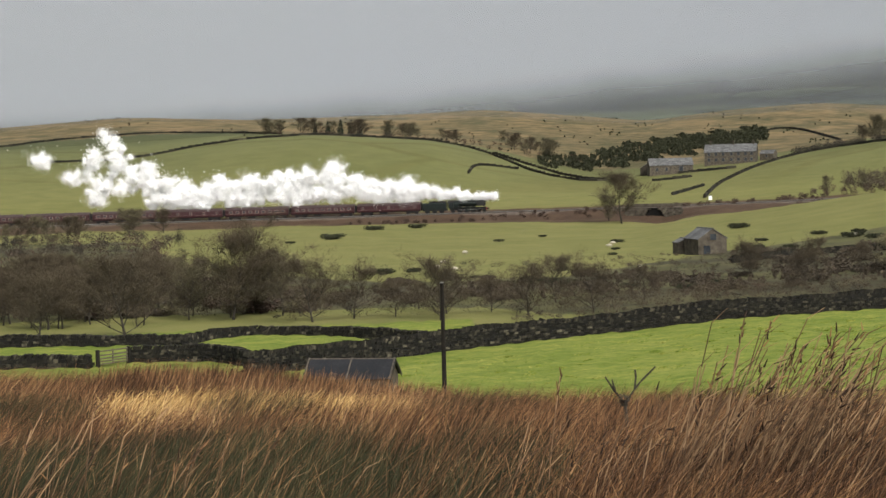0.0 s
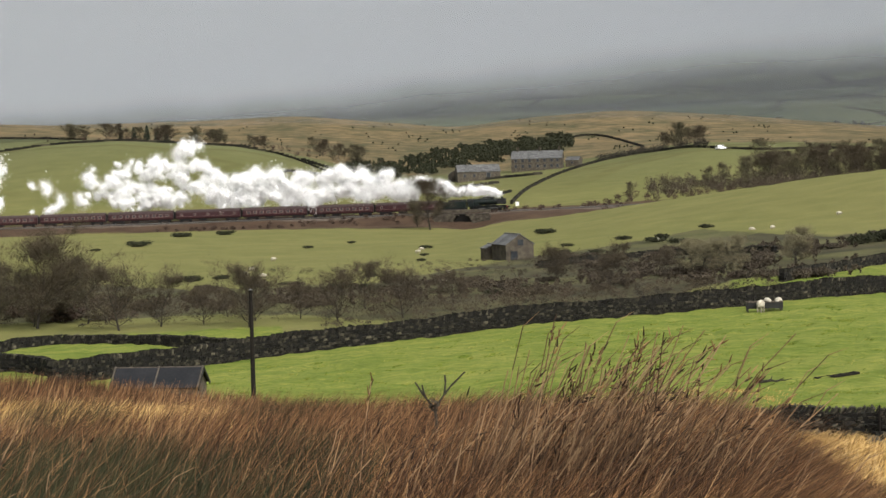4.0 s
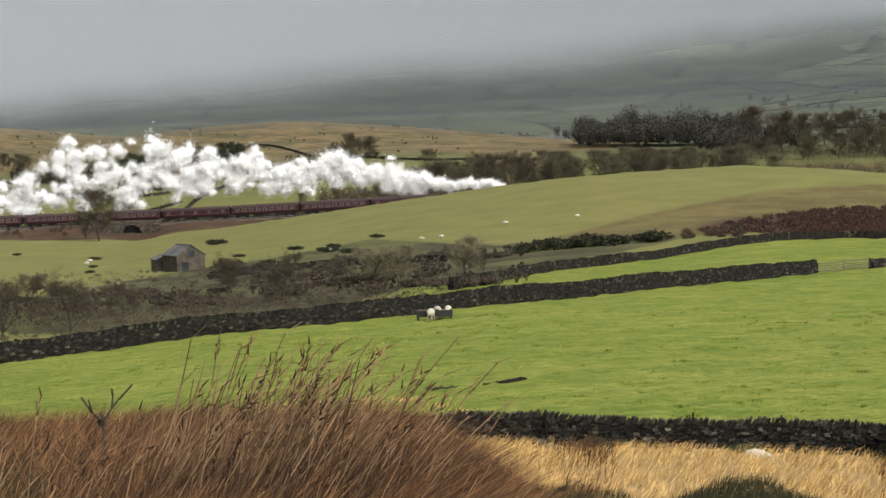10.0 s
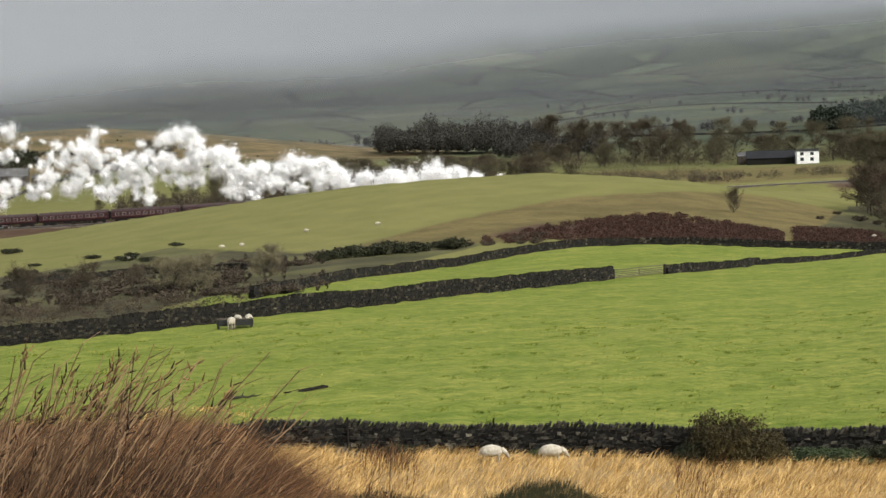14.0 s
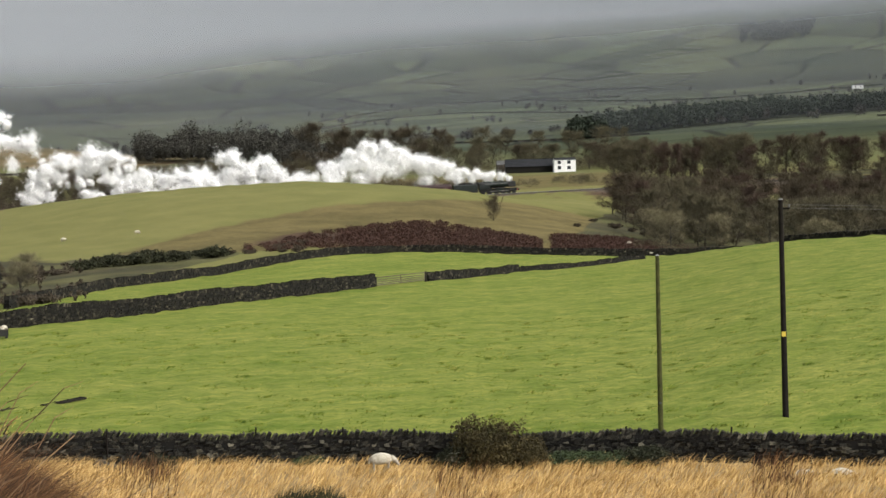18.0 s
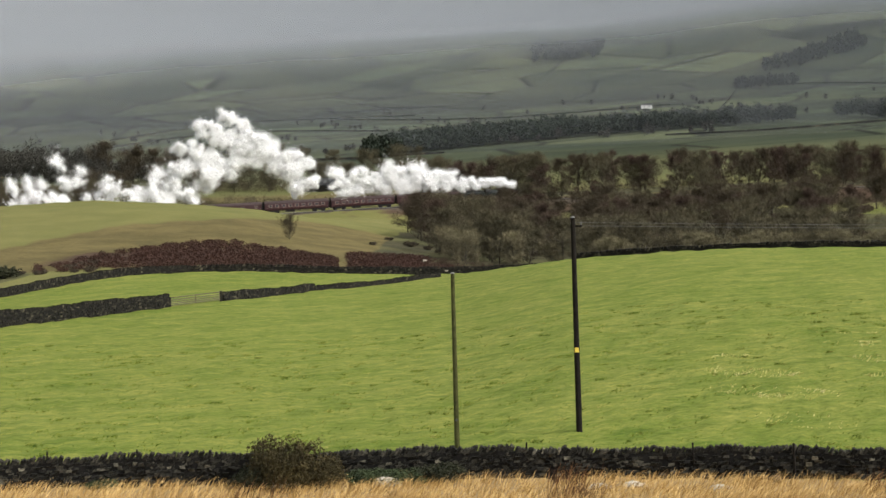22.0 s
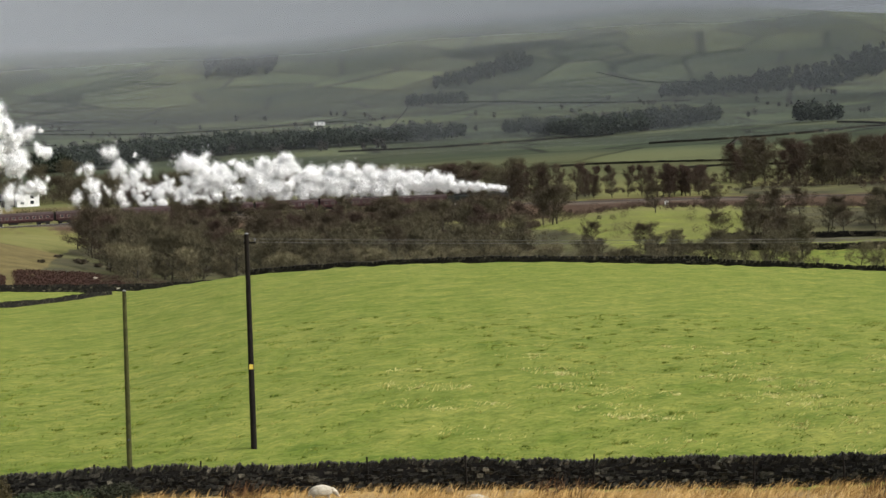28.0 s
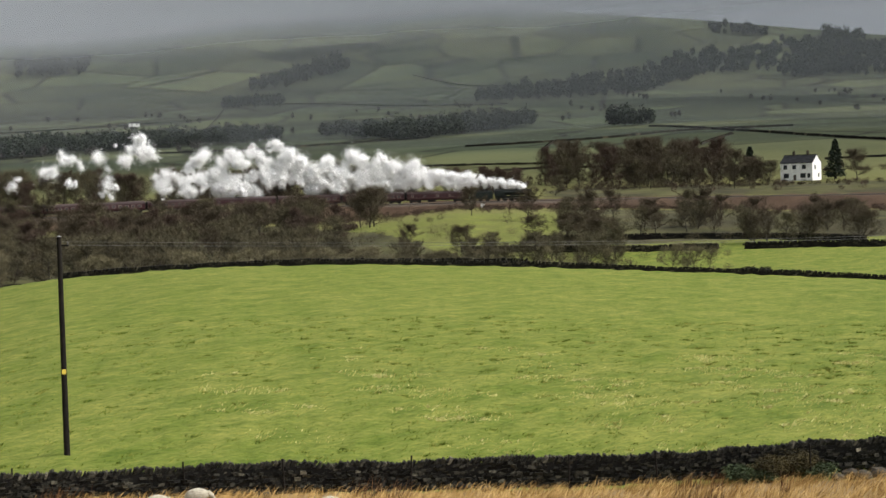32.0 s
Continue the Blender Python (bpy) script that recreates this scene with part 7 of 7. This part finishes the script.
blades("green_rush", "dark rushes low on the bank", RUSH_GREEN, (18.5, 23.5), (46, 54), 6000, (0.35, 0.6), (0.01, 0.02), 15, 0.4, lambda a, k, r: np.abs(a - 21) < 2.4 - 0.2 * (k - 46), 0.5)
blades("dead_grass", "pale dead grass tufts in the green pasture", PALE_STRAW, (45, 69), (70, 112), 24000, (0.05, 0.13), (0.025, 0.06), 10, 1.2, lambda a, k, r: (np.sin(a * 1.1 + k * 0.15) + np.sin(k * 0.9 + a * 0.4) + 0.8 * np.exp(-((k - 88) / 9) ** 2) + 0.05 * (a - 52) > 0.95), 0.5)


def sward_material():
    """Pasture blades: bright and dull patches a stride across, each blade a little apart from its neighbours."""
    m, n, l, b = mat("pasture_blades", 0.9)
    geo = n.new("ShaderNodeNewGeometry")
    t = tex(n, l, 0.7, 5, 0.72)
    md = n.new("ShaderNodeMath")
    md.operation, md.inputs[1].default_value, md.inputs[2].default_value = "MULTIPLY_ADD", 0.34, -0.17
    l.new(geo.outputs["Random Per Island"], md.inputs[0])
    ad = n.new("ShaderNodeMath")
    l.new(md.outputs[0], ad.inputs[0])
    l.new(t.outputs[0], ad.inputs[1])
    r = ramp(n, [(0.28, (0.045, 0.082, 0.008)), (0.45, (0.11, 0.15, 0.017)), (0.56, (0.17, 0.2, 0.03)), (0.66, (0.25, 0.255, 0.06)), (0.8, (0.36, 0.33, 0.12))])
    l.new(ad.outputs[0], r.inputs[0])
    l.new(r.outputs[0], b.inputs["Base Color"])
    return m


PASTURE = sward_material()
blades("dead_grass", "thin brown dead grass along the foot of the pasture", STRAW, (1, 17), (69.5, 84), 7000, (0.08, 0.2), (0.015, 0.035), 13, 1.2, None, 0.4)
IN_FIELD = lambda a, k, r: (k < np.interp(a, [-6, 0, 13, 23, 70], [100, 112, 126, 140, 140])) & (k > np.where(a < 18, 69, 66.5))
blades("pasture_grass", "short tufted green pasture grass", PASTURE, (-6, 70), (66.5, 135), 80000, (0.03, 0.085), (0.02, 0.05), 11, 1.5, IN_FIELD, 0.4)
blades("pasture_tufts", "coarse grass tufts in the green pasture", PASTURE, (-6, 70), (66.5, 135), 30000, (0.09, 0.2), (0.02, 0.045), 12, 1.3, IN_FIELD, 0.28)


# ---- tall seed stems and the dead thistle: they sway ----
STEM = grass_mat("dry_stem", [(0.2, (0.02, 0.011, 0.006)), (0.5, (0.13, 0.076, 0.038)), (0.8, (0.34, 0.22, 0.12))])


def stem_clump(az, d, n, h, seed):
    rng = np.random.RandomState(seed)
    p = at(az, d)
    t = thing("tall_grass_clump", "tall dry seeding grass stems bowed by wind", "grass clump", group="tall grass stems")
    v, f, hv, hf = [], [], [], []
    ra = radians(-az)
    for i in range(n):
        r, th = abs(rng.normal()) * 0.35, rng.uniform(0, 6.28)
        q = Vector((r * math.cos(th), r * math.sin(th), -0.05))
        hh = h * rng.uniform(0.55, 1.05)
        bow = rng.uniform(0.1, 0.55)
        side = rng.normal(0, 0.25)
        pts = [q + Vector((hh * bow * u ** 1.6, hh * side * u, hh * u * (1 - 0.25 * bow * u))) for u in np.linspace(0, 1, 6)]
        for a, b in zip(pts[:-1], pts[1:]):
            limb_faces(v, f, a, b, 0.0036, 0.003, 3)
        if rng.uniform() < 0.22:
            e = (pts[-1] - pts[-2]).normalized()
            for j in range(5):
                c = pts[-1] - e * 0.035 * j + Vector(rng.normal(0, 0.007, 3))
                w = (e + Vector(rng.normal(0, 0.35, 3))).normalized()
                limb_faces(hv, hf, c, c + w * 0.05, 0.0065, 0.002, 3)
        elif rng.uniform() < 0.5:
            e = (pts[-1] - pts[-2]).normalized()
            limb_faces(v, f, pts[-1], pts[-1] + (e + Vector((0.5, 0, -0.3))).normalized() * 0.12, 0.003, 0.001, 3)
    part("grass_stem", mesh_from("grass_stem", v, f, STEM), None, t)["kind"] = "stuff"
    if hv:
        part("seed_plume", mesh_from("seed_plume", hv, hf, RUSH_BROWN), None, t, "brown feathery seed heads")["kind"] = "stuff"
    rows = []
    for i in range(0, 65):
        s = i * 0.5
        k = 2.2 * math.sin(1.9 * s + seed) + 1.5 * math.sin(3.7 * s + seed * 2.1)
        rows.append((s, Matrix.Translation(p) @ Matrix.Rotation(ra, 4, "Z") @ Matrix.Rotation(radians(k), 4, "Y") @ Matrix.Rotation(radians(0.6 * k), 4, "X")))
    MOVES.append((t, rows))


for i, (a, d, n, h) in enumerate(((6.2, 9.4, 20, 1.0), (7.4, 9.2, 26, 1.1), (8.3, 9.6, 34, 1.2), (9.2, 9.3, 42, 1.25), (10.0, 9.7, 44, 1.28), (10.8, 9.3, 42, 1.25), (11.6, 9.8, 38, 1.2), (12.4, 9.4, 30, 1.1), (13.3, 9.9, 26, 1.0), (14.4, 9.6, 22, 0.9), (4.6, 9.5, 12, 0.8), (-12, 10, 16, 0.85), (-9, 10.4, 14, 0.8), (-14.5, 9.8, 18, 0.9), (15.8, 9.8, 18, 0.75), (17.2, 10.4, 14, 0.7), (-4, 10.2, 8, 0.6), (1.5, 10, 8, 0.65))):
    stem_clump(a, d, int(n * 1.1), h, 100 + i)


def build_thistle():
    t = thing("dead_thistle", "dead forked plant stem standing in the grass", "dead plant")
    v, f = [], []
    pts = [(0, 0, 0), (0.01, 0, 0.35), (-0.02, 0, 0.62), (-0.03, 0, 0.78)]
    for a, b in zip(pts[:-1], pts[1:]):
        limb_faces(v, f, Vector(a), Vector(b), 0.013, 0.011, 6)
    for way in (((-0.03, 0, 0.78), (-0.1, 0.02, 0.86), (-0.17, 0.02, 0.97)), ((-0.03, 0, 0.78), (0.04, 0, 0.88), (0.09, 0.01, 0.94), (0.19, 0, 1.04)), ((0.04, 0, 0.88), (0.05, 0, 0.97), (0.045, 0, 1.02)), ((-0.1, 0.02, 0.86), (-0.12, 0, 0.95))):
        for a, b in zip(way[:-1], way[1:]):
            limb_faces(v, f, Vector(a), Vector(b), 0.009, 0.006, 5)
    part("stem", mesh_from("stem", v, f, BARK), None, t)
    rng = np.random.RandomState(2)
    hv, hf = [], []
    leaf_heap(hv, hf, rng, (-0.04, 0, 0.8), (0.05, 0.05, 0.05), 40, 0.02)
    part("withered_leaves", mesh_from("withered_leaves", hv, hf, HEATHER), None, t)
    p = at(5.72, 13, -0.22)
    MOVES.append((t, [(s, Matrix.Translation(p) @ Matrix.Rotation(radians(-5.7), 4, "Z") @ Matrix.Rotation(radians(1.2 * math.sin(2.3 * s)), 4, "Y")) for s in [0.5 * i for i in range(65)]]))


build_thistle()


# ---- motion ----
def motions():
    for ob, rows in MOVES:
        walk(ob, rows)


motions()
